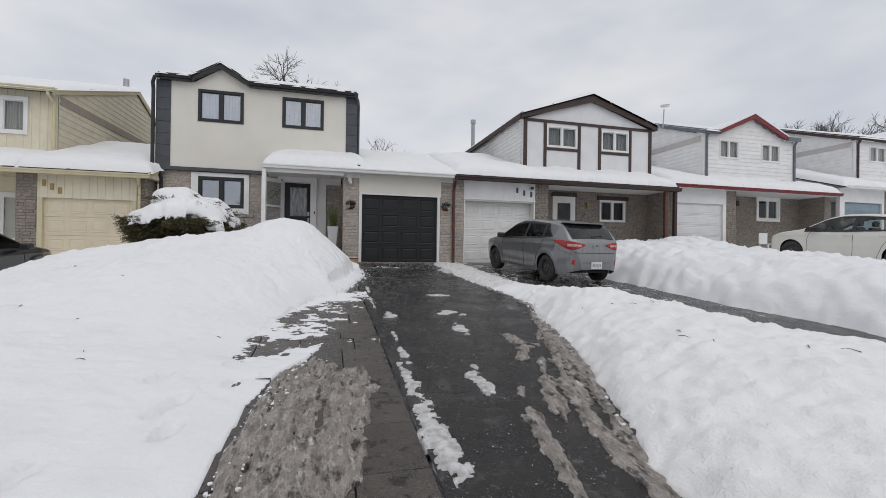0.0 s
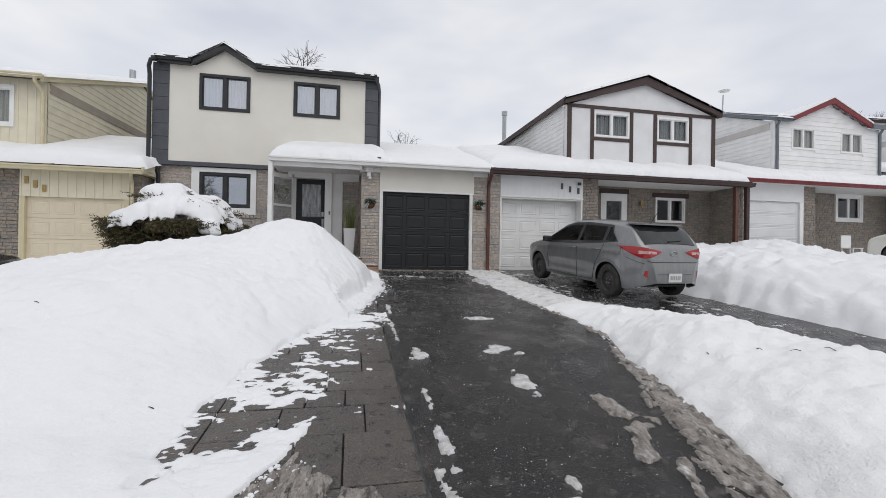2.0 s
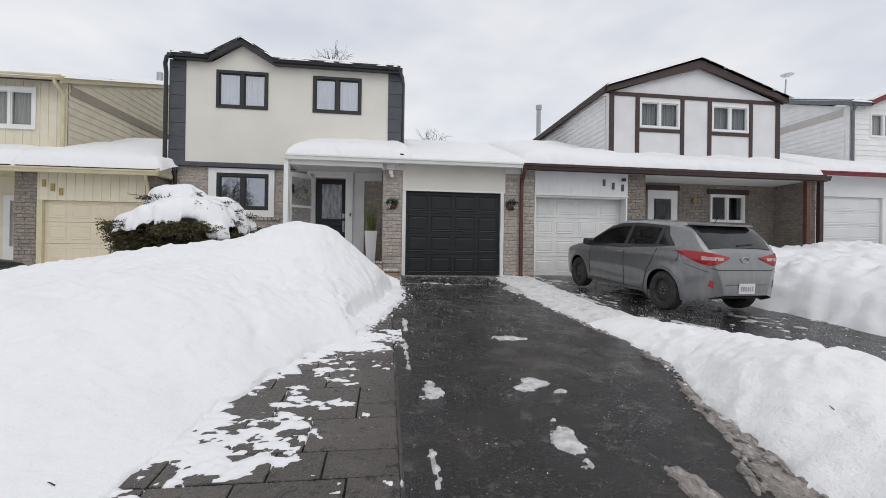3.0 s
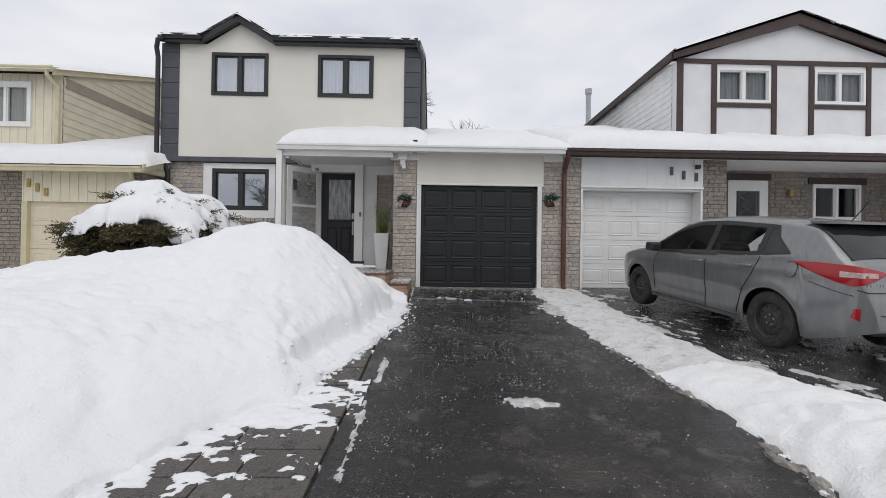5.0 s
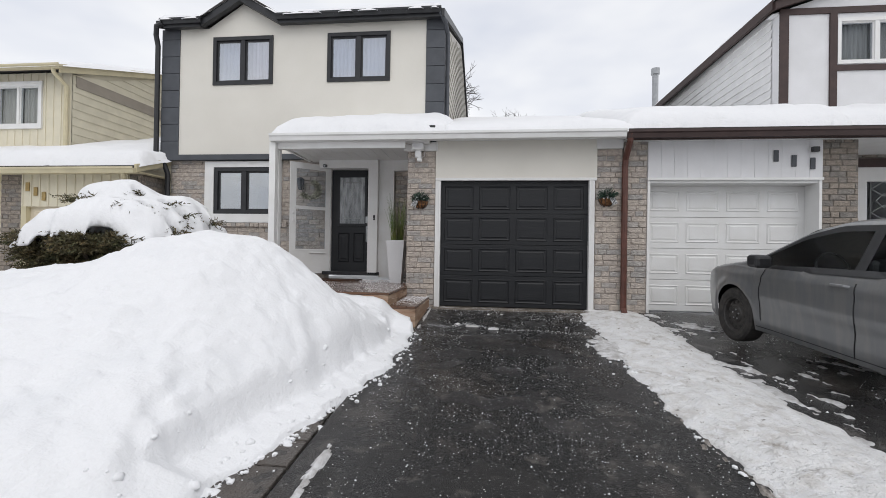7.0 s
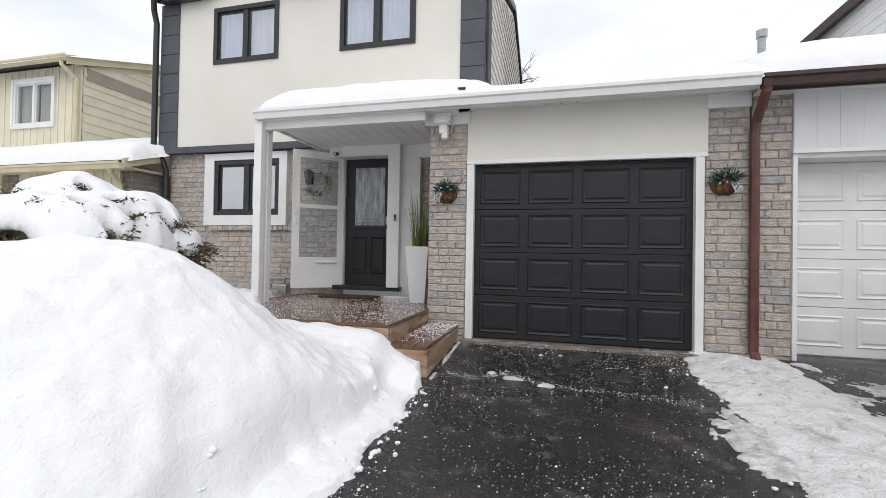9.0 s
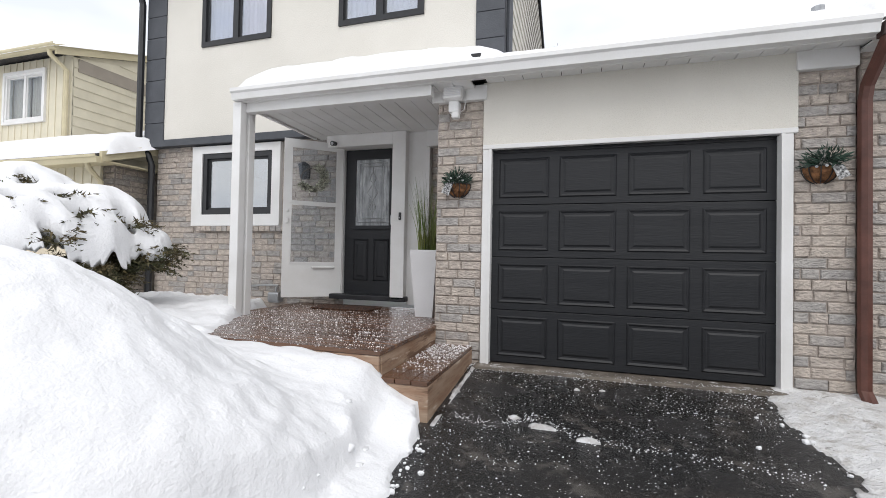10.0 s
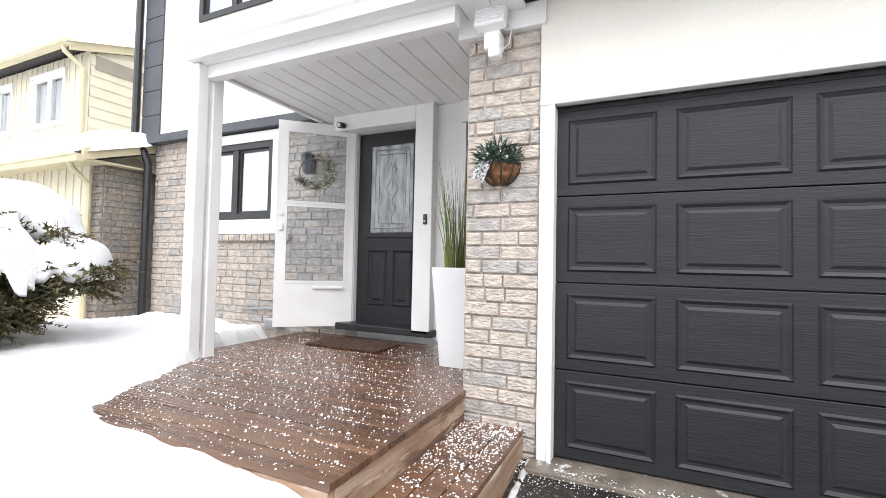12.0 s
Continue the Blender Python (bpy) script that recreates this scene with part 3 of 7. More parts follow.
# ---- parts of houses ----
def bricks(parent, axis, a0, a1, z0, z1, face, holes=(), pieces=True, course=0.09, length=0.238, seed=1, inward=1, mats=None):
    """Brick courses on a wall face. axis 'x': the wall runs along x and faces -y at y = face; axis 'y': runs along y and faces +-x."""
    rng = random.Random(seed)
    gap, protr = 0.010, 0.009
    meshes = {}

    def piece(l, dpt):
        key = (round(l, 2), dpt)
        if key not in meshes:
            bm = bmesh.new()
            hh, dd = (course - gap) / 2, 0.02
            h = l / 2
            c = 0.007
            # front face inset from the edges, so that the arris is worn
            fr = [bm.verts.new(p) for p in ((-h + c, -dpt, -hh + c), (h - c, -dpt, -hh + c), (h - c, -dpt + 0.002, hh - c), (-h + c, -dpt, hh - c))]
            ba = [bm.verts.new(p) for p in ((-h, dd, -hh), (h, dd, -hh), (h, dd, hh), (-h, dd, hh))]
            mi = [bm.verts.new(p) for p in ((-h, -dpt + c, -hh), (h, -dpt + c, -hh), (h, -dpt + c, hh), (-h, -dpt + c, hh))]
            bm.faces.new(fr)
            for k in range(4):
                j = (k + 1) % 4
                bm.faces.new((mi[k], mi[j], fr[j], fr[k]))
                bm.faces.new((ba[k], ba[j], mi[j], mi[k]))
            bmesh.ops.recalc_face_normals(bm, faces=bm.faces)
            me = mesh_of(bm, "brick")
            me.materials.append(M_BRICK)
            meshes[key] = me
        return meshes[key]

    rows = int((z1 - z0) / course + 0.5)
    co, fc = [], []
    for r in range(rows):
        zc = z0 + (r + 0.5) * course
        cut = [(h[0], h[1]) for h in holes if h[2] < zc < h[3]]
        spans, lo = [], a0
        for c in sorted(cut):
            spans.append((lo, c[0]))
            lo = c[1]
        spans.append((lo, a1))
        for s0, s1 in spans:
            x = s0 - (r % 2) * length / 2 - (0.06 if rng.random() < 0.3 else 0)
            while x < s1 - 0.02:
                l = length if rng.random() < 0.8 else length * 0.55
                e0, e1 = max(x, s0), min(x + l, s1)
                x += l
                ll = e1 - e0 - gap
                if ll < 0.03:
                    continue
                ll = round(ll / 0.02) * 0.02 if ll < length * 0.99 - gap else ll
                d = protr + rng.choice((0, 0.004, 0.009))
                m = (e0 + e1) / 2
                me = piece(ll, d)
                if axis == "x":
                    mat4 = Matrix.Translation((m, face, zc))
                else:
                    mat4 = Matrix.Translation((face, m, zc)) @ Matrix.Rotation(radians(90 if inward > 0 else -90), 4, "Z")
                if pieces:
                    ob = new("brick", me)
                    ob.parent = parent
                    ob.matrix_local = mat4
                else:
                    base = len(co)
                    co.extend([tuple(mat4 @ v.co) for v in me.vertices])
                    fc.extend([[base + i for i in p.vertices] for p in me.polygons])
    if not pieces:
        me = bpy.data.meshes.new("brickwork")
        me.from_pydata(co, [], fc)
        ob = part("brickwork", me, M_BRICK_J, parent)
        tagged(ob, kind="stuff")


def window(parent, x0, x1, z0, z1, y, frame_mat, pane=None, fw=0.055, casing=None, cw=0.1, curtain=None, sill=False, half=0.5, depth=0.09, rail=False):
    """A sliding or casement window in a front wall at y: frame, mullion, panes, and a curtain behind."""
    w = part("window", holed(bmesh.new(), x0, x1, z0, z1, y - 0.015, y + depth, [(x0 + fw, x1 - fw, z0 + fw, z1 - fw)]), frame_mat, parent)
    xm = x0 + (x1 - x0) * half
    bx("mullion", (xm - fw * 0.6, xm + fw * 0.6, y - 0.004, y + depth - 0.01, z0 + fw, z1 - fw), frame_mat, w)
    for a, b in ((x0 + fw, xm - fw * 0.6), (xm + fw * 0.6, x1 - fw)):
        s = fw * 0.42
        part("sash", holed(bmesh.new(), a, b, z0 + fw, z1 - fw, y + 0.02, y + depth - 0.02, [(a + s, b - s, z0 + fw + s, z1 - fw - s)]), frame_mat, w)
        g = bx("pane", (a + s, b - s, y + 0.035, y + 0.041, z0 + fw + s, z1 - fw - s), pane or M_PANE, w)
        g.visible_shadow = False
    if rail:
        bx("rail", (x0 + fw, xm, y + 0.01, y + 0.03, (z0 + z1) / 2 - 0.4 * (z1 - z0) + 0.1, (z0 + z1) / 2 - 0.4 * (z1 - z0) + 0.13), frame_mat, w)
    if casing:
        part("casing", holed(bmesh.new(), x0 - cw, x1 + cw, z0 - cw, z1 + cw, y - 0.035, y + 0.05, [(x0, x1, z0, z1)]), casing, w)
    if sill:
        bx("sill", (x0 - 0.08, x1 + 0.08, y - 0.06, y + 0.03, z0 - 0.05, z0), sill, w)
    if curtain:
        for (a, b), m in zip(((x0, xm), (xm, x1)), curtain):
            if not m:
                continue
            bm = bmesh.new()
            n = 36
            pr = None
            for i in range(n + 1):
                x = a + (b - a) * i / n
                yy = y + 0.135 + 0.018 * math.sin(i * 1.35) + 0.01 * math.sin(i * 0.53 + x)
                v = (bm.verts.new((x, yy, z0)), bm.verts.new((x, yy, z1)))
                if pr:
                    bm.faces.new((pr[0], v[0], v[1], pr[1]))
                pr = v
            part("curtain", bm, m, w, smooth=True)
    return w


def room(parent, x0, x1, y0, y1, z0, z1):
    """The plain room behind a window, open to the front."""
    bm = bmesh.new()
    t = 0.05
    box(bm, x0, x1, y1, y1 + t, z0, z1)
    box(bm, x0 - t, x0, y0, y1 + t, z0, z1)
    box(bm, x1, x1 + t, y0, y1 + t, z0, z1)
    box(bm, x0 - t, x1 + t, y0, y1 + t, z0 - t, z0)
    box(bm, x0 - t, x1 + t, y0, y1 + t, z1, z1 + t)
    return part("room", bm, M_ROOM, parent)


def panel_door(parent, name, x0, x1, z0, z1, y, cols, rows, material, inset=0.02, label="", mx=0.11, mz=0.10, grooves=True):
    """A sectional garage door: one section a row, each with raised panels."""
    d = bx(name, (x0, x1, y + 0.03, y + 0.08, z0, z1), material, parent, label)
    h, w = (z1 - z0) / rows, (x1 - x0) / cols
    for r in range(rows):
        sec = nb(x0, x1, y, y + 0.035, z0 + r * h + 0.003, z0 + (r + 1) * h - 0.003, bev=0.004)
        s = part("section", sec, material, d)
        for c in range(cols):
            a, b = x0 + c * w + mx * 0.5 + (mx * 0.35 if c == 0 else 0), x0 + (c + 1) * w - mx * 0.5 - (mx * 0.35 if c == cols - 1 else 0)
            lo, hi = z0 + r * h + mz, z0 + (r + 1) * h - mz * 0.9
            bm = bmesh.new()
            # raised moulding, sloped bevel, flat field
            rings = []
            for k, (o, dy) in enumerate(((0, 0.0), (0.012, -0.012), (0.03, -0.003), (0.045, -0.003), (0.062, -0.011))):
                rings.append([bm.verts.new((p, y + dy, q)) for p, q in ((a + o, lo + o), (b - o, lo + o), (b - o, hi - o), (a + o, hi - o))])
            for q, p in zip(rings, rings[1:]):
                for i in range(4):
                    bm.faces.new((q[i], q[(i + 1) % 4], p[(i + 1) % 4], p[i]))
            bm.faces.new(rings[-1])
            part("panel", bm, material, s)
    return d


def gutter(parent, x0, x1, y, z, material, h=0.12, dpt=0.12, name="gutter"):
    """A K-shaped eaves gutter along x, its front at y."""
    pts = [(y + dpt, z - h), (y + 0.035, z - h), (y + 0.02, z - h * 0.45), (y, z - h * 0.3), (y, z), (y + 0.012, z), (y + 0.012, z - h * 0.22), (y + dpt, z - h * 0.22)]
    return part(name, prism(bmesh.new(), pts, "x", x0, x1), material, parent)


def roof_snow(parent, x0, x1, y0, y1, zf, thick=0.25, seed=1, step=0.07, rag=0.06, round_=0.3, name="roof_snow"):
    """A rounded blanket of snow on a roof; zf gives the roof below."""
    xs, ys = np.arange(x0 - 0.05, x1 + 0.05 + step, step), np.arange(y0 - 0.1, y1 + step, step)

    def zz(x, y):
        n1 = fbm(x * 0.8, y * 0.8, 3, seed) - 0.5
        n2 = fbm(x * 5, y * 5 + seed, 3, seed + 7) - 0.5
        d = np.minimum.reduce([x - x0, x1 - x, y - y0]) + rag * 2 * n2
        t = np.clip(d / round_, 0, 1)
        t = np.sqrt(np.clip(1 - (1 - t) ** 2, 0, 1))
        return zf(x, y) + np.where(d > 0, thick * t * (1 + 0.7 * n1) + 0.02 * n2, -0.04)

    return part_sheet(name, xs, ys, zz, lambda x, y, z: z > zf(x, y) - 0.02, parent)


def part_sheet(name, xs, ys, zz, keep, parent):
    return sheet(name, xs, ys, zz, M_SNOW, keep=keep, parent=parent)


def lap_side(parent, x, y0, y1, z0, zt, material, face, pitch=0.2, band=None, name="side_wall"):
    """A side wall that runs back along y at x, clad in lapped boards; zt(y) is its top. face: -1 looks to -x, +1 to +x."""
    n = 24
    top = [(y0 + (y1 - y0) * i / n, zt(y0 + (y1 - y0) * i / n)) for i in range(n + 1)]
    w = part(name, prism(bmesh.new(), [(y0, z0), (y1, z0)] + top[::-1], "x", x, x - face * 0.15), material, parent)
    z = z0
    peak = max(t[1] for t in top)
    while z < peak - 0.03:
        ys = [t[0] for t in top if t[1] > z + 0.02]
        if ys:
            a, b = min(ys), max(ys)
            hi = min(z + pitch * 1.04, peak)
            a2 = [t[0] for t in top if t[1] > hi - 0.01]
            a2, b2 = (min(a2), max(a2)) if a2 else ((a + b) / 2, (a + b) / 2 + 0.01)
            bm = bmesh.new()
            o = face * 0.022
            v = [bm.verts.new(p) for p in ((x + o, a, z), (x + o, b, z), (x + face * 0.003, b2, hi), (x + face * 0.003, a2, hi), (x, a, z), (x, b, z))]
            bm.faces.new((v[0], v[1], v[2], v[3]))
            bm.faces.new((v[4], v[5], v[1], v[0]))
            bmesh.ops.recalc_face_normals(bm, faces=bm.faces)
            part("siding_board", bm, material, w)
        z += pitch
    if band:
        part("band", prism(bmesh.new(), [(band[0][0], band[0][1] - 0.13), (band[1][0], band[1][1] - 0.13), (band[1][0], band[1][1] + 0.13), (band[0][0], band[0][1] + 0.13)], "x", x + face * 0.03, x), band[2], w)
    return w


def lap_front(parent, x0, x1, z0, zt, y, material, holes=(), pitch=0.16, name="front_wall", peak=None):
    """A front wall at y with lapped boards between its openings; peak (x, z) adds a gable."""
    w = part(name, holed(bmesh.new(), x0, x1, z0, zt, y, y + 0.15, holes), material, parent)
    if peak:
        part("gable", prism(bmesh.new(), [(peak[0], zt), (peak[2], zt), (peak[1], peak[3])], "y", y, y + 0.15), material, parent)
    z = z0
    top = peak[3] if peak else zt
    while z < top - 0.04:
        hi = min(z + pitch * 1.03, top)
        zc = z + pitch / 2
        if zc < zt:
            a0, a1 = x0, x1
        else:
            f = (zc - zt) / (peak[3] - zt)
            a0, a1 = peak[0] + (peak[1] - peak[0]) * f, peak[2] + (peak[1] - peak[2]) * f
        cut = sorted((h[0], h[1]) for h in holes if h[2] - 0.05 < zc < h[3] + 0.05)
        lo = a0
        for c0, c1 in cut + [(a1, a1)]:
            if c0 - lo > 0.03:
                bm = bmesh.new()
                v = [bm.verts.new(p) for p in ((lo, y - 0.02, z), (c0, y - 0.02, z), (c0, y - 0.003, hi), (lo, y - 0.003, hi), (lo, y, z), (c0, y, z))]
                bm.faces.new((v[0], v[1], v[2], v[3]))
                bm.faces.new((v[4], v[5], v[1], v[0]))
                bmesh.ops.recalc_face_normals(bm, faces=bm.faces)
                part("siding_board", bm, material, w)
            lo = c1
        z += pitch
    return w


def slab(parent, name, pts, axis, a, b, material):
    return part(name, prism(bmesh.new(), pts, axis, a, b), material, parent)


def pipe(parent, pts, r, material, name="downspout", seg=8):
    return part(name, tube(bmesh.new(), pts, r, seg), material, parent, smooth=False)


# ---- the white stucco house ----
HA = thing("house", "white stucco house with black trim, brick base and charcoal garage door", "house", group="row houses")
Y1, YB = 1.25, 1.36
wl_l, wl_r, wl_g = (-4.94, -3.615, 4.37, 5.38), (-2.447, -1.134, 4.375, 5.378), (-4.925, -3.584, 1.67, 2.655)
part("stucco_wall", holed(bmesh.new(), -5.70, -0.40, 2.91, 5.58, Y1, Y1 + 0.2, [wl_l, wl_r]), M_STUCCO, HA)
slab(HA, "stucco_gable", [(-5.05, 5.58), (-3.46, 5.58), (-4.27, 6.08)], "y", Y1, Y1 + 0.2, M_STUCCO)
bx("drip_trim", (-6.08, -2.2, Y1 - 0.03, Y1 + 0.15, 2.80, 2.91), M_GREY, HA)
for sx in (-6.10, -0.40):
    p0 = bx("corner_pilaster", (sx, sx + (0.40 if sx < -3 else 0.37), Y1 - 0.005, Y1 + 0.24, 2.84 if sx < -3 else 3.0, 5.58), M_GREY, HA)
    z = 2.845
    while z < 5.56:
        bx("panel", (sx - 0.004, sx + (0.404 if sx < -3 else 0.374), Y1 - 0.022, Y1 + 0.03, z, min(z + 0.352, 5.58)), M_GREY, p0, bev=0.006)
        z += 0.36
for wdim, cur in ((wl_l, (M_SHEER, M_PINK)), (wl_r, (M_SHEER, M_SHEER))):
    window(HA, *wdim, Y1 - 0.01, M_BLACK, curtain=cur, fw=0.075)
wg_ = window(HA, *wl_g, YB - 0.03, M_BLACK, curtain=(None, None), fw=0.08)
part("casing", holed(bmesh.new(), wl_g[0] - 0.20, wl_g[1] + 0.15, wl_g[2] - 0.18, wl_g[3] + 0.12, YB - 0.065, YB + 0.02, [wl_g]), M_TRIM, wg_)
for r0 in ((-5.6, -3.0, 1.5, 4.5, 3.1, 5.45), (-2.95, -0.6, 1.5, 4.5, 3.1, 5.45), (-5.7, -3.0, 1.62, 4.5, 0.4, 2.70)):
    room(HA, *r0)
# roof: ridge along the street, a small gable over the left window
bm = bmesh.new()
for a, b, yf in ((-5.97, -5.10, 1.1), (-5.10, -3.44, 2.6), (-3.44, -0.08, 1.1)):
    zf_ = 5.67 + (yf - 1.1) * 0.37
    prism(bm, [(yf, zf_), (6.2, 7.56), (6.2, 7.44), (yf, zf_ - 0.10)], "x", a, b)
prism(bm, [(11.3, 5.67), (6.2, 7.56), (6.2, 7.44), (11.3, 5.55)], "x", -5.97, -0.08)
part("roof", bm, M_SHINGLE, HA)
for a, b in ((-5.96, -5.10), (-3.42, -0.10)):
    bx("fascia", (a, b, 1.05, 1.16, 5.53, 5.69), M_BLACK, HA)
    gutter(HA, a - 0.02, b + 0.02, 0.97, 5.70, M_BLACK, h=0.11, dpt=0.1)
for s in (-1, 1):
    x0, x1 = -4.27 + s * 0.86, -4.27
    slab(HA, "gable_fascia", [(x0, 5.53), (x0, 5.70), (x1, 6.21), (x1, 6.03)], "y", 1.05, 1.16, M_BLACK)
    slab(HA, "gable_roof", [(x0, 5.69), (x0, 5.73), (x1, 6.24), (x1, 6.19)], "y", 1.03, 2.9, M_SHINGLE)
for k, (a, b, yf) in enumerate(((-5.97, -5.14, 1.02), (-5.4, -3.2, 2.7), (-3.38, -0.08, 1.02))):
    roof_snow(HA, a, b, yf - 0.03, 6.3, lambda x, y: 5.69 + (np.maximum(y, 1.1) - 1.1) * 0.373, 0.09, seed=3 + k, step=0.05, round_=0.06, rag=0.015)
roof_snow(HA, -5.13, -3.41, 1.04, 3.0, lambda x, y: 6.225 - np.abs(x + 4.27) * 0.59, 0.05, seed=4, step=0.05, round_=0.08, rag=0.02)
lap_side(HA, -0.08, Y1 + 0.26, 11.2, 2.2, lambda y: 5.46 + 1.9 * (1 - abs(y - 6.2) / 5.1), M_SIDING_A, 1, pitch=0.2)
lap_side(HA, -6.04, Y1 + 0.26, 11.2, 0.0, lambda y: 5.46 + 1.9 * (1 - abs(y - 6.2) / 5.1), M_SIDING_A, -1, pitch=0.2)
for s, xx in ((1, -0.07), (-1, -6.02)):
    slab(HA, "verge_board", [(1.0, 5.51), (6.2, 7.45), (11.4, 5.51), (11.4, 5.66), (6.2, 7.60), (1.0, 5.66)], "x", xx, xx + s * 0.05, M_BLACK)
# ground floor brick
bwall = part("brick_wall", holed(bmesh.new(), -5.95, -2.48, -0.15, 2.81, YB + 0.01, YB + 0.25, [(wl_g[0] - 0.02, wl_g[1] + 0.02, wl_g[2] - 0.02, wl_g[3] + 0.02)]), M_MORTAR, HA)
bsid = part("brick_wall", nb(-1.02, -0.5, YB + 0.01, YB + 0.25, 0.3, 2.9), M_MORTAR, HA)
pier_l = part("brick_pier", nb(-0.50, -0.015, 0.012, 1.6, -0.12, 2.66), M_MORTAR, HA)
pier_r = part("brick_pier", nb(2.62, 3.05, 0.012, 0.5, -0.15, 2.70), M_MORTAR, HA)
bx("pier_cap", (-0.56, 0.02, -0.05, 0.30, 2.65, 2.80), M_TRIM, HA, bev=0.008)
bx("pier_cap", (2.63, 3.05, -0.05, 0.30, 2.66, 2.82), M_TRIM, HA, bev=0.008)
# the garage
bx("garage_lintel", (-0.012, 2.645, -0.025, 0.2, 2.19, 2.82), M_STUCCO, HA)
bx("lintel_trim", (-0.012, 2.645, -0.035, 0.03, 2.145, 2.19), M_TRIM, HA, bev=0.006)
for a in (-0.012, 2.525):
    jb = bx("door_jamb", (a, a + 0.09, -0.03, 0.10, 0.01, 2.145), M_TRIM, HA, bev=0.008)
    bx("stop_bead", (a + (0.065 if a < 0 else 0.0), a + (0.09 if a < 0 else 0.025), -0.042, -0.03, 0.01, 2.145), M_TRIM, jb)
panel_door(HA, "garage_door", 0.065, 2.535, 0.02, 2.12, 0.055, 4, 4, M_CHAR, label="charcoal sectional garage door with raised panels", mx=0.095, mz=0.068)
bx("top_seal", (0.065, 2.535, 0.06, 0.12, 2.12, 2.145), M_BLACK, HA)
bx("garage_sill", (-0.05, 2.66, -0.16, 0.20, -0.2, 0.012), M_CONC_W, HA, bev=0.01)
bx("garage_inside", (0.0, 2.6, 0.2, 0.3, 0.0, 2.8), M_ROOM, HA)
# porch and garage roof
slope = 0.33
bm = bmesh.new()
prism(bm, [(-0.30, 2.83), (-0.30, 2.89), (4.1, 2.89 + 4.4 * slope), (4.1, 2.83 + 4.4 * slope)], "x", -0.1, 3.06)
prism(bm, [(8.4, 2.83), (8.4, 2.89), (4.1, 2.89 + 4.4 * slope), (4.1, 2.83 + 4.4 * slope)], "x", -0.1, 3.06)
prism(bm, [(-0.30, 2.83), (-0.30, 2.89), (1.24, 2.89 + 1.54 * slope), (1.24, 2.83 + 1.54 * slope)], "x", -2.78, -0.1)
part("porch_roof", bm, M_SHINGLE, HA)
roof_snow(HA, -2.78, 0.2, -0.30, 1.26, lambda x, y: 2.90 + (np.maximum(y, -0.3) + 0.3) * slope, 0.25, seed=11, step=0.05, round_=0.5)
roof_snow(HA, -0.05, 3.2, -0.28, 4.15, lambda x, y: 2.90 + (np.maximum(y, -0.3) + 0.3) * slope, 0.13, seed=12, step=0.06, round_=0.3, rag=0.03)
gutter(HA, -2.80, 3.0, -0.42, 2.885, M_TRIM)
bx("fascia", (-2.78, 3.06, -0.30, -0.26, 2.76, 2.885), M_TRIM, HA)
bx("side_fascia", (-2.80, -2.76, -0.26, 1.24, 2.74, 2.95), M_TRIM, HA)
bm = bmesh.new()
for i in range(16):
    a = -2.76 + i * 0.19
    if a < -0.1:
        box(bm, a + 0.003, min(a + 0.187, 0.0), -0.26, 1.36, 2.765, 2.785, bev=0.0)
for i in range(17):
    a = 0.02 + i * 0.18
    box(bm, a + 0.004, a + 0.176, -0.26, -0.005, 2.815, 2.83)
part("soffit", bm, M_TRIM, HA)
bx("porch_beam", (-2.76, -0.5, -0.25, -0.16, 2.66, 2.77), M_TRIM, HA)
for py in (-0.28, -0.14):
    ps = part("porch_post", nb(-2.83, -2.72, py - 0.05, py + 0.05, 0.2, 2.76, bev=0.008), M_TRIM, HA)
# front door, casing, storm door
dx0, dx1, dz0, dz1, dy = -2.345, -1.525, 0.51, 2.59, 1.38
door = part("front_door", nb(dx0, dx1, dy, dy + 0.05, dz0, dz1), M_CHAR, HA, "charcoal front door with a leaded glass light")
gx0, gx1, gz0, gz1 = dx0 + 0.17, dx1 - 0.12, 1.49, 2.44
part("light_frame", holed(bmesh.new(), gx0 - 0.05, gx1 + 0.05, gz0 - 0.05, gz1 + 0.05, dy - 0.025, dy, [(gx0, gx1, gz0, gz1)]), M_CHAR, door)
lg = bx("glass", (gx0, gx1, dy - 0.012, dy - 0.002, gz0, gz1), None, door, "leaded glass")
M_LEAD = mat("frosted_glass", (0.36, 0.38, 0.39), rough=0.12, var=0.35, scale=5, bump=0.25, fine=40, stretch=(3, 1, 0.6), tint=(0.12, 0.13, 0.14), spec=0.9)
lg.data.materials.append(M_LEAD)
gm, gh = (gx0 + gx1) / 2, gz1 - gz0
LEAD = []
for o in (0.05, 0.10):
    LEAD += [((gx0 + o, gz0 + o), (gx1 - o, gz0 + o)), ((gx0 + o, gz1 - o), (gx1 - o, gz1 - o)), ((gx0 + o, gz0 + o), (gx0 + o, gz1 - o)), ((gx1 - o, gz0 + o), (gx1 - o, gz1 - o))]
for k in range(3):
    zc, hh, ww = gz0 + gh * (0.28 + 0.22 * k), gh * (0.10 + 0.03 * (k == 1)), 0.05 + 0.03 * (k == 1)
    LEAD.append(((gm, zc - hh), (gm + ww, zc), (gm, zc + hh), (gm - ww, zc), (gm, zc - hh)))
LEAD.append(((gm, gz0 + 0.1), (gm, gz1 - 0.1)))
for line in LEAD:
    part("lead_came", tube(bmesh.new(), [(a, dy - 0.016, b) for a, b in line], 0.005, 5), M_METAL, lg)
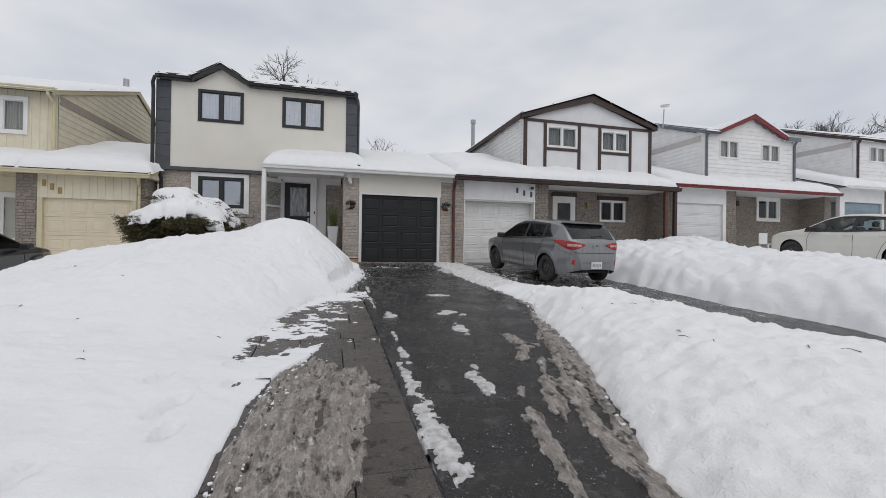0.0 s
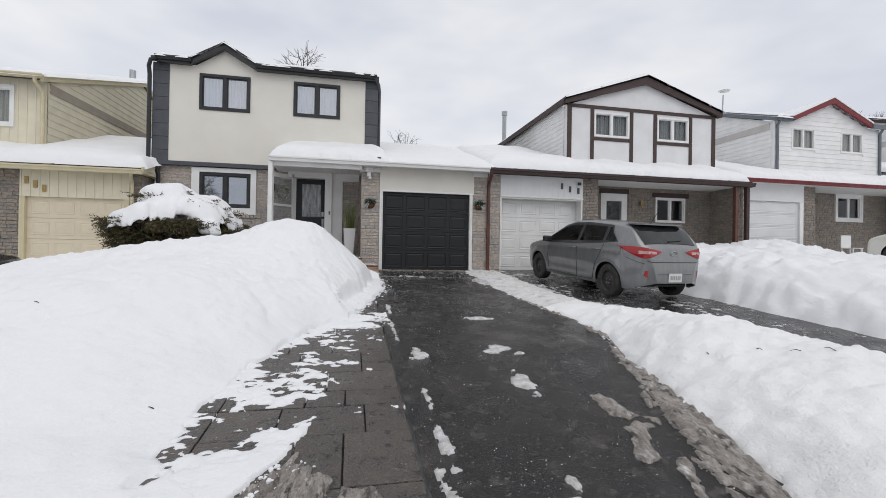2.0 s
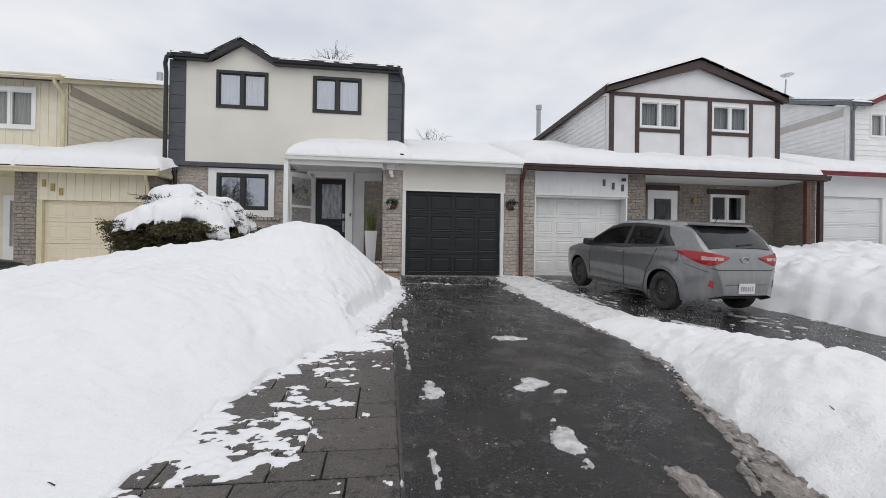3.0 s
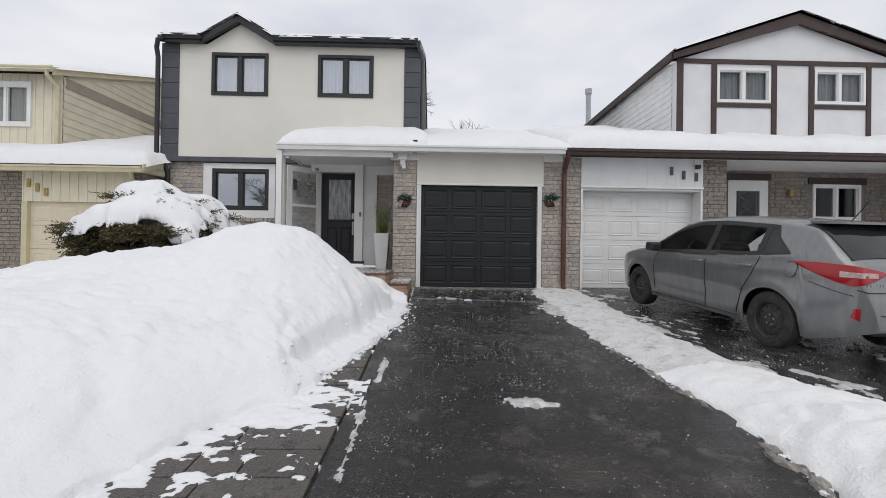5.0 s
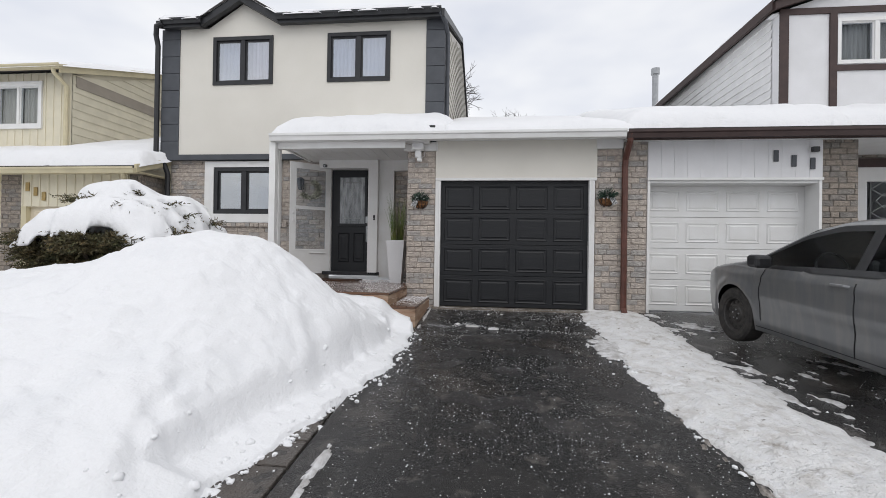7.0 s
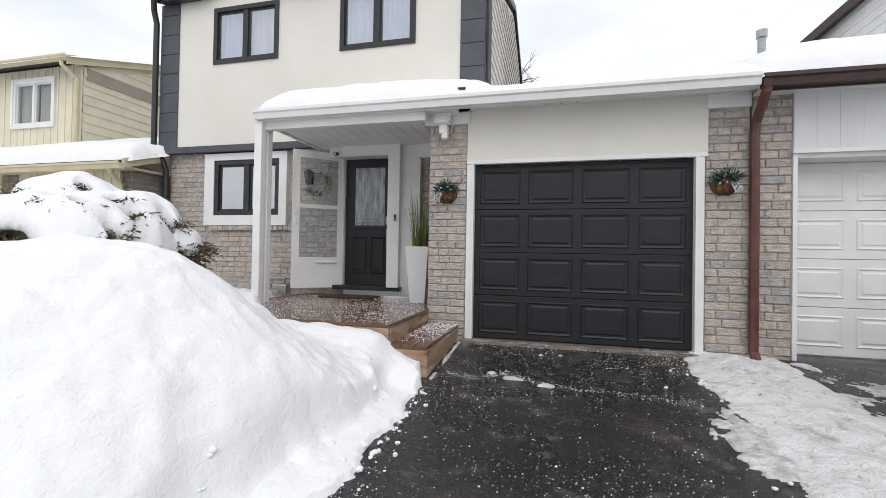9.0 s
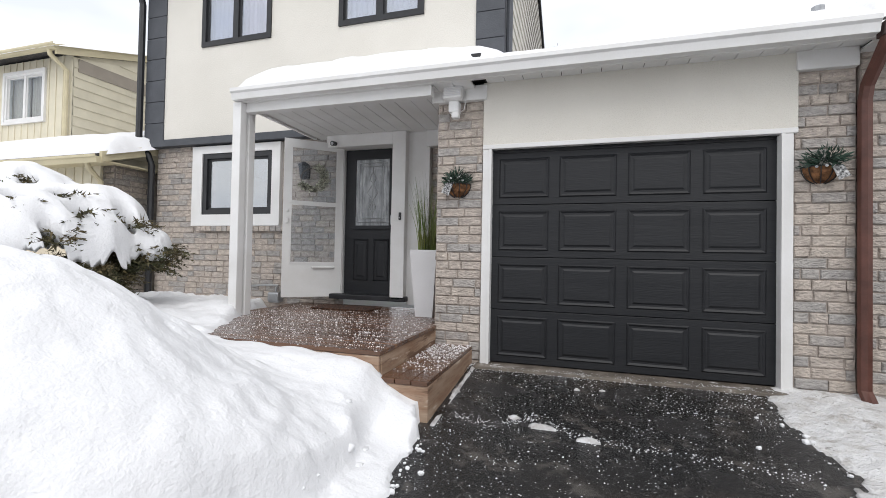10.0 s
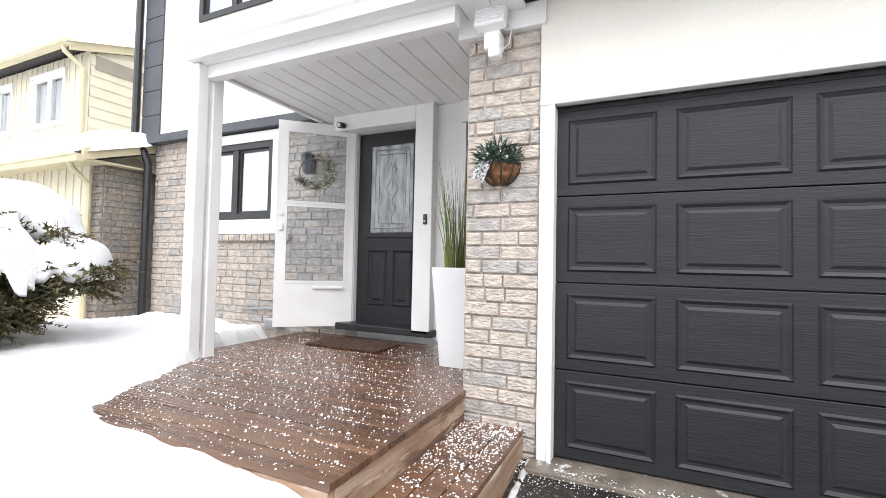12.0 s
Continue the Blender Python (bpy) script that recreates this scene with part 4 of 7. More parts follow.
for a, b in ((dx0 + 0.14, dx0 + 0.38), (dx1 - 0.36, dx1 - 0.12)):
    bm = bmesh.new()
    rings = []
    for o, yy in ((0, 0.0), (0.012, -0.012), (0.028, 0.004), (0.05, 0.004), (0.075, -0.008)):
        rings.append([bm.verts.new((p, dy + yy - 0.002, q)) for p, q in ((a + o, 0.70 + o), (b - o, 0.70 + o), (b - o, 1.30 - o), (a + o, 1.30 - o))])
    for q, p in zip(rings, rings[1:]):
        for i in range(4):
            bm.faces.new((q[i], q[(i + 1) % 4], p[(i + 1) % 4], p[i]))
    bm.faces.new(rings[-1])
    part("door_panel", bm, M_CHAR, door)
bm = bmesh.new()
tube(bm, [(dx1 - 0.06, dy, 1.15), (dx1 - 0.06, dy - 0.06, 1.17), (dx1 - 0.06, dy - 0.06, 1.38), (dx1 - 0.06, dy, 1.40)], 0.012, 8)
box(bm, dx1 - 0.09, dx1 - 0.03, dy - 0.02, dy, 1.12, 1.44, bev=0.006)
box(bm, dx1 - 0.10, dx1 - 0.03, dy - 0.03, dy, 1.50, 1.64, bev=0.01)
part("door_handle", bm, M_METAL, door, "satin metal grip handle")
bx("threshold", (-2.46, -1.30, 1.16, dy + 0.02, 0.44, dz0), M_BLACK, HA, bev=0.01)
bx("casing", (dx0 - 0.13, dx0 - 0.005, 1.33, dy + 0.03, 0.5, 2.60), M_TRIM, HA)
bx("casing", (dx1, dx1 + 0.20, 1.16, dy + 0.05, 0.47, 2.765), M_TRIM, HA, bev=0.008)
bx("casing_head", (-2.55, dx1 + 0.003, 1.16, dy + 0.03, 2.595, 2.765), M_TRIM, HA, bev=0.008)
bx("side_panel", (dx1 + 0.2, -1.02, 1.27, dy + 0.03, 0.4, 2.765), M_TRIM, HA)
bx("side_head", (-1.05, -0.54, 1.22, 1.42, 2.55, 2.765), M_TRIM, HA)
# storm door, standing open
SD = part("storm_door", holed(bmesh.new(), 0, 0.81, 0.0, 2.20, -0.02, 0.02, [(0.09, 0.70, 0.48, 1.29), (0.09, 0.70, 1.33, 2.09)]), M_TRIM, HA, "white storm door standing open")
SD.matrix_local = pose(-2.37, 1.325, 0.465, 0, 0, 180 + 41.3)
for a, b in ((0.48, 1.29), (1.33, 2.09)):
    g = bx("glass", (0.09, 0.71, -0.004, 0.004, a, b), M_PANE_D, SD)
    g.visible_shadow = False
    part("bead", holed(bmesh.new(), 0.075, 0.725, a - 0.015, b + 0.015, 0.02, 0.032, [(0.1, 0.70, a + 0.01, b - 0.01)]), M_TRIM, SD)
bx("closer", (0.10, 0.42, 0.03, 0.06, 0.40, 0.43), M_TRIM, SD, bev=0.01)
bx("latch", (0.735, 0.775, 0.02, 0.05, 1.02, 1.10), M_TRIM, SD, bev=0.008)
bx("latch", (0.735, 0.775, 0.02, 0.045, 1.18, 1.22), M_TRIM, SD, bev=0.008)
# window sill bricks and the rest of the brickwork
for i in range(17):
    a = -5.02 + i * 0.102
    bx("sill_brick", (a, a + 0.092, YB - 0.06, YB + 0.05, 1.405, 1.485), M_BRICK, bwall, bev=0.006)
# rain pipes
gp = [(-5.93, 1.02, 5.62), (-6.08, 1.03, 5.56), (-6.16, 1.12, 5.42), (-6.16, 1.18, 5.22), (-6.16, 1.18, 2.95), (-6.10, 1.14, 2.80), (-5.97, 1.20, 2.68), (-5.93, 1.24, 2.5), (-5.93, 1.24, 0.1)]
pipe(HA, gp, 0.052, M_BLACK)
pipe(HA, [(-0.12, 1.04, 5.68), (-0.10, 1.04, 5.6), (-0.01, 1.16, 5.46), (0.02, 1.30, 5.3), (0.02, 1.36, 5.1), (0.02, 1.36, 3.55)], 0.042, M_GREY)

# ---- the half-timbered house ----
HB = thing("house", "white house with dark brown half-timbering, brick porch and white garage", "house", group="row houses")
bw1, bw2 = (7.09, 8.40, 4.43, 5.26), (9.47, 10.72, 4.43, 5.26)
YU = 1.2
part("front_wall", holed(bmesh.new(), 6.12, 11.80, 3.0, 5.38, YU, YU + 0.2, [bw1, bw2]), M_BWHITE, HB)
slab(HB, "gable", [(6.0, 5.38), (11.9, 5.38), (8.97, 6.36)], "y", YU, YU + 0.2, M_BWHITE)
for a, b, c, d in ((6.12, 6.27, 3.0, 5.35), (6.96, 7.08, 3.0, 5.35), (8.42, 8.54, 3.0, 5.35), (9.33, 9.45, 3.0, 5.35), (10.74, 10.85, 3.0, 5.35), (11.66, 11.80, 3.0, 5.35), (6.12, 11.80, 5.35, 5.46)):
    bx("timber", (a, b, YU - 0.03, YU, c, d), M_BROWN, HB)
for wd_ in (bw1, bw2):
    bx("timber", (wd_[0] - 0.04, wd_[1] + 0.04, YU - 0.028, YU, wd_[2] - 0.12, wd_[2] - 0.02), M_BROWN, HB)
    window(HB, *wd_, YU - 0.01, M_TRIM, pane=M_PANE_D, curtain=(M_DRAPE, M_DRAPE), fw=0.06)
room(HB, 6.3, 11.5, 1.5, 4.0, 3.2, 5.4)
for s in (-1, 1):
    xe = 8.97 + s * 3.0
    slab(HB, "barge_board", [(xe, 5.40), (xe, 5.60), (8.97, 6.60), (8.97, 6.28)], "y", YU - 0.16, YU - 0.10, M_BROWN)
    slab(HB, "soffit", [(xe, 5.42), (xe, 5.46), (8.97, 6.44), (8.97, 6.40)], "y", YU - 0.10, YU + 0.02, M_BROWN)
    slab(HB, "roof", [(xe, 5.54), (xe, 5.62), (8.97, 6.63), (8.97, 6.54)], "y", YU - 0.16, 11.0, M_SHINGLE)
    bx("eave_fascia", (xe - 0.03, xe + 0.03, YU - 0.10, 11.0, 5.42, 5.59), M_BROWN, HB)
roof_snow(HB, 6.0, 11.95, YU - 0.14, 11.0, lambda x, y: 6.62 - np.abs(x - 8.97) * 0.337, 0.12, seed=21, step=0.12, round_=0.25)
lap_side(HB, 6.12, YU + 0.2, 10.8, 2.8, lambda y: 5.5, M_SIDING, -1, pitch=0.16)
lap_side(HB, 11.80, YU + 0.2, 10.8, 2.8, lambda y: 5.5, M_SIDING, 1, pitch=0.16)
# garage
bmsh = holed(bmesh.new(), 3.44, 6.03, 0.0, 2.78, -0.02, 0.12, [(3.44, 6.03, 0.0, 2.18)])
lint = part("garage_lintel", bmsh, M_BWHITE, HB)
for i in range(13):
    a = 3.445 + i * 0.2
    bx("board", (a, min(a + 0.197, 6.03), -0.026, -0.02, 2.18, 2.78), M_BWHITE, lint)
bx("lintel_trim", (3.43, 6.04, -0.045, 0.02, 2.145, 2.185), M_TRIM, HB)
bx("reveal", (3.44, 3.48, -0.02, 0.38, 0.0, 2.145), M_TRIM, HB)
bx("reveal", (5.99, 6.03, -0.02, 0.38, 0.0, 2.145), M_TRIM, HB)
bx("reveal_head", (3.48, 5.99, 0.0, 0.38, 2.10, 2.145), M_TRIM, HB)
panel_door(HB, "garage_door", 3.48, 5.99, 0.01, 2.10, 0.30, 4, 4, M_TRIM, label="white sectional garage door")
pb1 = part("brick_pier", nb(3.075, 3.44, 0.012, 0.5, -0.15, 2.82), M_MORTAR, HB)
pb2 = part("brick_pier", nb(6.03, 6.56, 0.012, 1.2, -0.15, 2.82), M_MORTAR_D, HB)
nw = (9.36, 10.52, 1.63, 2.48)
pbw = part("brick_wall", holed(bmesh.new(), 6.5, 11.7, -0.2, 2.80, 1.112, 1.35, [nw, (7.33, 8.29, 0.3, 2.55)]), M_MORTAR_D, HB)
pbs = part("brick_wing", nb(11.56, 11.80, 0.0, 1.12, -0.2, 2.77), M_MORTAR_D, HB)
window(HB, *nw, 1.08, M_TRIM, pane=M_PANE_D, curtain=(None, None), fw=0.06)
bx("lintel", (9.26, 10.66, 1.07, 1.2, 2.48, 2.64), M_BROWN, HB)
bx("lintel", (7.28, 8.34, 1.07, 1.2, 2.55, 2.70), M_BROWN, HB)
room(HB, 6.6, 11.5, 1.4, 4.0, 0.2, 2.75)
nd = part("front_door", holed(bmesh.new(), 7.33, 8.29, 0.3, 2.55, 1.1, 1.16, [(7.53, 8.09, 1.40, 2.30)]), M_TRIM, HB, "white front door with a patterned glass light")
ng_ = bx("glass", (7.53, 8.09, 1.12, 1.13, 1.40, 2.30), M_PANE_D, nd)
for k in range(4):
    zc, ww = 1.54 + 0.21 * k, 0.12 + 0.08 * (k % 2)
    part("lead_came", tube(bmesh.new(), [(7.81, 1.114, zc - 0.13), (7.81 + ww, 1.114, zc), (7.81, 1.114, zc + 0.13), (7.81 - ww, 1.114, zc), (7.81, 1.114, zc - 0.13)], 0.008, 5), M_METAL, ng_)
for xl in (7.60, 8.02):
    part("lead_came", tube(bmesh.new(), [(xl, 1.114, 1.42), (xl, 1.114, 2.28)], 0.008, 5), M_METAL, ng_)
bm = bmesh.new()
prism(bm, [(-0.30, 2.85), (-0.30, 2.91), (4.1, 2.91 + 4.4 * slope), (4.1, 2.85 + 4.4 * slope)], "x", 3.06, 6.08)
prism(bm, [(8.4, 2.85), (8.4, 2.91), (4.1, 2.91 + 4.4 * slope), (4.1, 2.85 + 4.4 * slope)], "x", 3.06, 6.08)
prism(bm, [(-0.30, 2.85), (-0.30, 2.91), (1.19, 2.91 + 1.5 * slope), (1.19, 2.85 + 1.5 * slope)], "x", 6.08, 11.83)
part("porch_roof", bm, M_SHINGLE, HB)
bx("soffit", (3.06, 11.83, -0.28, 1.11, 2.775, 2.792), M_TRIM, HB)
gutter(HB, 3.02, 11.85, -0.42, 2.865, M_BROWN)
bx("fascia", (3.06, 11.83, -0.30, -0.27, 2.73, 2.86), M_BROWN, HB)
roof_snow(HB, 3.0, 6.3, -0.26, 4.15, lambda x, y: 2.87 + (np.maximum(y, -0.3) + 0.3) * slope, 0.31, seed=22, step=0.06, round_=0.5, rag=0.05)
roof_snow(HB, 6.0, 11.88, -0.26, 1.22, lambda x, y: 2.87 + (np.maximum(y, -0.3) + 0.3) * slope, 0.30, seed=23, step=0.06, round_=0.45, rag=0.06)
for a in (11.25, 11.67):
    bx("porch_post", (a, a + 0.12, -0.25, -0.13, -0.3, 2.84), M_BROWN if a > 11.5 else M_RUST, HB, bev=0.008)
pipe(HB, [(3.07, -0.36, 2.83), (3.07, -0.33, 2.72), (3.07, -0.10, 2.48), (3.07, -0.07, 2.36), (3.07, -0.07, 0.08), (3.07, -0.16, -0.02)], 0.048, M_RUST)
pipe(HB, [(6.75, 9.1, 4.0), (6.75, 9.1, 7.40)], 0.11, M_METAL, "flue")
pipe(HB, [(6.75, 9.1, 7.45), (6.75, 9.1, 7.66)], 0.15, M_METAL, "flue_cap")


# ---- houses further along ----
def far_house(x0, dy, dz, siding, trim, trim2, gable_x, label, gdoor, windows_, band, porch_trim):
    """A two-storey house with its garage to the left, a porch to the right, and a small front gable."""
    h = thing("house", label, "house", group="row houses", at=(0, 0, 0))
    xa, xb = x0 + 3.05, x0 + 8.3
    yu, yg = 1.25 + dy, dy
    lap_front(h, xa, xb, 3.0 + dz, 5.6 + dz, yu, siding, holes=windows_, peak=(gable_x - 2.0, gable_x, gable_x + 2.0, 6.42 + dz), pitch=0.18)
    for w in windows_:
        window(h, *w, yu - 0.015, M_TRIM, pane=M_PANE_D, curtain=(M_DRAPE2, M_DRAPE2), fw=0.06)
    room(h, xa + 0.2, xb - 0.2, yu + 0.3, yu + 3, 3.2 + dz, 5.5 + dz)
    lap_side(h, xa, yu + 0.15, yu + 10, 2.6 + dz, lambda y: 5.55 + dz + 1.85 * (1 - abs(y - yu - 5) / 5), siding, -1, pitch=0.18, band=((yu + 0.2, 5.42 + dz), (yu + 9.5, 5.45 + dz), band))
    slab(h, "end_wall", [(yu + 0.15, 0), (yu + 10, 0), (yu + 10, 5.5 + dz), (yu + 5, 7.3 + dz), (yu + 0.15, 5.5 + dz)], "x", xb - 0.1, xb, siding)
    bm = bmesh.new()
    for a, b, yf in ((xa - 0.12, gable_x - 2.0, yu - 0.2), (gable_x - 2.0, gable_x + 2.0, yu + 2.2), (gable_x + 2.0, xb + 0.12, yu - 0.2)):
        if b > a:
            zq = 5.58 + dz + (yf - yu + 0.2) * 0.356
            prism(bm, [(yf, zq), (yf, zq + 0.12), (yu + 5, 7.55 + dz), (yu + 5, 7.43 + dz)], "x", a, b)
    prism(bm, [(yu + 10.2, 5.58 + dz), (yu + 10.2, 5.70 + dz), (yu + 5, 7.55 + dz), (yu + 5, 7.43 + dz)], "x", xa - 0.12, xb + 0.12)
    part("roof", bm, M_SHINGLE, h)
    if gable_x - 2.0 > xa:
        roof_snow(h, xa - 0.12, gable_x - 2.0, yu - 0.2, yu + 5.1, lambda x, y: 5.71 + dz + (y - yu + 0.2) * 0.355, 0.12, seed=int(x0), step=0.15)
    roof_snow(h, xa - 0.12, xb + 0.12, yu + 2.4, yu + 5.1, lambda x, y: 5.71 + dz + (y - yu + 0.2) * 0.355, 0.12, seed=int(x0), step=0.15)
    slab(h, "verge_board", [(yu - 0.2, 5.52 + dz), (yu + 5, 7.37 + dz), (yu + 5, 7.58 + dz), (yu - 0.2, 5.73 + dz)], "x", xa - 0.16, xa - 0.11, trim2)
    for a, b in ((xa - 0.14, gable_x - 1.95), (gable_x + 1.95, xb + 0.14)):
        if b > a:
            bx("fascia", (a, b, yu - 0.22, yu - 0.16, 5.56 + dz, 5.74 + dz), trim2, h)
    for s in (-1, 1):
        xe = gable_x + s * 2.0
        slab(h, "gable_board", [(xe, 5.56 + dz), (xe, 5.76 + dz), (gable_x, 6.64 + dz), (gable_x, 6.42 + dz)], "y", yu - 0.22, yu - 0.14, trim)
        slab(h, "gable_roof", [(xe, 5.74 + dz), (xe, 5.80 + dz), (gable_x, 6.70 + dz), (gable_x, 6.64 + dz)], "y", yu - 0.24, yu + 2.6, M_SNOW)
    pipe(h, [(xa + 0.06, yu - 0.18, 5.6 + dz), (xa + 0.06, yu - 0.06, 5.4 + dz), (xa + 0.06, yu - 0.06, 3.2 + dz)], 0.05, trim2)
    pipe(h, [(xb - 0.06, yu - 0.18, 5.6 + dz), (xb - 0.06, yu - 0.06, 5.4 + dz), (xb - 0.06, yu - 0.06, 3.2 + dz)], 0.05, trim2)
    # ground floor
    bx("garage_lintel", (x0 + 0.05, x0 + 2.9, yg - 0.02, yg + 0.15, 2.25 + dz, 2.85 + dz), M_BWHITE, h)
    panel_door(h, "garage_door", x0 + 0.35, x0 + 2.75, dz + 0.02, 2.25 + dz, yg + 0.06, 1, 5, gdoor, mz=0.04)
    bx("jamb", (x0 + 2.75, x0 + 2.9, yg - 0.02, yg + 0.15, dz, 2.25 + dz), M_TRIM, h)
    bx("jamb", (x0 + 0.05, x0 + 0.35, yg - 0.02, yg + 0.15, dz, 2.25 + dz), M_TRIM, h)
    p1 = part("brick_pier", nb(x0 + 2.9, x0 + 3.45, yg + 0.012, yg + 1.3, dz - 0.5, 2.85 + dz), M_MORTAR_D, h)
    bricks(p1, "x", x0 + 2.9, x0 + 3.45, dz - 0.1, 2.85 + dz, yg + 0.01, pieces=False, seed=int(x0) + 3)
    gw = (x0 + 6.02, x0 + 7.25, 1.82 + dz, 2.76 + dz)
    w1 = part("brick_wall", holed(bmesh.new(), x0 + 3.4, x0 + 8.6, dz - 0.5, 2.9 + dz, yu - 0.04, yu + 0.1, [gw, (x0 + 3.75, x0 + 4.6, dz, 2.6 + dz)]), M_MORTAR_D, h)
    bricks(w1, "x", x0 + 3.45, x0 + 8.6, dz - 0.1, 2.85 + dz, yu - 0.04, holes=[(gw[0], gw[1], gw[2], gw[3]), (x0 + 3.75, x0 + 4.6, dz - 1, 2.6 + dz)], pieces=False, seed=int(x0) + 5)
    window(h, *gw, yu - 0.07, M_TRIM, pane=M_PANE_D, fw=0.06, casing=M_TRIM, cw=0.09, curtain=(None, None))
    room(h, x0 + 3.6, x0 + 8.3, yu + 0.12, yu + 3, 0.2 + dz, 2.8 + dz)
    fd = bx("front_door", (x0 + 3.85, x0 + 4.6, yu, yu + 0.06, dz, 2.6 + dz), M_BROWN, h)
    bx("storm_frame", (x0 + 3.72, x0 + 3.85, yu - 0.08, yu + 0.05, dz, 2.65 + dz), M_TRIM, fd)
    w2 = part("brick_wing", nb(x0 + 8.6, x0 + 9.0, yg + 0.1, yu + 0.1, dz - 0.5, 2.9 + dz), M_MORTAR_D, h)
    bricks(w2, "y", yg + 0.1, yu, dz - 0.1, 2.9 + dz, x0 + 8.6, pieces=False, seed=int(x0) + 8, inward=-1)
    bm = bmesh.new()
    prism(bm, [(yg - 0.3, 2.86 + dz), (yg - 0.3, 2.94 + dz), (yg + 4.1, 2.94 + dz + 4.4 * slope), (yg + 4.1, 2.86 + dz + 4.4 * slope)], "x", x0, xa)
    prism(bm, [(yg - 0.3, 2.86 + dz), (yg - 0.3, 2.94 + dz), (yu, 2.94 + dz + 1.55 * slope), (yu, 2.86 + dz + 1.55 * slope)], "x", xa, x0 + 9.0)
    part("porch_roof", bm, M_SHINGLE, h)
    bx("soffit", (x0, x0 + 8.95, yg - 0.28, yu, 2.845 + dz, 2.862 + dz), M_TRIM, h)
    gutter(h, x0, x0 + 9.0, yg - 0.42, 2.96 + dz, porch_trim)
    roof_snow(h, x0 - 0.05, xa + 0.1, yg - 0.28, yg + 4.1, lambda x, y: 2.95 + dz + (y - yg + 0.3) * slope, 0.26, seed=int(x0) + 1, step=0.1, round_=0.4)
    roof_snow(h, xa - 0.1, x0 + 9.05, yg - 0.28, yu + 0.02, lambda x, y: 2.95 + dz + (y - yg + 0.3) * slope, 0.30, seed=int(x0) + 2, step=0.1, round_=0.4)
    return h


HC = far_house(12.3, 0.80, 0.24, M_SIDING, M_RED, M_BLUEGREY, 17.95, "pale grey sided house with a dark red gable trim", M_BWHITE, [(16.14, 17.27, 4.78, 5.64), (18.57, 19.71, 4.76, 5.62)], M_BANDG, M_RED)
HD = far_house(21.6, 0.80, 0.65, M_SIDING, M_BROWN, M_BROWN, 28.9, "pale sided house with brown trim and a blue-grey garage door", M_BLUEDOOR, [(25.55, 26.75, 5.2, 6.02)], M_BANDG, M_TRIM)

# the cream house
HL = thing("house", "cream board and siding house with a cream garage door", "house", group="row houses")
ly_ = 0.78
yu = 1.93
lw = (-10.98, -9.78, 3.78, 4.79)
lw2 = (-13.05, -11.85, 3.78, 4.79)
lwall = part("front_wall", holed(bmesh.new(), -15.0, -8.98, 2.6, 5.05, yu, yu + 0.2, [lw, lw2]), M_CREAM, HL)
for i in range(29):
    a = -15.0 + i * 0.205
    for z0_, z1_ in ((2.6, 5.05),) if not (lw[0] - 0.05 < a < lw[1] + 0.05 or lw2[0] - 0.05 < a < lw2[1] + 0.05) else ((2.6, lw[2] - 0.08), (lw[3] + 0.08, 5.05)):
        bx("batten", (a, a + 0.035, yu - 0.014, yu, z0_, z1_), M_CREAM, lwall)
for w_ in (lw, lw2):
    window(HL, *w_, yu - 0.01, M_TRIM, pane=M_PANE_D, curtain=(M_DRAPE2, M_DRAPE2), casing=M_TRIM, cw=0.06)
room(HL, -14.8, -9.3, yu + 0.3, yu + 3, 2.7, 5.1)
lap_side(HL, -8.98, yu + 0.02, yu + 11.2, 2.0, lambda y: 5.02 + 1.9 * (1 - abs(y - yu - 5.6) / 5.6), M_CREAM_L, 1, pitch=0.2, band=((yu + 0.1, 4.86), (yu + 9.9, 5.02), M_TAUPE))
bm = bmesh.new()
prism(bm, [(yu - 0.35, 4.98), (yu - 0.35, 5.08), (yu + 5.6, 7.10), (yu + 5.6, 7.0)], "x", -15.2, -8.9)
prism(bm, [(yu + 11.5, 4.98), (yu + 11.5, 5.08), (yu + 5.6, 7.10), (yu + 5.6, 7.0)], "x", -15.2, -8.9)
part("roof", bm, M_SHINGLE, HL)
slab(HL, "verge_board", [(yu - 0.35, 4.90), (yu + 5.6, 6.92), (yu + 11.5, 4.9), (yu + 11.5, 5.09), (yu + 5.6, 7.11), (yu - 0.35, 5.09)], "x", -8.94, -8.88, M_CREAM_T)
gutter(HL, -15.2, -8.85, yu - 0.45, 5.09, M_CREAM_T, h=0.11)
roof_snow(HL, -15.2, -8.9, yu - 0.35, yu + 5.8, lambda x, y: 5.08 + (y - yu + 0.35) * 0.339, 0.12, seed=41, step=0.14)
pipe(HL, [(-9.05, yu - 0.38, 5.0), (-9.05, yu - 0.36, 4.9), (-9.04, yu - 0.07, 4.7), (-9.04, yu - 0.07, 2.9)], 0.045, M_CREAM_T)
# its garage and porch
bx("garage_lintel", (-8.84, -6.40, ly_ - 0.02, ly_ + 0.12, 1.75, 2.42), M_CREAM, HL)
for i in range(13):
    bx("batten", (-8.83 + i * 0.2, -8.80 + i * 0.2, ly_ - 0.034, ly_ - 0.02, 1.75, 2.42), M_CREAM, HL)
bx("jamb", (-8.84, -8.72, ly_ - 0.03, ly_ + 0.1, -0.4, 1.75), M_CREAM_T, HL)
bx("jamb", (-6.52, -6.40, ly_ - 0.03, ly_ + 0.1, -0.4, 1.75), M_CREAM_T, HL)
panel_door(HL, "garage_door", -8.72, -6.52, -0.37, 1.75, ly_ + 0.06, 4, 4, M_CREAM_D, label="cream sectional garage door")
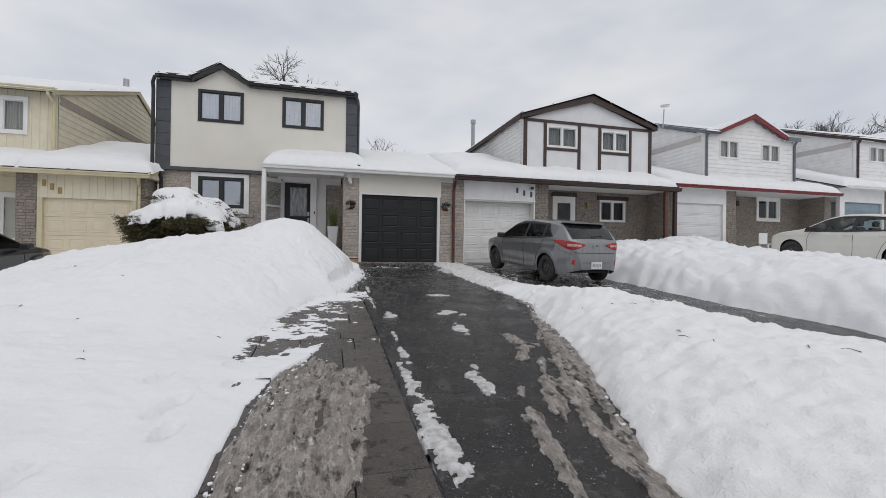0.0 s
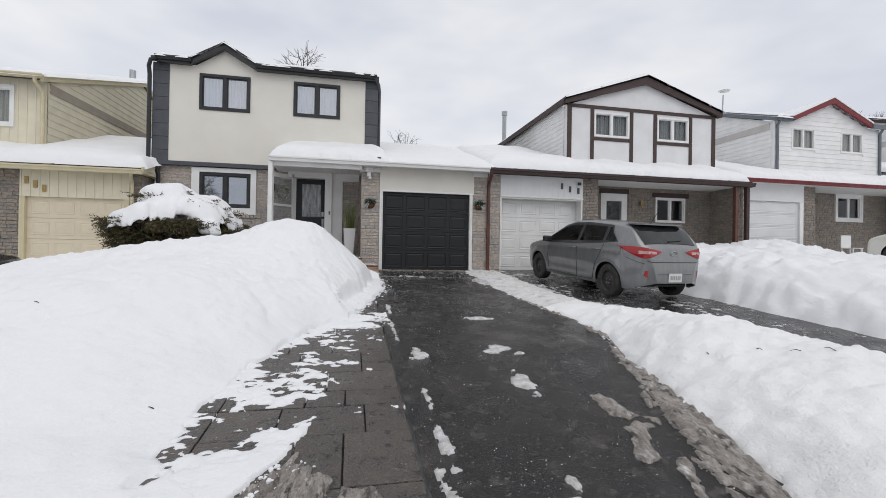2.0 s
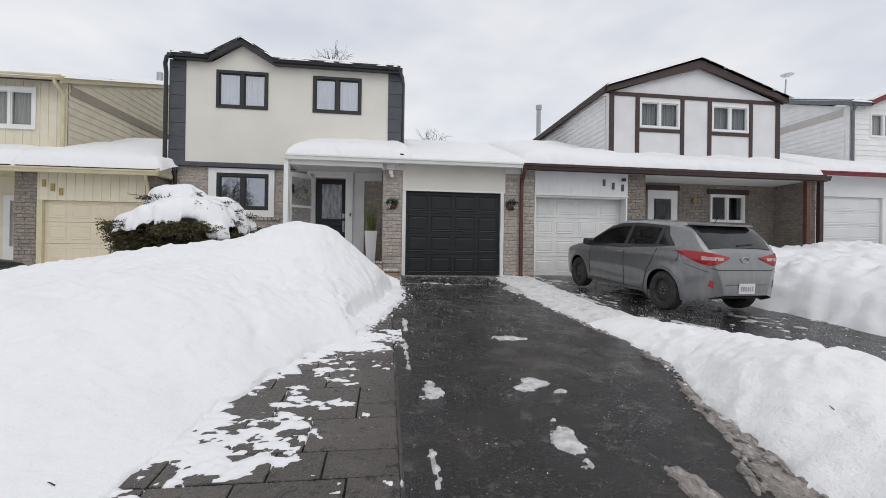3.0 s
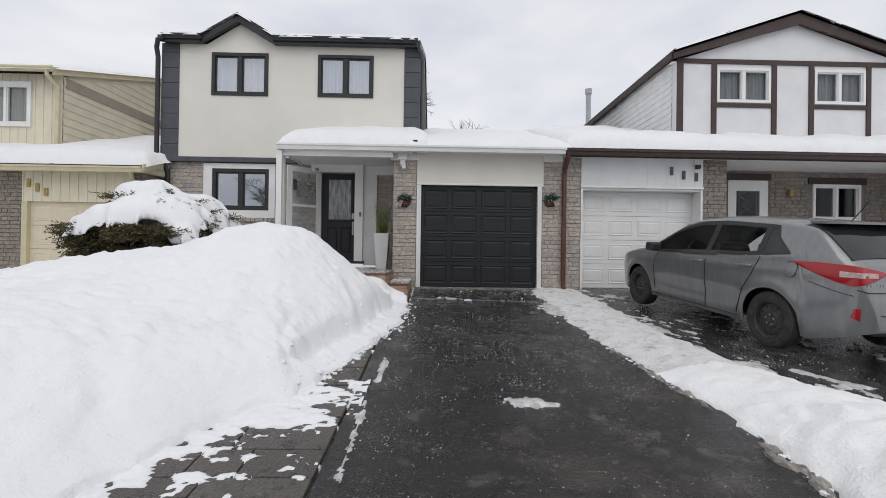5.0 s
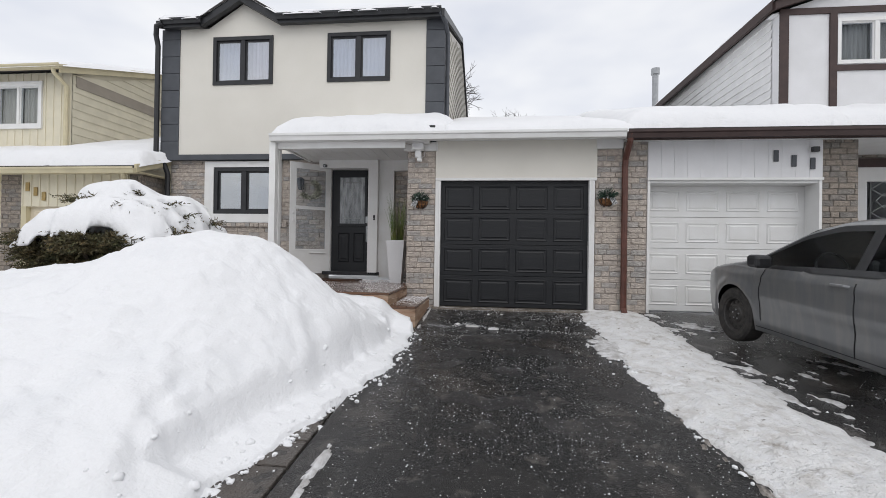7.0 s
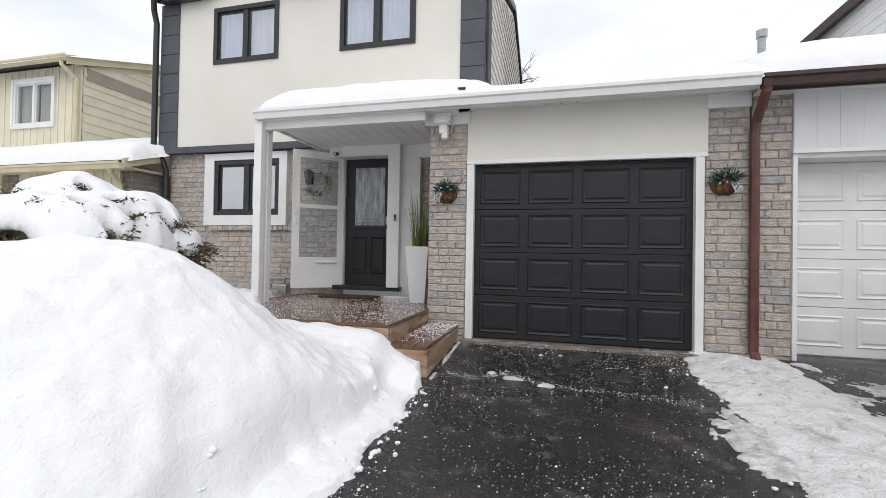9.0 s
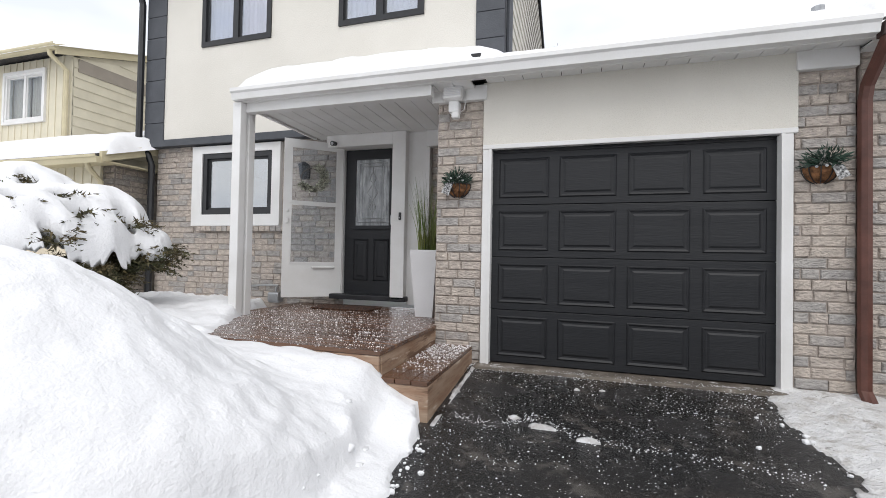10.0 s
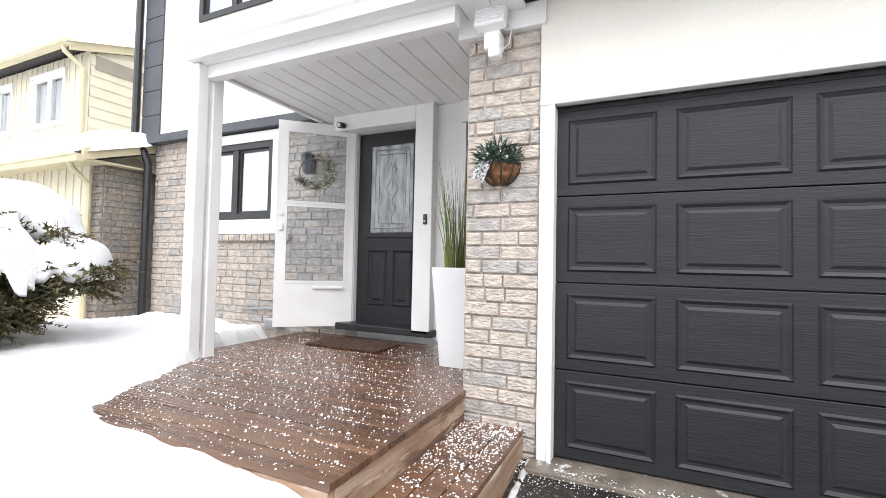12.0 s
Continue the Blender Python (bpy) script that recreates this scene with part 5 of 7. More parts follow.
pl1 = part("brick_pier", nb(-9.36, -8.84, ly_ + 0.012, ly_ + 1.2, -0.6, 2.42), M_MORTAR_D, HL)
bricks(pl1, "x", -9.36, -8.84, -0.4, 2.42, ly_ + 0.01, pieces=False, seed=51)
pl2 = part("brick_pier", nb(-6.40, -6.15, ly_ + 0.012, ly_ + 0.8, -0.6, 2.42), M_MORTAR_D, HL)
bricks(pl2, "y", ly_ + 0.02, 1.36, -0.4, 2.42, -6.152, pieces=False, seed=53)
bricks(pl2, "x", -6.40, -6.15, -0.4, 2.42, ly_ + 0.01, pieces=False, seed=52)
lwn = part("porch_wall", nb(-15.0, -9.3, yu - 0.1, yu, -0.6, 2.5), M_CREAM, HL)
fdl = part("front_door", holed(bmesh.new(), -10.35, -9.45, -0.2, 1.95, yu - 0.16, yu - 0.1, [(-10.2, -9.6, 0.6, 1.8)]), M_TRIM, HL)
bx("glass", (-10.2, -9.6, yu - 0.14, yu - 0.13, 0.6, 1.8), M_PANE_D, fdl)
bx("soffit", (-15.0, -6.0, ly_ - 0.28, yu, 2.42, 2.44), M_CREAM_T, HL)
bm = bmesh.new()
prism(bm, [(ly_ - 0.3, 2.46), (ly_ - 0.3, 2.54), (ly_ + 4.1, 2.54 + 4.4 * slope), (ly_ + 4.1, 2.46 + 4.4 * slope)], "x", -9.1, -6.0)
prism(bm, [(ly_ - 0.3, 2.46), (ly_ - 0.3, 2.54), (yu, 2.54 + 1.5 * slope), (yu, 2.46 + 1.5 * slope)], "x", -15.0, -9.1)
part("porch_roof", bm, M_SHINGLE, HL)
slab(HL, "rake_board", [(ly_ - 0.32, 2.40), (ly_ + 0.9, 2.40 + 1.22 * slope), (ly_ + 0.9, 2.56 + 1.22 * slope), (ly_ - 0.32, 2.56)], "x", -6.02, -5.97, M_CREAM_T)
gutter(HL, -15.0, -5.98, ly_ - 0.42, 2.50, M_CREAM_T)
roof_snow(HL, -9.3, -5.96, ly_ - 0.25, ly_ + 4.1, lambda x, y: 2.55 + (y - ly_ + 0.3) * slope, 0.30, seed=42, step=0.07, round_=0.4, rag=0.07)
roof_snow(HL, -15.0, -9.0, ly_ - 0.25, yu + 0.02, lambda x, y: 2.55 + (y - ly_ + 0.3) * slope, 0.28, seed=43, step=0.1, round_=0.4, rag=0.07)
pipe(HL, [(-6.22, ly_ - 0.36, 2.40), (-6.26, ly_ - 0.30, 2.32), (-6.32, ly_ - 0.08, 2.15), (-6.32, ly_ - 0.08, -0.3)], 0.04, M_CREAM_T)
pipe(HL, [(-9.4, 7.6, 6.0), (-9.4, 7.6, 7.55)], 0.12, M_METAL, "flue")


# ---- deck, step and what stands by the front door ----
DK = thing("porch_deck", "wet brown wooden porch deck with raw side boards", "deck")
n = 19
for i in range(n):
    a = -1.36 + i * 0.1405
    bx("deck_board", (-3.0, -0.475, a + 0.004, a + 0.1365, 0.318, 0.352), M_DECK, DK, bev=0.004)
bx("skirt_board", (-3.0, -0.49, -1.35, -1.315, 0.15, 0.314), M_WOOD, DK, bev=0.004)
bx("skirt_board", (-3.0, -0.49, -1.345, -1.31, -0.05, 0.145), M_WOOD, DK, bev=0.004)
bx("side_board", (-0.515, -0.482, -1.31, 0.0, 0.15, 0.314), M_WOOD, DK, bev=0.004)
bx("side_board", (-0.52, -0.487, -1.31, 0.0, -0.1, 0.145), M_WOOD, DK, bev=0.004)
ST = thing("deck_step", "low raw wooden box step beside the porch deck", "step")
for i in range(3):
    a = -0.478 + i * 0.128
    bx("tread_board", (a + 0.003, a + 0.125, -1.38, 0.0, 0.135, 0.17), M_DECK, ST, bev=0.004)
bx("front_board", (-0.478, -0.095, -1.372, -1.34, -0.16, 0.132), M_WOOD, ST, bev=0.004)
bx("side_board", (-0.125, -0.095, -1.339, 0.0, -0.16, 0.132), M_WOOD, ST, bev=0.004)
bx("side_board", (-0.478, -0.45, -1.339, 0.0, -0.16, 0.132), M_WOOD, ST)
M_MAT = mat("coir_mat", (0.12, 0.055, 0.03), rough=0.95, var=0.4, scale=30, bump=0.8, fine=120)
tagged(bx("door_mat", (-2.42, -1.60, 0.66, 1.10, 0.354, 0.372), M_MAT, bev=0.005), "brown coir mat on the deck by the front door", "door mat")

PL = thing("planter", "tall tapered white planter with upright green grass", "planter", at=(-0.80, 0.62, 0.353))
bm = bmesh.new()
rings = []
for z, h in ((0, 0.105), (0.78, 0.165), (0.785, 0.160), (0.785, 0.145), (0.70, 0.14)):
    rings.append([bm.verts.new((sx * h, sy * h, z)) for sx, sy in ((-1, -1), (1, -1), (1, 1), (-1, 1))])
for q, p in zip(rings, rings[1:]):
    for i in range(4):
        bm.faces.new((q[i], q[(i + 1) % 4], p[(i + 1) % 4], p[i]))
bm.faces.new(rings[0][::-1])
bm.faces.new(rings[-1])
part("pot", bm, M_BWHITE, PL)
M_GRASS = mat("ornamental_grass", (0.10, 0.16, 0.035), rough=0.5, var=0.2, scale=5, bump=0, rand=0.5, island=True, tint=(0.16, 0.17, 0.05))
rg = random.Random(8)
co, fc = [], []
for i in range(170):
    a, r = rg.uniform(0, math.tau), 0.11 * math.sqrt(rg.random())
    bx_, by_ = r * math.cos(a), r * math.sin(a)
    hgt, lean = rg.uniform(0.45, 0.98), rg.uniform(0.02, 0.16)
    a2 = a + rg.uniform(-0.6, 0.6)
    w = rg.uniform(0.003, 0.006)
    base = len(co)
    for k in range(5):
        s = k / 4
        px, py = bx_ + lean * s * s * math.cos(a2), by_ + lean * s * s * math.sin(a2)
        ww = w * (1 - s * 0.9)
        co += [(px - ww * math.sin(a2 + 1.2), py + ww * math.cos(a2 + 1.2), 0.72 + hgt * s), (px + ww * math.sin(a2 + 1.2), py - ww * math.cos(a2 + 1.2), 0.72 + hgt * s)]
    for k in range(4):
        fc.append((base + 2 * k, base + 2 * k + 1, base + 2 * k + 3, base + 2 * k + 2))
me = bpy.data.meshes.new("grass")
me.from_pydata(co, [], fc)
tagged(part("grass", me, M_GRASS, PL, "upright green grass blades"), kind="stuff")


def blade_ball(seed, count, r, up=0.6, size=0.06, width=0.008):
    """A clump of small pointed leaves."""
    g = random.Random(seed)
    co, fc = [], []
    for _ in range(count):
        d = Vector((g.gauss(0, 1), g.gauss(0, 1), abs(g.gauss(0, 1)) * up)).normalized()
        p = d * r * g.uniform(0.3, 1.0)
        q = p + (d + Vector((g.gauss(0, 0.5), g.gauss(0, 0.5), g.gauss(0, 0.5)))).normalized() * size * g.uniform(0.6, 1.3)
        s = (q - p).cross(Vector((g.gauss(0, 1), g.gauss(0, 1), g.gauss(0, 1)))).normalized() * width
        b = len(co)
        m = (p + q) / 2
        co += [tuple(p), tuple(m + s), tuple(q), tuple(m - s)]
        fc.append((b, b + 1, b + 2, b + 3))
    me = bpy.data.meshes.new("leaves")
    me.from_pydata(co, [], fc)
    return me


M_FIR = mat("fir_green", (0.035, 0.085, 0.055), rough=0.6, var=0.25, scale=8, bump=0, rand=0.5, island=True)
M_COCO = mat("coconut_liner", (0.28, 0.13, 0.055), rough=0.9, var=0.3, scale=25, bump=0.6)
M_CHECK = mat("check_ribbon", (0.6, 0.6, 0.6), rough=0.8, var=0.3, scale=60, bump=0, tint=(0.02, 0.02, 0.02))


def basket(x, y, z, seed):
    t = thing("wall_basket", "half-round hanging wall basket with fir sprigs and berries", "wall basket", group="wall baskets", at=(x, y, z))
    bm = bmesh.new()
    rr = 0.125
    rings = []
    for k in range(7):
        a = k / 6 * math.pi / 2
        rings.append([bm.verts.new((rr * math.sin(a) * math.cos(b), -rr * math.sin(a) * math.sin(b) * 0.9, -rr * math.cos(a) * 1.05)) for b in [math.pi * i / 12 for i in range(13)]])
    for q, p in zip(rings, rings[1:]):
        for i in range(12):
            bm.faces.new((q[i], q[i + 1], p[i + 1], p[i]))
    bmesh.ops.remove_doubles(bm, verts=bm.verts, dist=0.0005)
    part("liner", bm, M_COCO, t, smooth=True)
    bm = bmesh.new()
    r2 = rr + 0.006
    for b in [math.pi * i / 5 for i in range(6)]:
        tube(bm, [(r2 * math.sin(a) * math.cos(b), -r2 * math.sin(a) * math.sin(b) * 0.9, -r2 * math.cos(a) * 1.05) for a in [math.pi / 2 * k / 6 for k in range(1, 7)]], 0.004, 5)
    tube(bm, [(r2 * math.cos(b), -r2 * math.sin(b) * 0.9, 0.0) for b in [math.pi * i / 12 for i in range(13)]], 0.005, 5)
    part("wire_frame", bm, M_BLACK, t)
    lv = part("leaves", blade_ball(seed, 420, 0.13, 0.7, 0.07, 0.006), M_FIR, t)
    lv.location = (0.0, -0.07, 0.01)
    tagged(lv, kind="stuff")
    for k in range(5):
        bm = bmesh.new()
        bmesh.ops.create_icosphere(bm, subdivisions=1, radius=0.013)
        c = part("berry", bm, M_SNOW, t)
        g = random.Random(seed + k)
        c.location = (g.uniform(-0.12, 0.12), -0.14 + g.uniform(0, 0.04), g.uniform(-0.02, 0.08))
    bm = bmesh.new()
    for k in range(2):
        prism(bm, [(-0.10 + 0.05 * k, 0.0), (-0.06 + 0.05 * k, 0.01), (-0.09 + 0.02 * k, -0.11 - 0.02 * k), (-0.15 + 0.03 * k, -0.09)], "y", -0.125 - 0.01 * k, -0.122 - 0.01 * k)
    rb = part("ribbon", bm, M_CHECK, t)
    if seed % 2:
        rb.scale = (-1, 1, 1)
    return t


basket(-0.265, -0.012, 1.80, 4)
basket(2.80, -0.012, 1.85, 5)

FL = thing("floodlight", "white square motion floodlight on the brick pier", "floodlight", at=(-0.31, -0.02, 2.62))
o = part("lamp_head", nb(-0.10, 0.10, -0.16, -0.08, -0.02, 0.14, bev=0.015), M_TRIM, FL)
o.rotation_euler = (radians(-18), 0, 0)
o2 = bx("lens", (-0.085, 0.085, -0.166, -0.158, 0.0, 0.12), M_BWHITE, o)
for k in range(6):
    bx("rib", (-0.08, 0.08, -0.170, -0.164, 0.008 + k * 0.019, 0.014 + k * 0.019), M_TRIM, o)
bx("bracket", (-0.05, 0.06, -0.10, 0.02, -0.10, 0.02), M_TRIM, FL, bev=0.02)
bx("sensor", (-0.01, 0.07, -0.13, -0.05, -0.17, -0.10), M_TRIM, FL, bev=0.02)
pipe(FL, [(0.07, -0.05, 0.10), (0.12, -0.04, 0.04), (0.10, -0.03, -0.06), (0.05, -0.04, -0.10)], 0.004, M_TRIM, "cable", 5)

CM = thing("security_camera", "small black security camera under the porch soffit", "camera", at=(-2.40, 1.12, 2.64))
bm = bmesh.new()
tube(bm, [(0, 0.03, 0), (0.0, -0.06, -0.015)], [0.03, 0.034], 12)
part("body", bm, M_BLACK, CM)
bm = bmesh.new()
tube(bm, [(0, -0.058, -0.015), (0, -0.066, -0.016)], 0.022, 12)
part("lens", bm, M_METAL, CM)
DB = thing("doorbell", "narrow black doorbell on the white door casing", "doorbell", at=(-1.39, 1.155, 1.60))
bx("body", (-0.018, 0.018, -0.015, 0.004, -0.05, 0.05), M_BLACK, DB, bev=0.006)
bx("button", (-0.008, 0.008, -0.019, -0.014, -0.03, -0.012), M_METAL, DB)
WR = thing("wreath", "pale dried-flower hoop wreath hanging in the storm door", "wreath", at=(-2.675, 1.01, 2.12), rz=41.3)
M_BARK_W = mat("hoop_wire", (0.12, 0.11, 0.10), rough=0.6, var=0.1)
bm = bmesh.new()
tube(bm, [(0.15 * math.cos(a), 0, 0.15 * math.sin(a)) for a in [math.tau * k / 24 for k in range(25)]], 0.006, 6)
part("hoop", bm, M_BARK_W, WR)
M_DRY = mat("dried_flower", (0.58, 0.585, 0.49), rough=0.9, var=0.2, scale=12, bump=0, rand=0.6, island=True)
for k in range(13):
    a = -2.4 + k * 0.29
    b = part("flower_tuft", blade_ball(60 + k, 110, 0.055, 1.0, 0.045, 0.010), M_DRY, WR)
    b.location = (0.17 * math.cos(a), -0.01, 0.17 * math.sin(a))
LN = thing("wall_lantern", "black wall lantern on the brick by the door", "wall lantern", at=(-2.98, YB - 0.01, 2.29))
bx("back_plate", (-0.04, 0.04, -0.02, 0.0, -0.10, 0.10), M_BLACK, LN, bev=0.008)
bm = bmesh.new()
tube(bm, [(0, -0.10, -0.12), (0, -0.10, -0.10), (0, -0.10, 0.06), (0, -0.10, 0.10), (0, -0.10, 0.14)], [0.03, 0.055, 0.075, 0.085, 0.02], 6)
part("cage", bm, M_GREY, LN)
pipe(LN, [(0, -0.02, 0.05), (0, -0.06, 0.12), (0, -0.10, 0.13)], 0.01, M_BLACK, "arm", 6)
GM = thing("gas_meter", "grey gas meter and pipe on the brick wall", "gas meter", at=(-3.42, YB - 0.1, 0.33))
bx("meter", (-0.10, 0.10, -0.08, 0.06, 0.0, 0.16), M_METAL, GM, bev=0.03)
pipe(GM, [(0.0, 0.0, 0.15), (0.0, 0.0, 0.22), (0.0, 0.05, 0.25), (-0.20, 0.06, 0.25), (-0.62, 0.06, 0.22)], 0.016, M_METAL, "pipe", 8)
VT = thing("roof_vent", "small dark vent stub at the edge of the porch roof", "roof vent", at=(-0.05, -0.2, 2.98))
bx("body", (-0.05, 0.05, -0.06, 0.06, -0.05, 0.045), M_BLACK, VT, bev=0.008)
# house numbers, as plain bars
NP = thing("house_number", "grey metal figures on the white garage lintel", "house number")
for k, (x, z) in enumerate(((5.35, 2.52), (5.61, 2.44), (5.88, 2.40))):
    bx("bar", (x - 0.035, x + 0.035, -0.05, -0.03, z - 0.09, z + 0.09), M_GREY, NP, bev=0.006)
NQ = thing("house_number", "brass figures on the cream garage lintel", "house number")
M_BRASS = mat("dull_brass", (0.42, 0.30, 0.12), rough=0.5, metal=0.5, var=0.1, scale=20)
for k, (x, z) in enumerate(((-8.68, 2.16), (-8.49, 2.06), (-8.30, 1.96))):
    bx("bar", (x - 0.045, x + 0.045, ly_ - 0.05, ly_ - 0.036, z - 0.09, z + 0.09), M_BRASS, NQ, bev=0.006)
EL = thing("lintel_lamp", "small dark lamp above the white garage", "lamp", at=(5.89, -0.05, 2.60))
bx("body", (-0.05, 0.05, -0.06, 0.0, -0.03, 0.05), M_BLACK, EL, bev=0.01)
SD2 = thing("satellite_dish", "pale satellite dish on the neighbouring roof", "satellite dish", at=(14.9, 4.1, 7.0))
pipe(SD2, [(0, 0, -0.4), (0.05, 0, 0.5)], 0.03, M_METAL, "mast", 6)
bm = bmesh.new()
tube(bm, [(0.1, 0, 0.62), (0.1, 0, 0.64), (0.1, 0, 0.69), (0.1, 0, 0.70)], [0.06, 0.17, 0.23, 0.22], 18)
part("dish", bm, M_TRIM, SD2)
BL = thing("porch_lamp", "small brass porch lamp on the brick", "lamp", at=(8.78, 1.08, 2.25))
bx("body", (-0.05, 0.05, -0.1, 0.0, -0.08, 0.08), M_BRASS, BL, bev=0.02)
CL = thing("porch_lamp", "small dark porch lamp on the brick", "lamp", at=(17.0, 1.92, 2.75))
bx("body", (-0.07, 0.07, -0.12, 0.0, -0.13, 0.12), M_BROWN, CL, bev=0.03)
CH = thing("garden_chair", "white plastic garden chair half hidden by snow", "chair", at=(17.6, 0.9, 0.45))
for sx in (-0.22, 0.18):
    for sy in (-0.2, 0.18):
        bx("leg", (sx, sx + 0.04, sy, sy + 0.04, 0.0, 0.42), M_TRIM, CH)
bx("seat", (-0.24, 0.24, -0.22, 0.22, 0.42, 0.45), M_TRIM, CH, bev=0.01)
o = bx("backrest", (-0.24, 0.24, 0.20, 0.23, 0.45, 0.92), M_TRIM, CH, bev=0.01)

# ---- cars ----
CX = [-2.17, -2.155, -2.12, -2.07, -1.96, -1.72, -1.60, -1.2, -0.4, 0.1, 0.45, 1.05, 1.25, 1.7, 2.0, 2.12, 2.15]
CZ = [0.40, 0.62, 0.80, 0.98, 1.10, 1.335, 1.395, 1.44, 1.475, 1.455, 1.36, 1.03, 0.985, 0.90, 0.79, 0.64, 0.50]
WX = [-2.17, -2.15, -2.10, -2.0, -1.85, -1.6, -1.1, 0.8, 1.4, 1.75, 1.98, 2.1, 2.15]
WW = [0.36, 0.50, 0.63, 0.72, 0.79, 0.858, 0.892, 0.885, 0.875, 0.84, 0.76, 0.62, 0.48]


def c_top(x):
    return float(np.interp(x + np.linspace(-0.07, 0.07, 9), CX, CZ).mean()) if x > -1.95 else float(np.interp(x, CX, CZ))


def c_belt(x):
    return float(np.interp(x, [-1.7, -1.0, 0.0, 1.0], [1.06, 1.0, 0.945, 0.90]))


def c_w(x, z):
    """Half width of the body: tucked sills, a scallop in the doors, a shoulder line, flared arches, leaning cabin."""
    w0 = float(np.interp(x + np.linspace(-0.05, 0.05, 5), WX, WW).mean())
    b = min(c_belt(x), 1.06)

    def flank(q):
        tuck = 0.075 * max(0.62 - q, 0) ** 1.4 / 0.28
        top_ = 0.050 * max(q - 0.70, 0) ** 1.5 / 0.22
        shoulder = 0.016 * math.exp(-(((q - (0.83 + 0.05 * (0.4 - x) / 2)) / 0.045) ** 2))
        hollow = 0.020 * math.exp(-(((q - 0.48) / 0.10) ** 2)) * math.exp(-((x / 0.95) ** 4))
        arch = 0.0
        for xw in (1.30, -1.33):
            r = math.hypot(x - xw, q - 0.31)
            arch = max(arch, 0.022 * math.exp(-(((r - 0.40) / 0.07) ** 2)))
        return w0 * (1 - tuck - top_) + (shoulder - hollow + arch) * min(1, max(0, (2.05 - abs(x)) / 0.3))

    if z <= b:
        return flank(z)
    return flank(b) - 0.012 - (z - b) * 0.47


def c_bot(x):
    z = float(np.interp(x, [-2.17, -2.05, -1.8, 1.8, 2.15], [0.36, 0.30, 0.22, 0.22, 0.30]))
    for xw in (1.30, -1.33):
        d = abs(x - xw)
        if d < 0.36:
            z = max(z, 0.31 + math.sqrt(0.36**2 - d * d))
    return z


def c_topz(x, y):
    zt = c_top(x)
    zc = zt - min(0.07, 0.25 * max(zt - c_bot(x), 0.02))
    wc = c_w(x, zc)
    if abs(y) >= wc:
        return -1
    a = math.acos(min(1, (abs(y) / wc) ** (1 / 0.6)))
    return zc + (zt - zc) * math.sin(a)


def c_rear(y, z):
    x = -2.172
    while x < -1.4 and c_topz(x, y) < z:
        x += 0.004
    return x


def c_skin(f, z, s, off):
    """A point on the rear corner of the body at height z: f = 0 on the flank, 1 on the tailgate."""
    a0, a1 = math.atan2(0.62, -0.12), math.atan2(0.04, -0.62)
    a = a0 + (a1 - a0) * f
    r = 0.25
    while r < 1.2:
        x, y = -1.45 + r * math.cos(a), 0.25 + r * math.sin(a)
        if x < -2.17 or y > c_w(x, z) or (y < 0.55 and c_topz(x, y) < z):
            break
        r += 0.004
    r += off
    return (-1.45 + r * math.cos(a), s * (0.25 + r * math.sin(a)), z)


def dlo_low(x):
    return c_belt(x) + 0.012


def dlo_up(x):
    return min(c_top(x) - 0.085, float(np.interp(x, [-1.52, -1.30, -1.05, 2], [1.06, 1.22, 9, 9])))


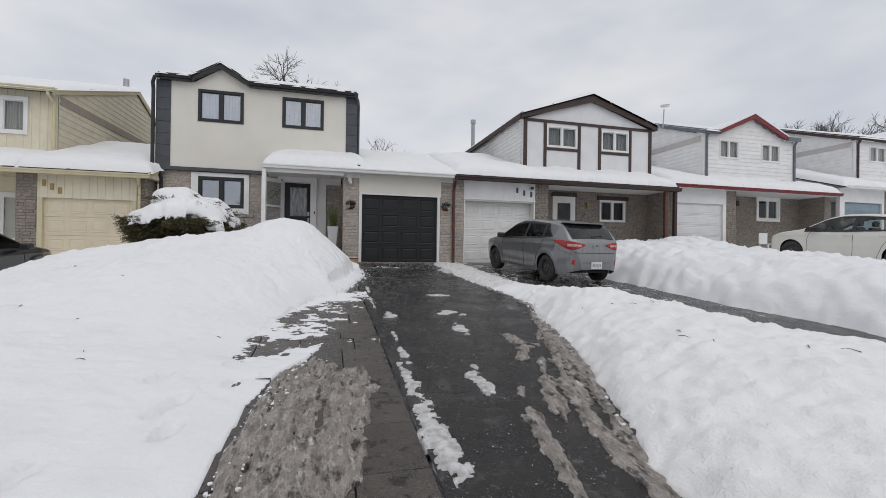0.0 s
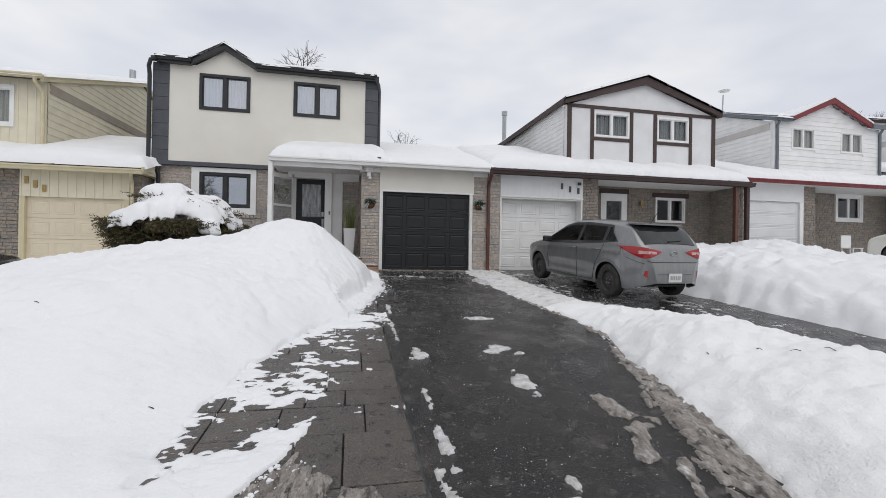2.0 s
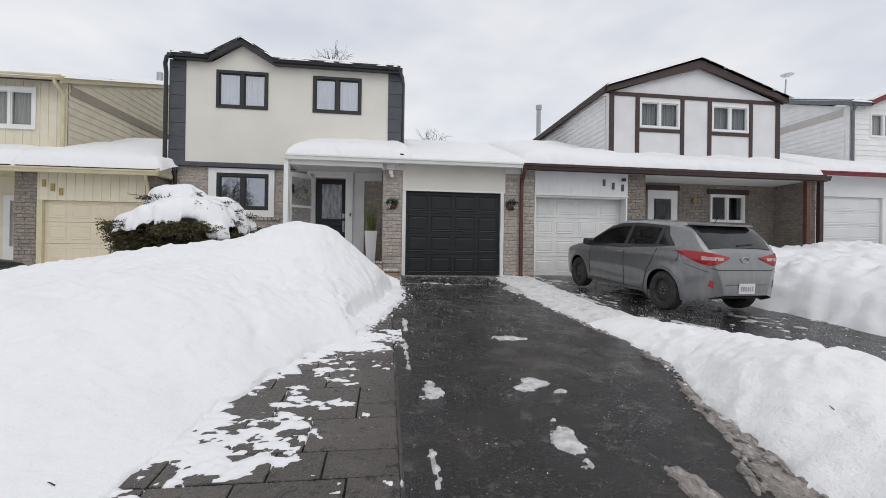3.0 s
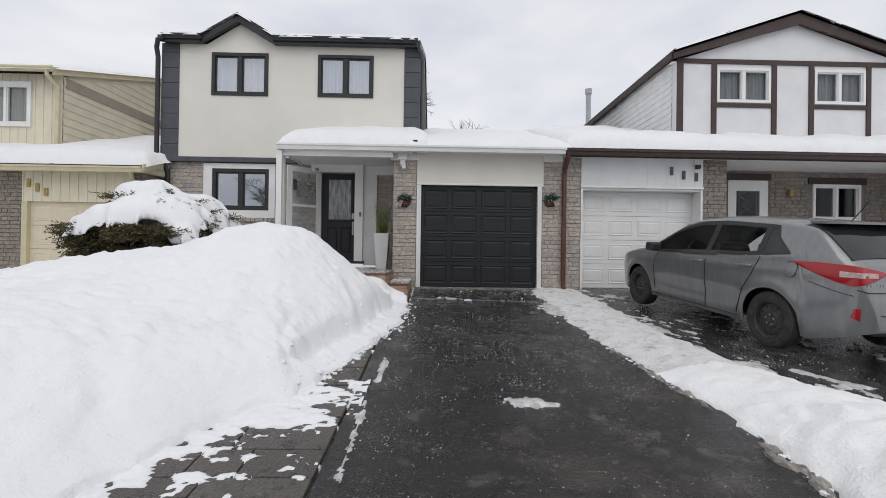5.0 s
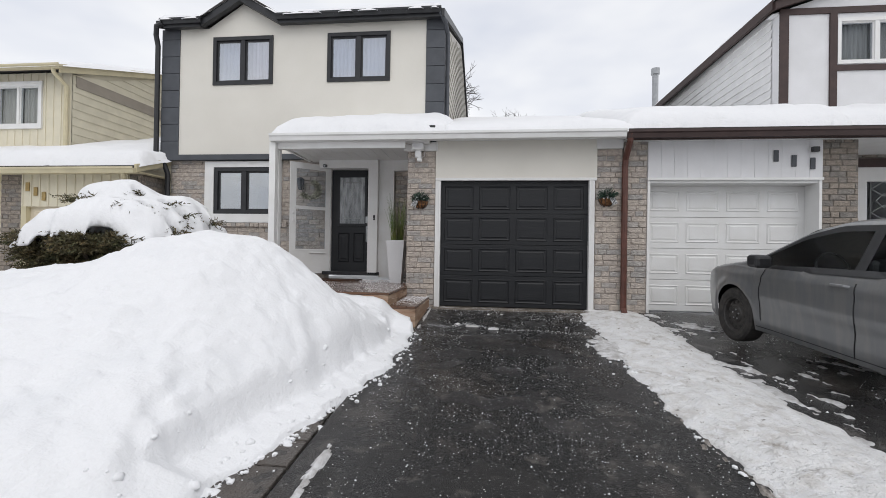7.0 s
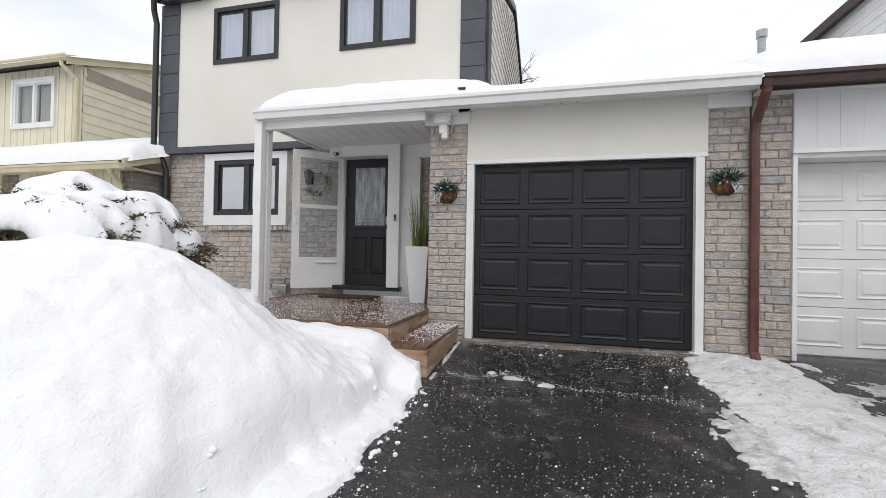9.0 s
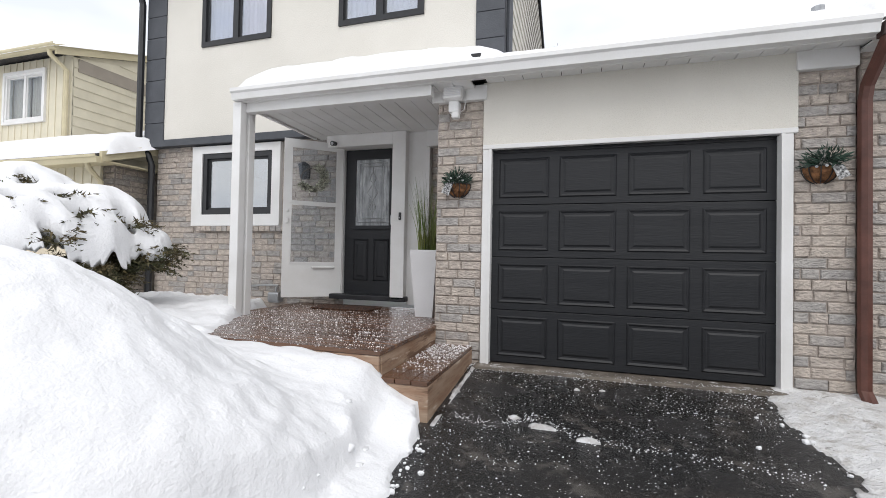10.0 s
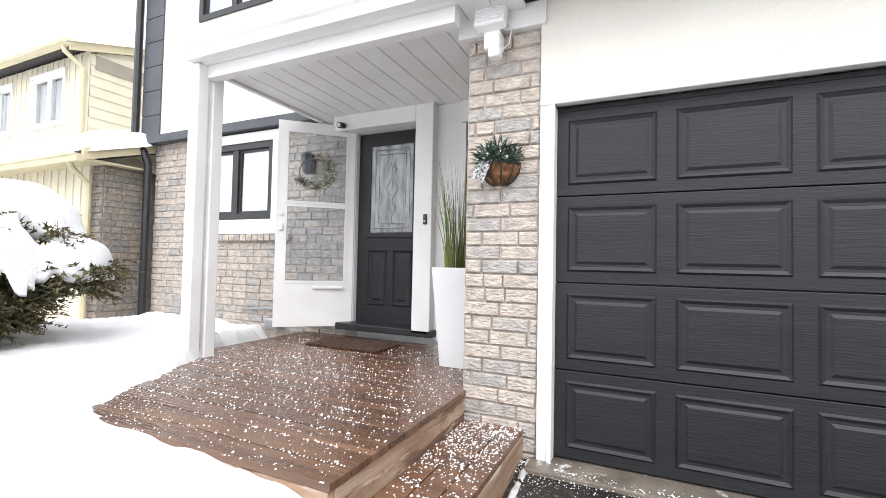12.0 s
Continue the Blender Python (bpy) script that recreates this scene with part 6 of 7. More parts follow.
def car(name, label, paint, m4, scale=(1, 1, 1), plate=True):
    c = thing(name, label, "car")
    c.matrix_world = m4 @ Matrix.Diagonal((*scale, 1))
    dark = M_BLACK
    xs = sorted({*np.linspace(-2.17, 2.15, 110).round(3), -2.165, -2.16, -2.14, -2.12, -2.10, -2.07, -2.03, *[xw + 0.37 * math.cos(a) for xw in (1.30, -1.33) for a in np.linspace(0, math.pi, 15)], -2.15, -2.13, -2.09, -2.05})
    bm = bmesh.new()
    rows = []
    for x in xs:
        zt, zb = c_top(x), c_bot(x)
        zb = min(zb, zt - 0.02)
        zc = zt - min(0.07, 0.25 * max(zt - zb, 0.02))
        ring = []
        for s in np.linspace(0, 1, 34):
            z = zb + (zc - zb) * s
            ring.append((x, c_w(x, z), z))
        wc = c_w(x, zc)
        for k in range(1, 7):
            a = k / 6 * math.pi / 2
            ring.append((x, wc * max(math.cos(a), 0) ** 0.6, zc + (zt - zc) * math.sin(a)))
        full = ring + [(p[0], -p[1], p[2]) for p in ring[-2::-1]]
        rows.append([bm.verts.new(p) for p in full])
    for q, p in zip(rows, rows[1:]):
        for i in range(len(q) - 1):
            ce = (q[i].co + q[i + 1].co + p[i].co + p[i + 1].co) / 4
            if -1.12 < ce.x < 0.86 and dlo_low(ce.x) + 0.016 < ce.z < dlo_up(ce.x) - 0.014 and abs(ce.y) > 0.5:
                continue
            bm.faces.new((q[i], q[i + 1], p[i + 1], p[i]))
    bm.faces.new(rows[0])
    bm.faces.new(rows[-1][::-1])
    bmesh.ops.recalc_face_normals(bm, faces=bm.faces)
    body = part("body", bm, paint, c, smooth=True)
    part("underbody", nb(-1.80, 1.90, -0.66, 0.66, 0.25, 0.70), dark, c)
    panes = [(-1.44, -1.16), (-1.08, -0.33), (-0.23, 0.86)]
    for s in (-1, 1):
        cols = sorted({-1.52, 0.97, *[v for p in panes for v in p], *np.linspace(-1.08, -0.33, 8), *np.linspace(-0.23, 0.86, 12), *np.linspace(-1.44, -1.16, 5)})

        def pt(x, f, off):
            lo, up = dlo_low(x), max(dlo_up(x), dlo_low(x) + 0.004)
            z = lo + (up - lo) * f
            return (x, s * (c_w(x, z) + off), z)

        fs = [-0.03, 0.10, 0.35, 0.65, 0.90, 1.03]
        bs = bmesh.new()
        pbm = [bmesh.new() for _ in panes]
        for a, b in zip(cols, cols[1:]):
            for f0, f1 in zip(fs, fs[1:]):
                k = next((i for i, p in enumerate(panes) if p[0] <= (a + b) / 2 <= p[1]), None)
                inner = k is not None and 0.08 < (f0 + f1) / 2 < 0.92
                t = pbm[k] if inner else bs
                t.faces.new([t.verts.new(pt(*q, 0.004 if inner else 0.008)) for q in ((a, f0), (b, f0), (b, f1), (a, f1))])
        part("window_surround", bs, dark, body)
        for t in pbm:
            bmesh.ops.remove_doubles(t, verts=t.verts, dist=0.0005)
            w = part("side_window", t, M_CARGLASS2 if t is pbm[0] else M_CARGLASS, body)
            w.visible_shadow = False
        for xh in (-0.16, -0.98):
            z = 0.865 + (0.02 if xh < -0.5 else 0)
            bmh = bmesh.new()
            tube(bmh, [(xh - 0.10, s * (c_w(xh, z) + 0.004), z), (xh - 0.07, s * (c_w(xh, z) + 0.03), z + 0.004), (xh + 0.07, s * (c_w(xh, z) + 0.03), z), (xh + 0.10, s * (c_w(xh, z) + 0.004), z - 0.004)], 0.014, 8)
            part("door_handle", bmh, paint, body)
        for line in ([(-0.30, 0.90), (-0.31, 0.6), (-0.30, 0.26)], [(-1.16, 1.0), (-1.12, 0.86), (-0.98, 0.62), (-0.86, 0.30)], [(0.80, 0.90), (0.86, 0.7), (0.84, 0.34)], [(-1.0, 0.27), (0.9, 0.27)], [(-2.08, 0.70), (-1.75, 0.80)]):
            bml = bmesh.new()
            fine_l = [(p[0] + (q[0] - p[0]) * f, p[1] + (q[1] - p[1]) * f) for p, q in zip(line, line[1:]) for f in np.linspace(0, 1, 9)[:-1]] + [line[-1]]
            tube(bml, [(x, s * (c_w(x, z) + 0.002), z) for x, z in fine_l], 0.005, 4)
            part("panel_gap", bml, dark, body)
        mm = part("door_mirror", nb(0.62, 0.80, 0.92 * 1, 1.10, 0.93, 1.06, bev=0.035), dark, body)
        mm.scale = (1, s, 1)
        # tail lamp, wrapping from the flank to the back
        bmt = bmesh.new()
        vv = []
        for f in np.linspace(0, 1, 22):
            lo = float(np.interp(f, [0, 0.25, 0.5, 0.62, 0.8, 1], [0.985, 0.90, 0.815, 0.79, 0.83, 0.905]))
            hi = float(np.interp(f, [0, 0.3, 0.6, 1], [0.99, 1.00, 0.99, 0.925]))
            vv.append([bmt.verts.new(c_skin(f, z, s, o)) for z, o in ((lo, 0.004), (lo * 0.75 + hi * 0.25, 0.014), (lo * 0.3 + hi * 0.7, 0.014), (hi, 0.004))])
        for q, p in zip(vv, vv[1:]):
            for i in range(3):
                bmt.faces.new((q[i], q[i + 1], p[i + 1], p[i]))
        lamp = part("tail_lamp", bmt, M_TAIL, body, "red tail lamp", smooth=True)
        bmt = bmesh.new()
        vv = [[bmt.verts.new(c_skin(f, z, s, 0.020)) for z in (0.875, 0.93 - 0.03 * (f - 0.5))] for f in np.linspace(0.5, 0.86, 9)]
        for q, p in zip(vv, vv[1:]):
            bmt.faces.new((q[0], q[1], p[1], p[0]))
        part("lamp_lens", bmt, M_CLEAR, lamp)
        bmt = bmesh.new()
        vv = [[bmt.verts.new((c_rear(y, z) - 0.008, s * y, z)) for z in (0.46 + 0.02 * i, 0.58)] for i, y in enumerate(np.linspace(0.58, 0.70, 4))]
        for q, p in zip(vv, vv[1:]):
            bmt.faces.new((q[0], q[1], p[1], p[0]))
        part("bumper_reflector", bmt, M_TAIL, body)
        for xw in (1.30, -1.33):
            wh = part("wheel", tyre_bm(), M_TYRE, c, "dirty winter tyre")
            wh.location = (xw, s * 0.755, 0.315)
            wh.rotation_euler = (0, 0, 0 if s > 0 else math.pi)
            rm = part("rim", rim_bm(), M_RIM, wh, "black steel rim")
            for k in range(5):
                bmn = bmesh.new()
                a = math.tau * k / 5 + 0.3
                tube(bmn, [(0.055 * math.cos(a), 0.060, 0.055 * math.sin(a)), (0.055 * math.cos(a), 0.078, 0.055 * math.sin(a))], 0.011, 6)
                part("wheel_nut", bmn, M_METAL, rm)
            for k in range(12):
                bmn = bmesh.new()
                a = math.tau * k / 12
                tube(bmn, [(0.145 * math.cos(a), 0.054, 0.145 * math.sin(a)), (0.145 * math.cos(a), 0.058, 0.145 * math.sin(a))], 0.016, 8)
                part("vent_hole", bmn, M_TYRE, rm)
    # fuel flap on the left flank
    bmf = bmesh.new()
    tube(bmf, [(-1.56 + 0.085 * math.cos(a), c_w(-1.56, 0.9 + 0.085 * math.sin(a)) + 0.001, 0.90 + 0.085 * math.sin(a)) for a in np.linspace(0, math.tau, 25)], 0.004, 4)
    part("fuel_flap", bmf, dark, body)
    # glass at the back and front
    for nm, x0, x1, yw in (("rear_window", -2.0, -1.64, 0.60), ("windscreen", 0.42, 1.04, 0.62)):
        bmw = bmesh.new()
        g = []
        for x in np.linspace(x0, x1, 8):
            r = []
            for y in np.linspace(-yw, yw, 13):
                f = (x - x0) / (x1 - x0)
                y2 = y * (1 + 0.06 * f) if x0 < 0 else y
                x2 = x + 0.16 * f * abs(y / yw) ** 4 if x0 < 0 else x
                r.append(bmw.verts.new((x2 - (0.007 if x0 < 0 else -0.007), y2, c_topz(x2, y2) + 0.007)))
            g.append(r)
        for q, p in zip(g, g[1:]):
            for i in range(12):
                bmw.faces.new((q[i], q[i + 1], p[i + 1], p[i]))
        part(nm, bmw, M_CARGLASS2, body, smooth=True)
    sp = part("roof_spoiler", prism(bmesh.new(), [(-1.50, -0.58), (-1.50, 0.58), (-1.68, 0.57), (-1.78, 0.46), (-1.81, 0.0), (-1.78, -0.46), (-1.68, -0.57)], "z", 1.385, 1.41), None, body)
    sp.data.materials.append(paint)
    # hatch details
    bmq = bmesh.new()
    tube(bmq, [(c_rear(y, 0.735 if abs(y) < 0.55 else 0.76) - 0.004, y, 0.735 if abs(y) < 0.55 else 0.76) for y in np.linspace(-0.62, 0.62, 15)], 0.007, 4)
    part("hatch_gap", bmq, dark, body)
    bmq = bmesh.new()
    tube(bmq, [(c_rear(y, 0.52) - 0.003, y, 0.52) for y in np.linspace(-0.40, 0.40, 9)], 0.006, 4)
    part("bumper_crease", bmq, dark, body)
    bx("bumper_lip", (-2.08, -1.9, -0.38, 0.38, 0.30, 0.335), dark, body, bev=0.02)
    bmq = bmesh.new()
    tube(bmq, [(c_rear(0.05, 1.10) - 0.03, 0.05, 1.10), (c_rear(-0.2, 1.12) - 0.025, -0.28, 1.125)], 0.012, 6)
    part("rear_wiper", bmq, dark, body)
    bmq = bmesh.new()
    tube(bmq, [(c_rear(0.0, 0.88) - 0.012, 0.075 * math.cos(a), 0.885 + 0.042 * math.sin(a)) for a in np.linspace(0, math.tau, 19)], 0.007, 5)
    part("badge", bmq, M_METAL, body, "plain oval metal badge")
    for k in range(7):
        y = 0.52 - k * 0.035
        bx("badge_bar", (c_rear(y, 0.80) - 0.006, c_rear(y, 0.80) + 0.002, y - 0.012, y + 0.012, 0.79, 0.815), M_METAL, body)
    if plate:
        xr = c_rear(0, 0.46)
        pl = bx("number_plate", (xr - 0.016, xr - 0.004, -0.155, 0.155, 0.385, 0.54), M_TRIM, body)
        for k in range(6):
            y = -0.105 + k * 0.042
            bx("bar", (xr - 0.019, xr - 0.015, y - 0.013, y + 0.013, 0.425, 0.495), M_METAL, pl)
    bmq = bmesh.new()
    tube(bmq, [(-1.45, 0, 1.41), (-1.62, 0, 1.62)], 0.006, 5)
    part("aerial", bmq, dark, body)
    for sx in (0.15, -0.85):
        for sy in (-0.36, 0.36):
            st = part("seat", nb(sx - 0.28, sx + 0.25, sy - 0.25, sy + 0.25, 0.50, 0.72, bev=0.05), dark, c)
            bx("backrest", (sx - 0.36, sx - 0.24, sy - 0.24, sy + 0.24, 0.60, 1.10, ), dark, st, bev=0.05)
            bx("headrest", (sx - 0.36, sx - 0.27, sy - 0.12, sy + 0.12, 1.12, 1.28), dark, st, bev=0.04)
    sw = bmesh.new()
    tube(sw, [(0.52 + 0.06 * math.sin(a), 0.36 + 0.18 * math.cos(a), 0.93 + 0.17 * math.sin(a)) for a in np.linspace(0, math.tau, 17)], 0.014, 6)
    part("steering_wheel", sw, dark, c)
    return c


def lathe(bm, prof, seg=28):
    """Turns a profile of (radius, y) about the y axis."""
    rows = [[bm.verts.new((r * math.cos(math.tau * k / seg), y, r * math.sin(math.tau * k / seg))) for k in range(seg)] for r, y in prof]
    for a, b in zip(rows, rows[1:]):
        for k in range(seg):
            bm.faces.new((a[k], a[(k + 1) % seg], b[(k + 1) % seg], b[k]))
    return bm


def tyre_bm():
    return lathe(bmesh.new(), [(0.20, -0.10), (0.29, -0.105), (0.312, -0.085), (0.316, -0.03), (0.316, 0.03), (0.312, 0.085), (0.29, 0.105), (0.25, 0.108), (0.205, 0.098), (0.198, 0.07)])


def rim_bm():
    return lathe(bmesh.new(), [(0.205, 0.085), (0.20, 0.095), (0.185, 0.085), (0.175, 0.045), (0.15, 0.052), (0.10, 0.056), (0.085, 0.068), (0.035, 0.07), (0.03, 0.085), (0.001, 0.088)])


M_CARGLASS = glass_mat("car_glass", 0.03, clear=(0.80, 0.83, 0.82), power=7.0)
M_CARGLASS2 = mat("dark_car_glass", (0.012, 0.014, 0.015), rough=0.06, var=0.1, scale=4, bump=0, spec=0.45, tint=(0.03, 0.033, 0.033))
M_TAIL = mat("red_lens", (0.36, 0.008, 0.012), rough=0.12, var=0.04, scale=20, bump=0, spec=0.5, coat=0.2)
M_CLEAR = mat("clear_lens", (0.62, 0.42, 0.40), rough=0.15, var=0.15, scale=30, bump=0, spec=0.8)
M_TYRE = mat("tyre_rubber", (0.028, 0.027, 0.026), rough=0.85, var=0.3, scale=14, bump=0.4, fine=60, tint=(0.055, 0.05, 0.046))
M_RIM = mat("steel_rim", (0.030, 0.029, 0.029), rough=0.55, var=0.3, scale=14, bump=0.2, tint=(0.06, 0.055, 0.05))
M_PAINT = mat("grey_car_paint", (0.19, 0.196, 0.205), rough=0.33, metal=0.45, var=0.06, scale=2.2, bump=0.0, tint=(0.235, 0.235, 0.23), coat=0.8, stretch=(7, 7, 0.7), cov=0.42)
M_PAINT_W = mat("cream_car_paint", (0.70, 0.69, 0.64), rough=0.3, var=0.03, scale=2, bump=0, coat=0.5)
M_PAINT_B = mat("black_car_paint", (0.012, 0.012, 0.014), rough=0.25, var=0.2, scale=3, bump=0, coat=0.6)
car("hatchback_car", "dirty grey hatchback parked on the wet driveway", M_PAINT, pose(4.99, -2.68, float(gz(5, -2.68)) + 0.012, 0, 0, 97.2) @ pose(0, 0, 0, 0, -4.5, 0), (0.985, 1.02, 1.06))
car("parked_car", "cream white car parked beyond the snow bank", M_PAINT_W, pose(15.5, -3.75, float(gz(15, -3.75)), 0, 0, 93) @ pose(0, 0, 0, 0, -4.5, 0), (1.1, 1.05, 1.13))
car("parked_car", "black car parked by the cream house", M_PAINT_B, pose(-8.05, -3.6, float(gz(-8, -3.6)), 0, 0, 90) @ pose(0, 0, 0, 0, -5, 0), (1.05, 1.02, 1.0))

# ---- the snow-laden juniper ----
BU = thing("juniper_bush", "wide green juniper bush bowed under thick snow", "bush", at=(-4.50, -1.40, 0.06))
M_JUN = mat("juniper_green", (0.046, 0.052, 0.021), rough=0.75, var=0.3, scale=6, bump=0, rand=0.6, island=True, tint=(0.10, 0.072, 0.030))
M_BARK = mat("bark", (0.075, 0.055, 0.042), rough=0.95, var=0.3, scale=18, bump=0.6)
gb = random.Random(12)
for k in range(9):
    a = math.tau * k / 9 + gb.uniform(-0.2, 0.2)
    bm = bmesh.new()
    ex, ey, ez = 1.1 * math.cos(a), 0.95 * math.sin(a), gb.uniform(0.75, 1.1)
    tube(bm, [(0.05 * math.cos(a), 0.05 * math.sin(a), -0.15), (ex * 0.35, ey * 0.35, 0.35), (ex * 0.7, ey * 0.7, 0.75), (ex, ey, ez)], [0.06, 0.045, 0.028, 0.01], 6)
    part("branch", bm, M_BARK, BU)


def sprays(seed, count, cen, rad, zlo, zhi, droop=0.4):
    """Feathery juniper sprays round the rim of a flattened dome."""
    g = random.Random(seed)
    co, fc = [], []
    for _ in range(count):
        a, rr, f = g.uniform(0, math.tau), math.sqrt(g.uniform(0.25, 1.0)), g.random()
        rr *= (0.55 + 0.5 * f) * (0.86 + 0.2 * math.sin(a * 5 + seed) * math.sin(a * 3 + 1))
        o = Vector((cen[0] + rad[0] * rr * math.cos(a), cen[1] + rad[1] * rr * math.sin(a), cen[2] + zlo + (zhi - zlo) * f))
        d = Vector((math.cos(a), math.sin(a), g.uniform(-droop, 0.35))).normalized()
        ln = g.uniform(0.10, 0.28)
        for k in range(13):
            s = k / 12
            p = o + d * ln * s + Vector((0, 0, -0.10 * s * s * ln))
            q = (d * 0.6 + Vector((g.gauss(0, 0.6), g.gauss(0, 0.6), g.gauss(0, 0.5)))).normalized() * g.uniform(0.035, 0.085) * (1.1 - 0.5 * s)
            w = q.cross(Vector((g.gauss(0, 1), g.gauss(0, 1), g.gauss(0, 1)))).normalized() * g.uniform(0.006, 0.013)
            b = len(co)
            co += [tuple(p - w), tuple(p + w), tuple(p + q)]
            fc.append((b, b + 1, b + 2))
    me = bpy.data.meshes.new("foliage")
    me.from_pydata(co, [], fc)
    return me


for sd, cnt, cen, rad, zl, zh in ((1, 1300, (-0.1, -0.10, 0.82), (1.04, 0.95), -0.36, 0.10), (2, 1100, (-0.72, -0.30, 0.90), (0.62, 0.62), -0.42, 0.16), (3, 700, (0.72, 0.1, 0.82), (0.48, 0.6), -0.25, 0.06), (4, 330, (-0.42, 0.10, 1.50), (0.44, 0.46), -0.10, 0.10), (5, 300, (0.75, -0.60, 0.72), (0.30, 0.28), -0.14, 0.02), (6, 900, (0, 0, 0.60), (0.68, 0.65), -0.35, 0.1), (7, 240, (0.88, 0.68, 1.0), (0.36, 0.32), -0.2, 0.06), (8, 420, (0.25, -0.85, 0.98), (0.45, 0.18), -0.14, 0.06)):
    tagged(part("foliage", sprays(sd, cnt, cen, rad, zl, zh), M_JUN, BU), kind="stuff")


PADS = ((0.08, -0.02, 1.16, 1.06, 0.93, 0.42), (-0.25, 0.20, 1.66, 0.56, 0.50, 0.20), (0.70, 0.12, 0.95, 0.52, 0.58, 0.24), (-0.85, -0.30, 0.97, 0.42, 0.40, 0.17), (0.76, -0.62, 0.90, 0.30, 0.28, 0.17), (0.85, 0.68, 1.07, 0.40, 0.34, 0.19), (-0.45, -0.42, 1.03, 0.66, 0.54, 0.27), (0.35, 0.45, 1.42, 0.62, 0.52, 0.24))
HOLLOWS = ((0.58, -0.88, 0.26, 0.07), (-1.08, 0.05, 0.12, 0.16), (0.66, -0.36, 0.06, 0.05), (0.62, 0.06, 0.05, 0.07), (1.02, -0.28, 0.07, 0.05), (0.20, 0.0, 0.05, 0.05), (0.86, 0.02, 0.08, 0.07), (0.52, 0.40, 0.06, 0.08), (0.38, -0.46, 0.08, 0.06), (0.10, 0.62, 0.06, 0.08), (0.98, 0.42, 0.07, 0.07))


def cap_height(x, y):
    """Height of the snow pillows run together, and how far inside their outline a place lies."""
    hs, inside = np.zeros(x.shape), np.full(x.shape, -1.0)
    for k, (cx, cy, cz, rx, ry, rz) in enumerate(PADS):
        wob = 0.30 * (fbm(x * 1.9, y * 1.9, 3, 140 + k) - 0.5) + 0.20 * (fbm(x * 6, y * 6, 3, 150 + k) - 0.5)
        r = np.sqrt(((x - cx) / rx) ** 2 + ((y - cy) / ry) ** 2) + wob
        h = cz + rz * (1.15 * np.sqrt(np.clip(1 - r * r, 0, 1)) - 0.30 * np.minimum(r, 1.3) ** 2)
        hs = hs + np.where(r < 1.0, np.exp(14 * h), 0)
        inside = np.maximum(inside, 1 - r)
    for hx, hy, ax, ay in HOLLOWS:
        q = np.sqrt(((x - hx) / ax) ** 2 + ((y - hy) / ay) ** 2) + 0.8 * (fbm(x * 7, y * 7, 3, 160) - 0.5)
        inside = np.minimum(inside, (q - 1) * 0.5)
    return np.log(np.maximum(hs, 1e-3)) / 14 + 0.13 * (fbm(x * 3.2, y * 3.2, 3, 161) - 0.5), inside


def snow_cap():
    gx, gy = np.meshgrid(np.arange(-1.5, 1.85, 0.026), np.arange(-1.2, 1.25, 0.026), indexing="ij")
    hz, ins = cap_height(gx, gy)
    th = 0.28 * np.clip(ins * 4, 0, 1) ** 0.8 * (0.75 + 0.5 * fbm(gx * 3, gy * 3, 2, 162))
    top = hz - 0.16 * (1 - np.clip(ins * 5, 0, 1)) ** 2
    n0, n1 = gx.shape
    co = np.concatenate([np.stack([gx, gy, top], -1).reshape(-1, 3), np.stack([gx, gy, top - th - 0.004], -1).reshape(-1, 3)])
    ok = ins > 0
    q = ok[:-1, :-1] & ok[1:, :-1] & ok[:-1, 1:] & ok[1:, 1:]
    idx, n = np.arange(n0 * n1).reshape(n0, n1), n0 * n1
    fc = []
    for i, j in zip(*np.nonzero(q)):
        a, b, c, d = int(idx[i, j]), int(idx[i + 1, j]), int(idx[i + 1, j + 1]), int(idx[i, j + 1])
        fc += [(a, b, c, d), (a + n, d + n, c + n, b + n)]
        if j == 0 or not q[i, j - 1]:
            fc.append((b, a, a + n, b + n))
        if j == n1 - 2 or not q[i, j + 1]:
            fc.append((d, c, c + n, d + n))
        if i == 0 or not q[i - 1, j]:
            fc.append((a, d, d + n, a + n))
        if i == n0 - 2 or not q[i + 1, j]:
            fc.append((c, b, b + n, c + n))
    used = sorted({v for f in fc for v in f})
    renum = {v: k for k, v in enumerate(used)}
    me = bpy.data.meshes.new("snow_cap")
    me.from_pydata([tuple(co[v]) for v in used], [], [tuple(renum[v] for v in f) for f in fc])
    bm = bmesh.new()
    bm.from_mesh(me)
    for _ in range(4):
        bmesh.ops.smooth_vert(bm, verts=bm.verts, factor=0.5, use_axis_x=True, use_axis_y=True, use_axis_z=True)
    bm.to_mesh(me)
    bm.free()
    return me


part("snow_cap", snow_cap(), M_SNOW, BU, "thick rounded snow cap", smooth=True)
for k, (hx, hy, ax, ay) in enumerate(HOLLOWS):
    hh = float(cap_height(np.array([hx + 0.02]), np.array([hy + ay * 1.6]))[0][0])
    tagged(part("foliage", sprays(30 + k, 24 if ax < 0.1 else 70, (hx, hy + 0.04, hh - (0.09 if ax < 0.1 else 0.2)), (ax * 1.5, ay * 1.5), -0.12, 0.02), M_JUN, BU), kind="stuff")

# ---- bare trees behind the houses ----
M_TWIG = mat("bare_twig", (0.115, 0.10, 0.092), rough=0.95, var=0.2, scale=10, bump=0)


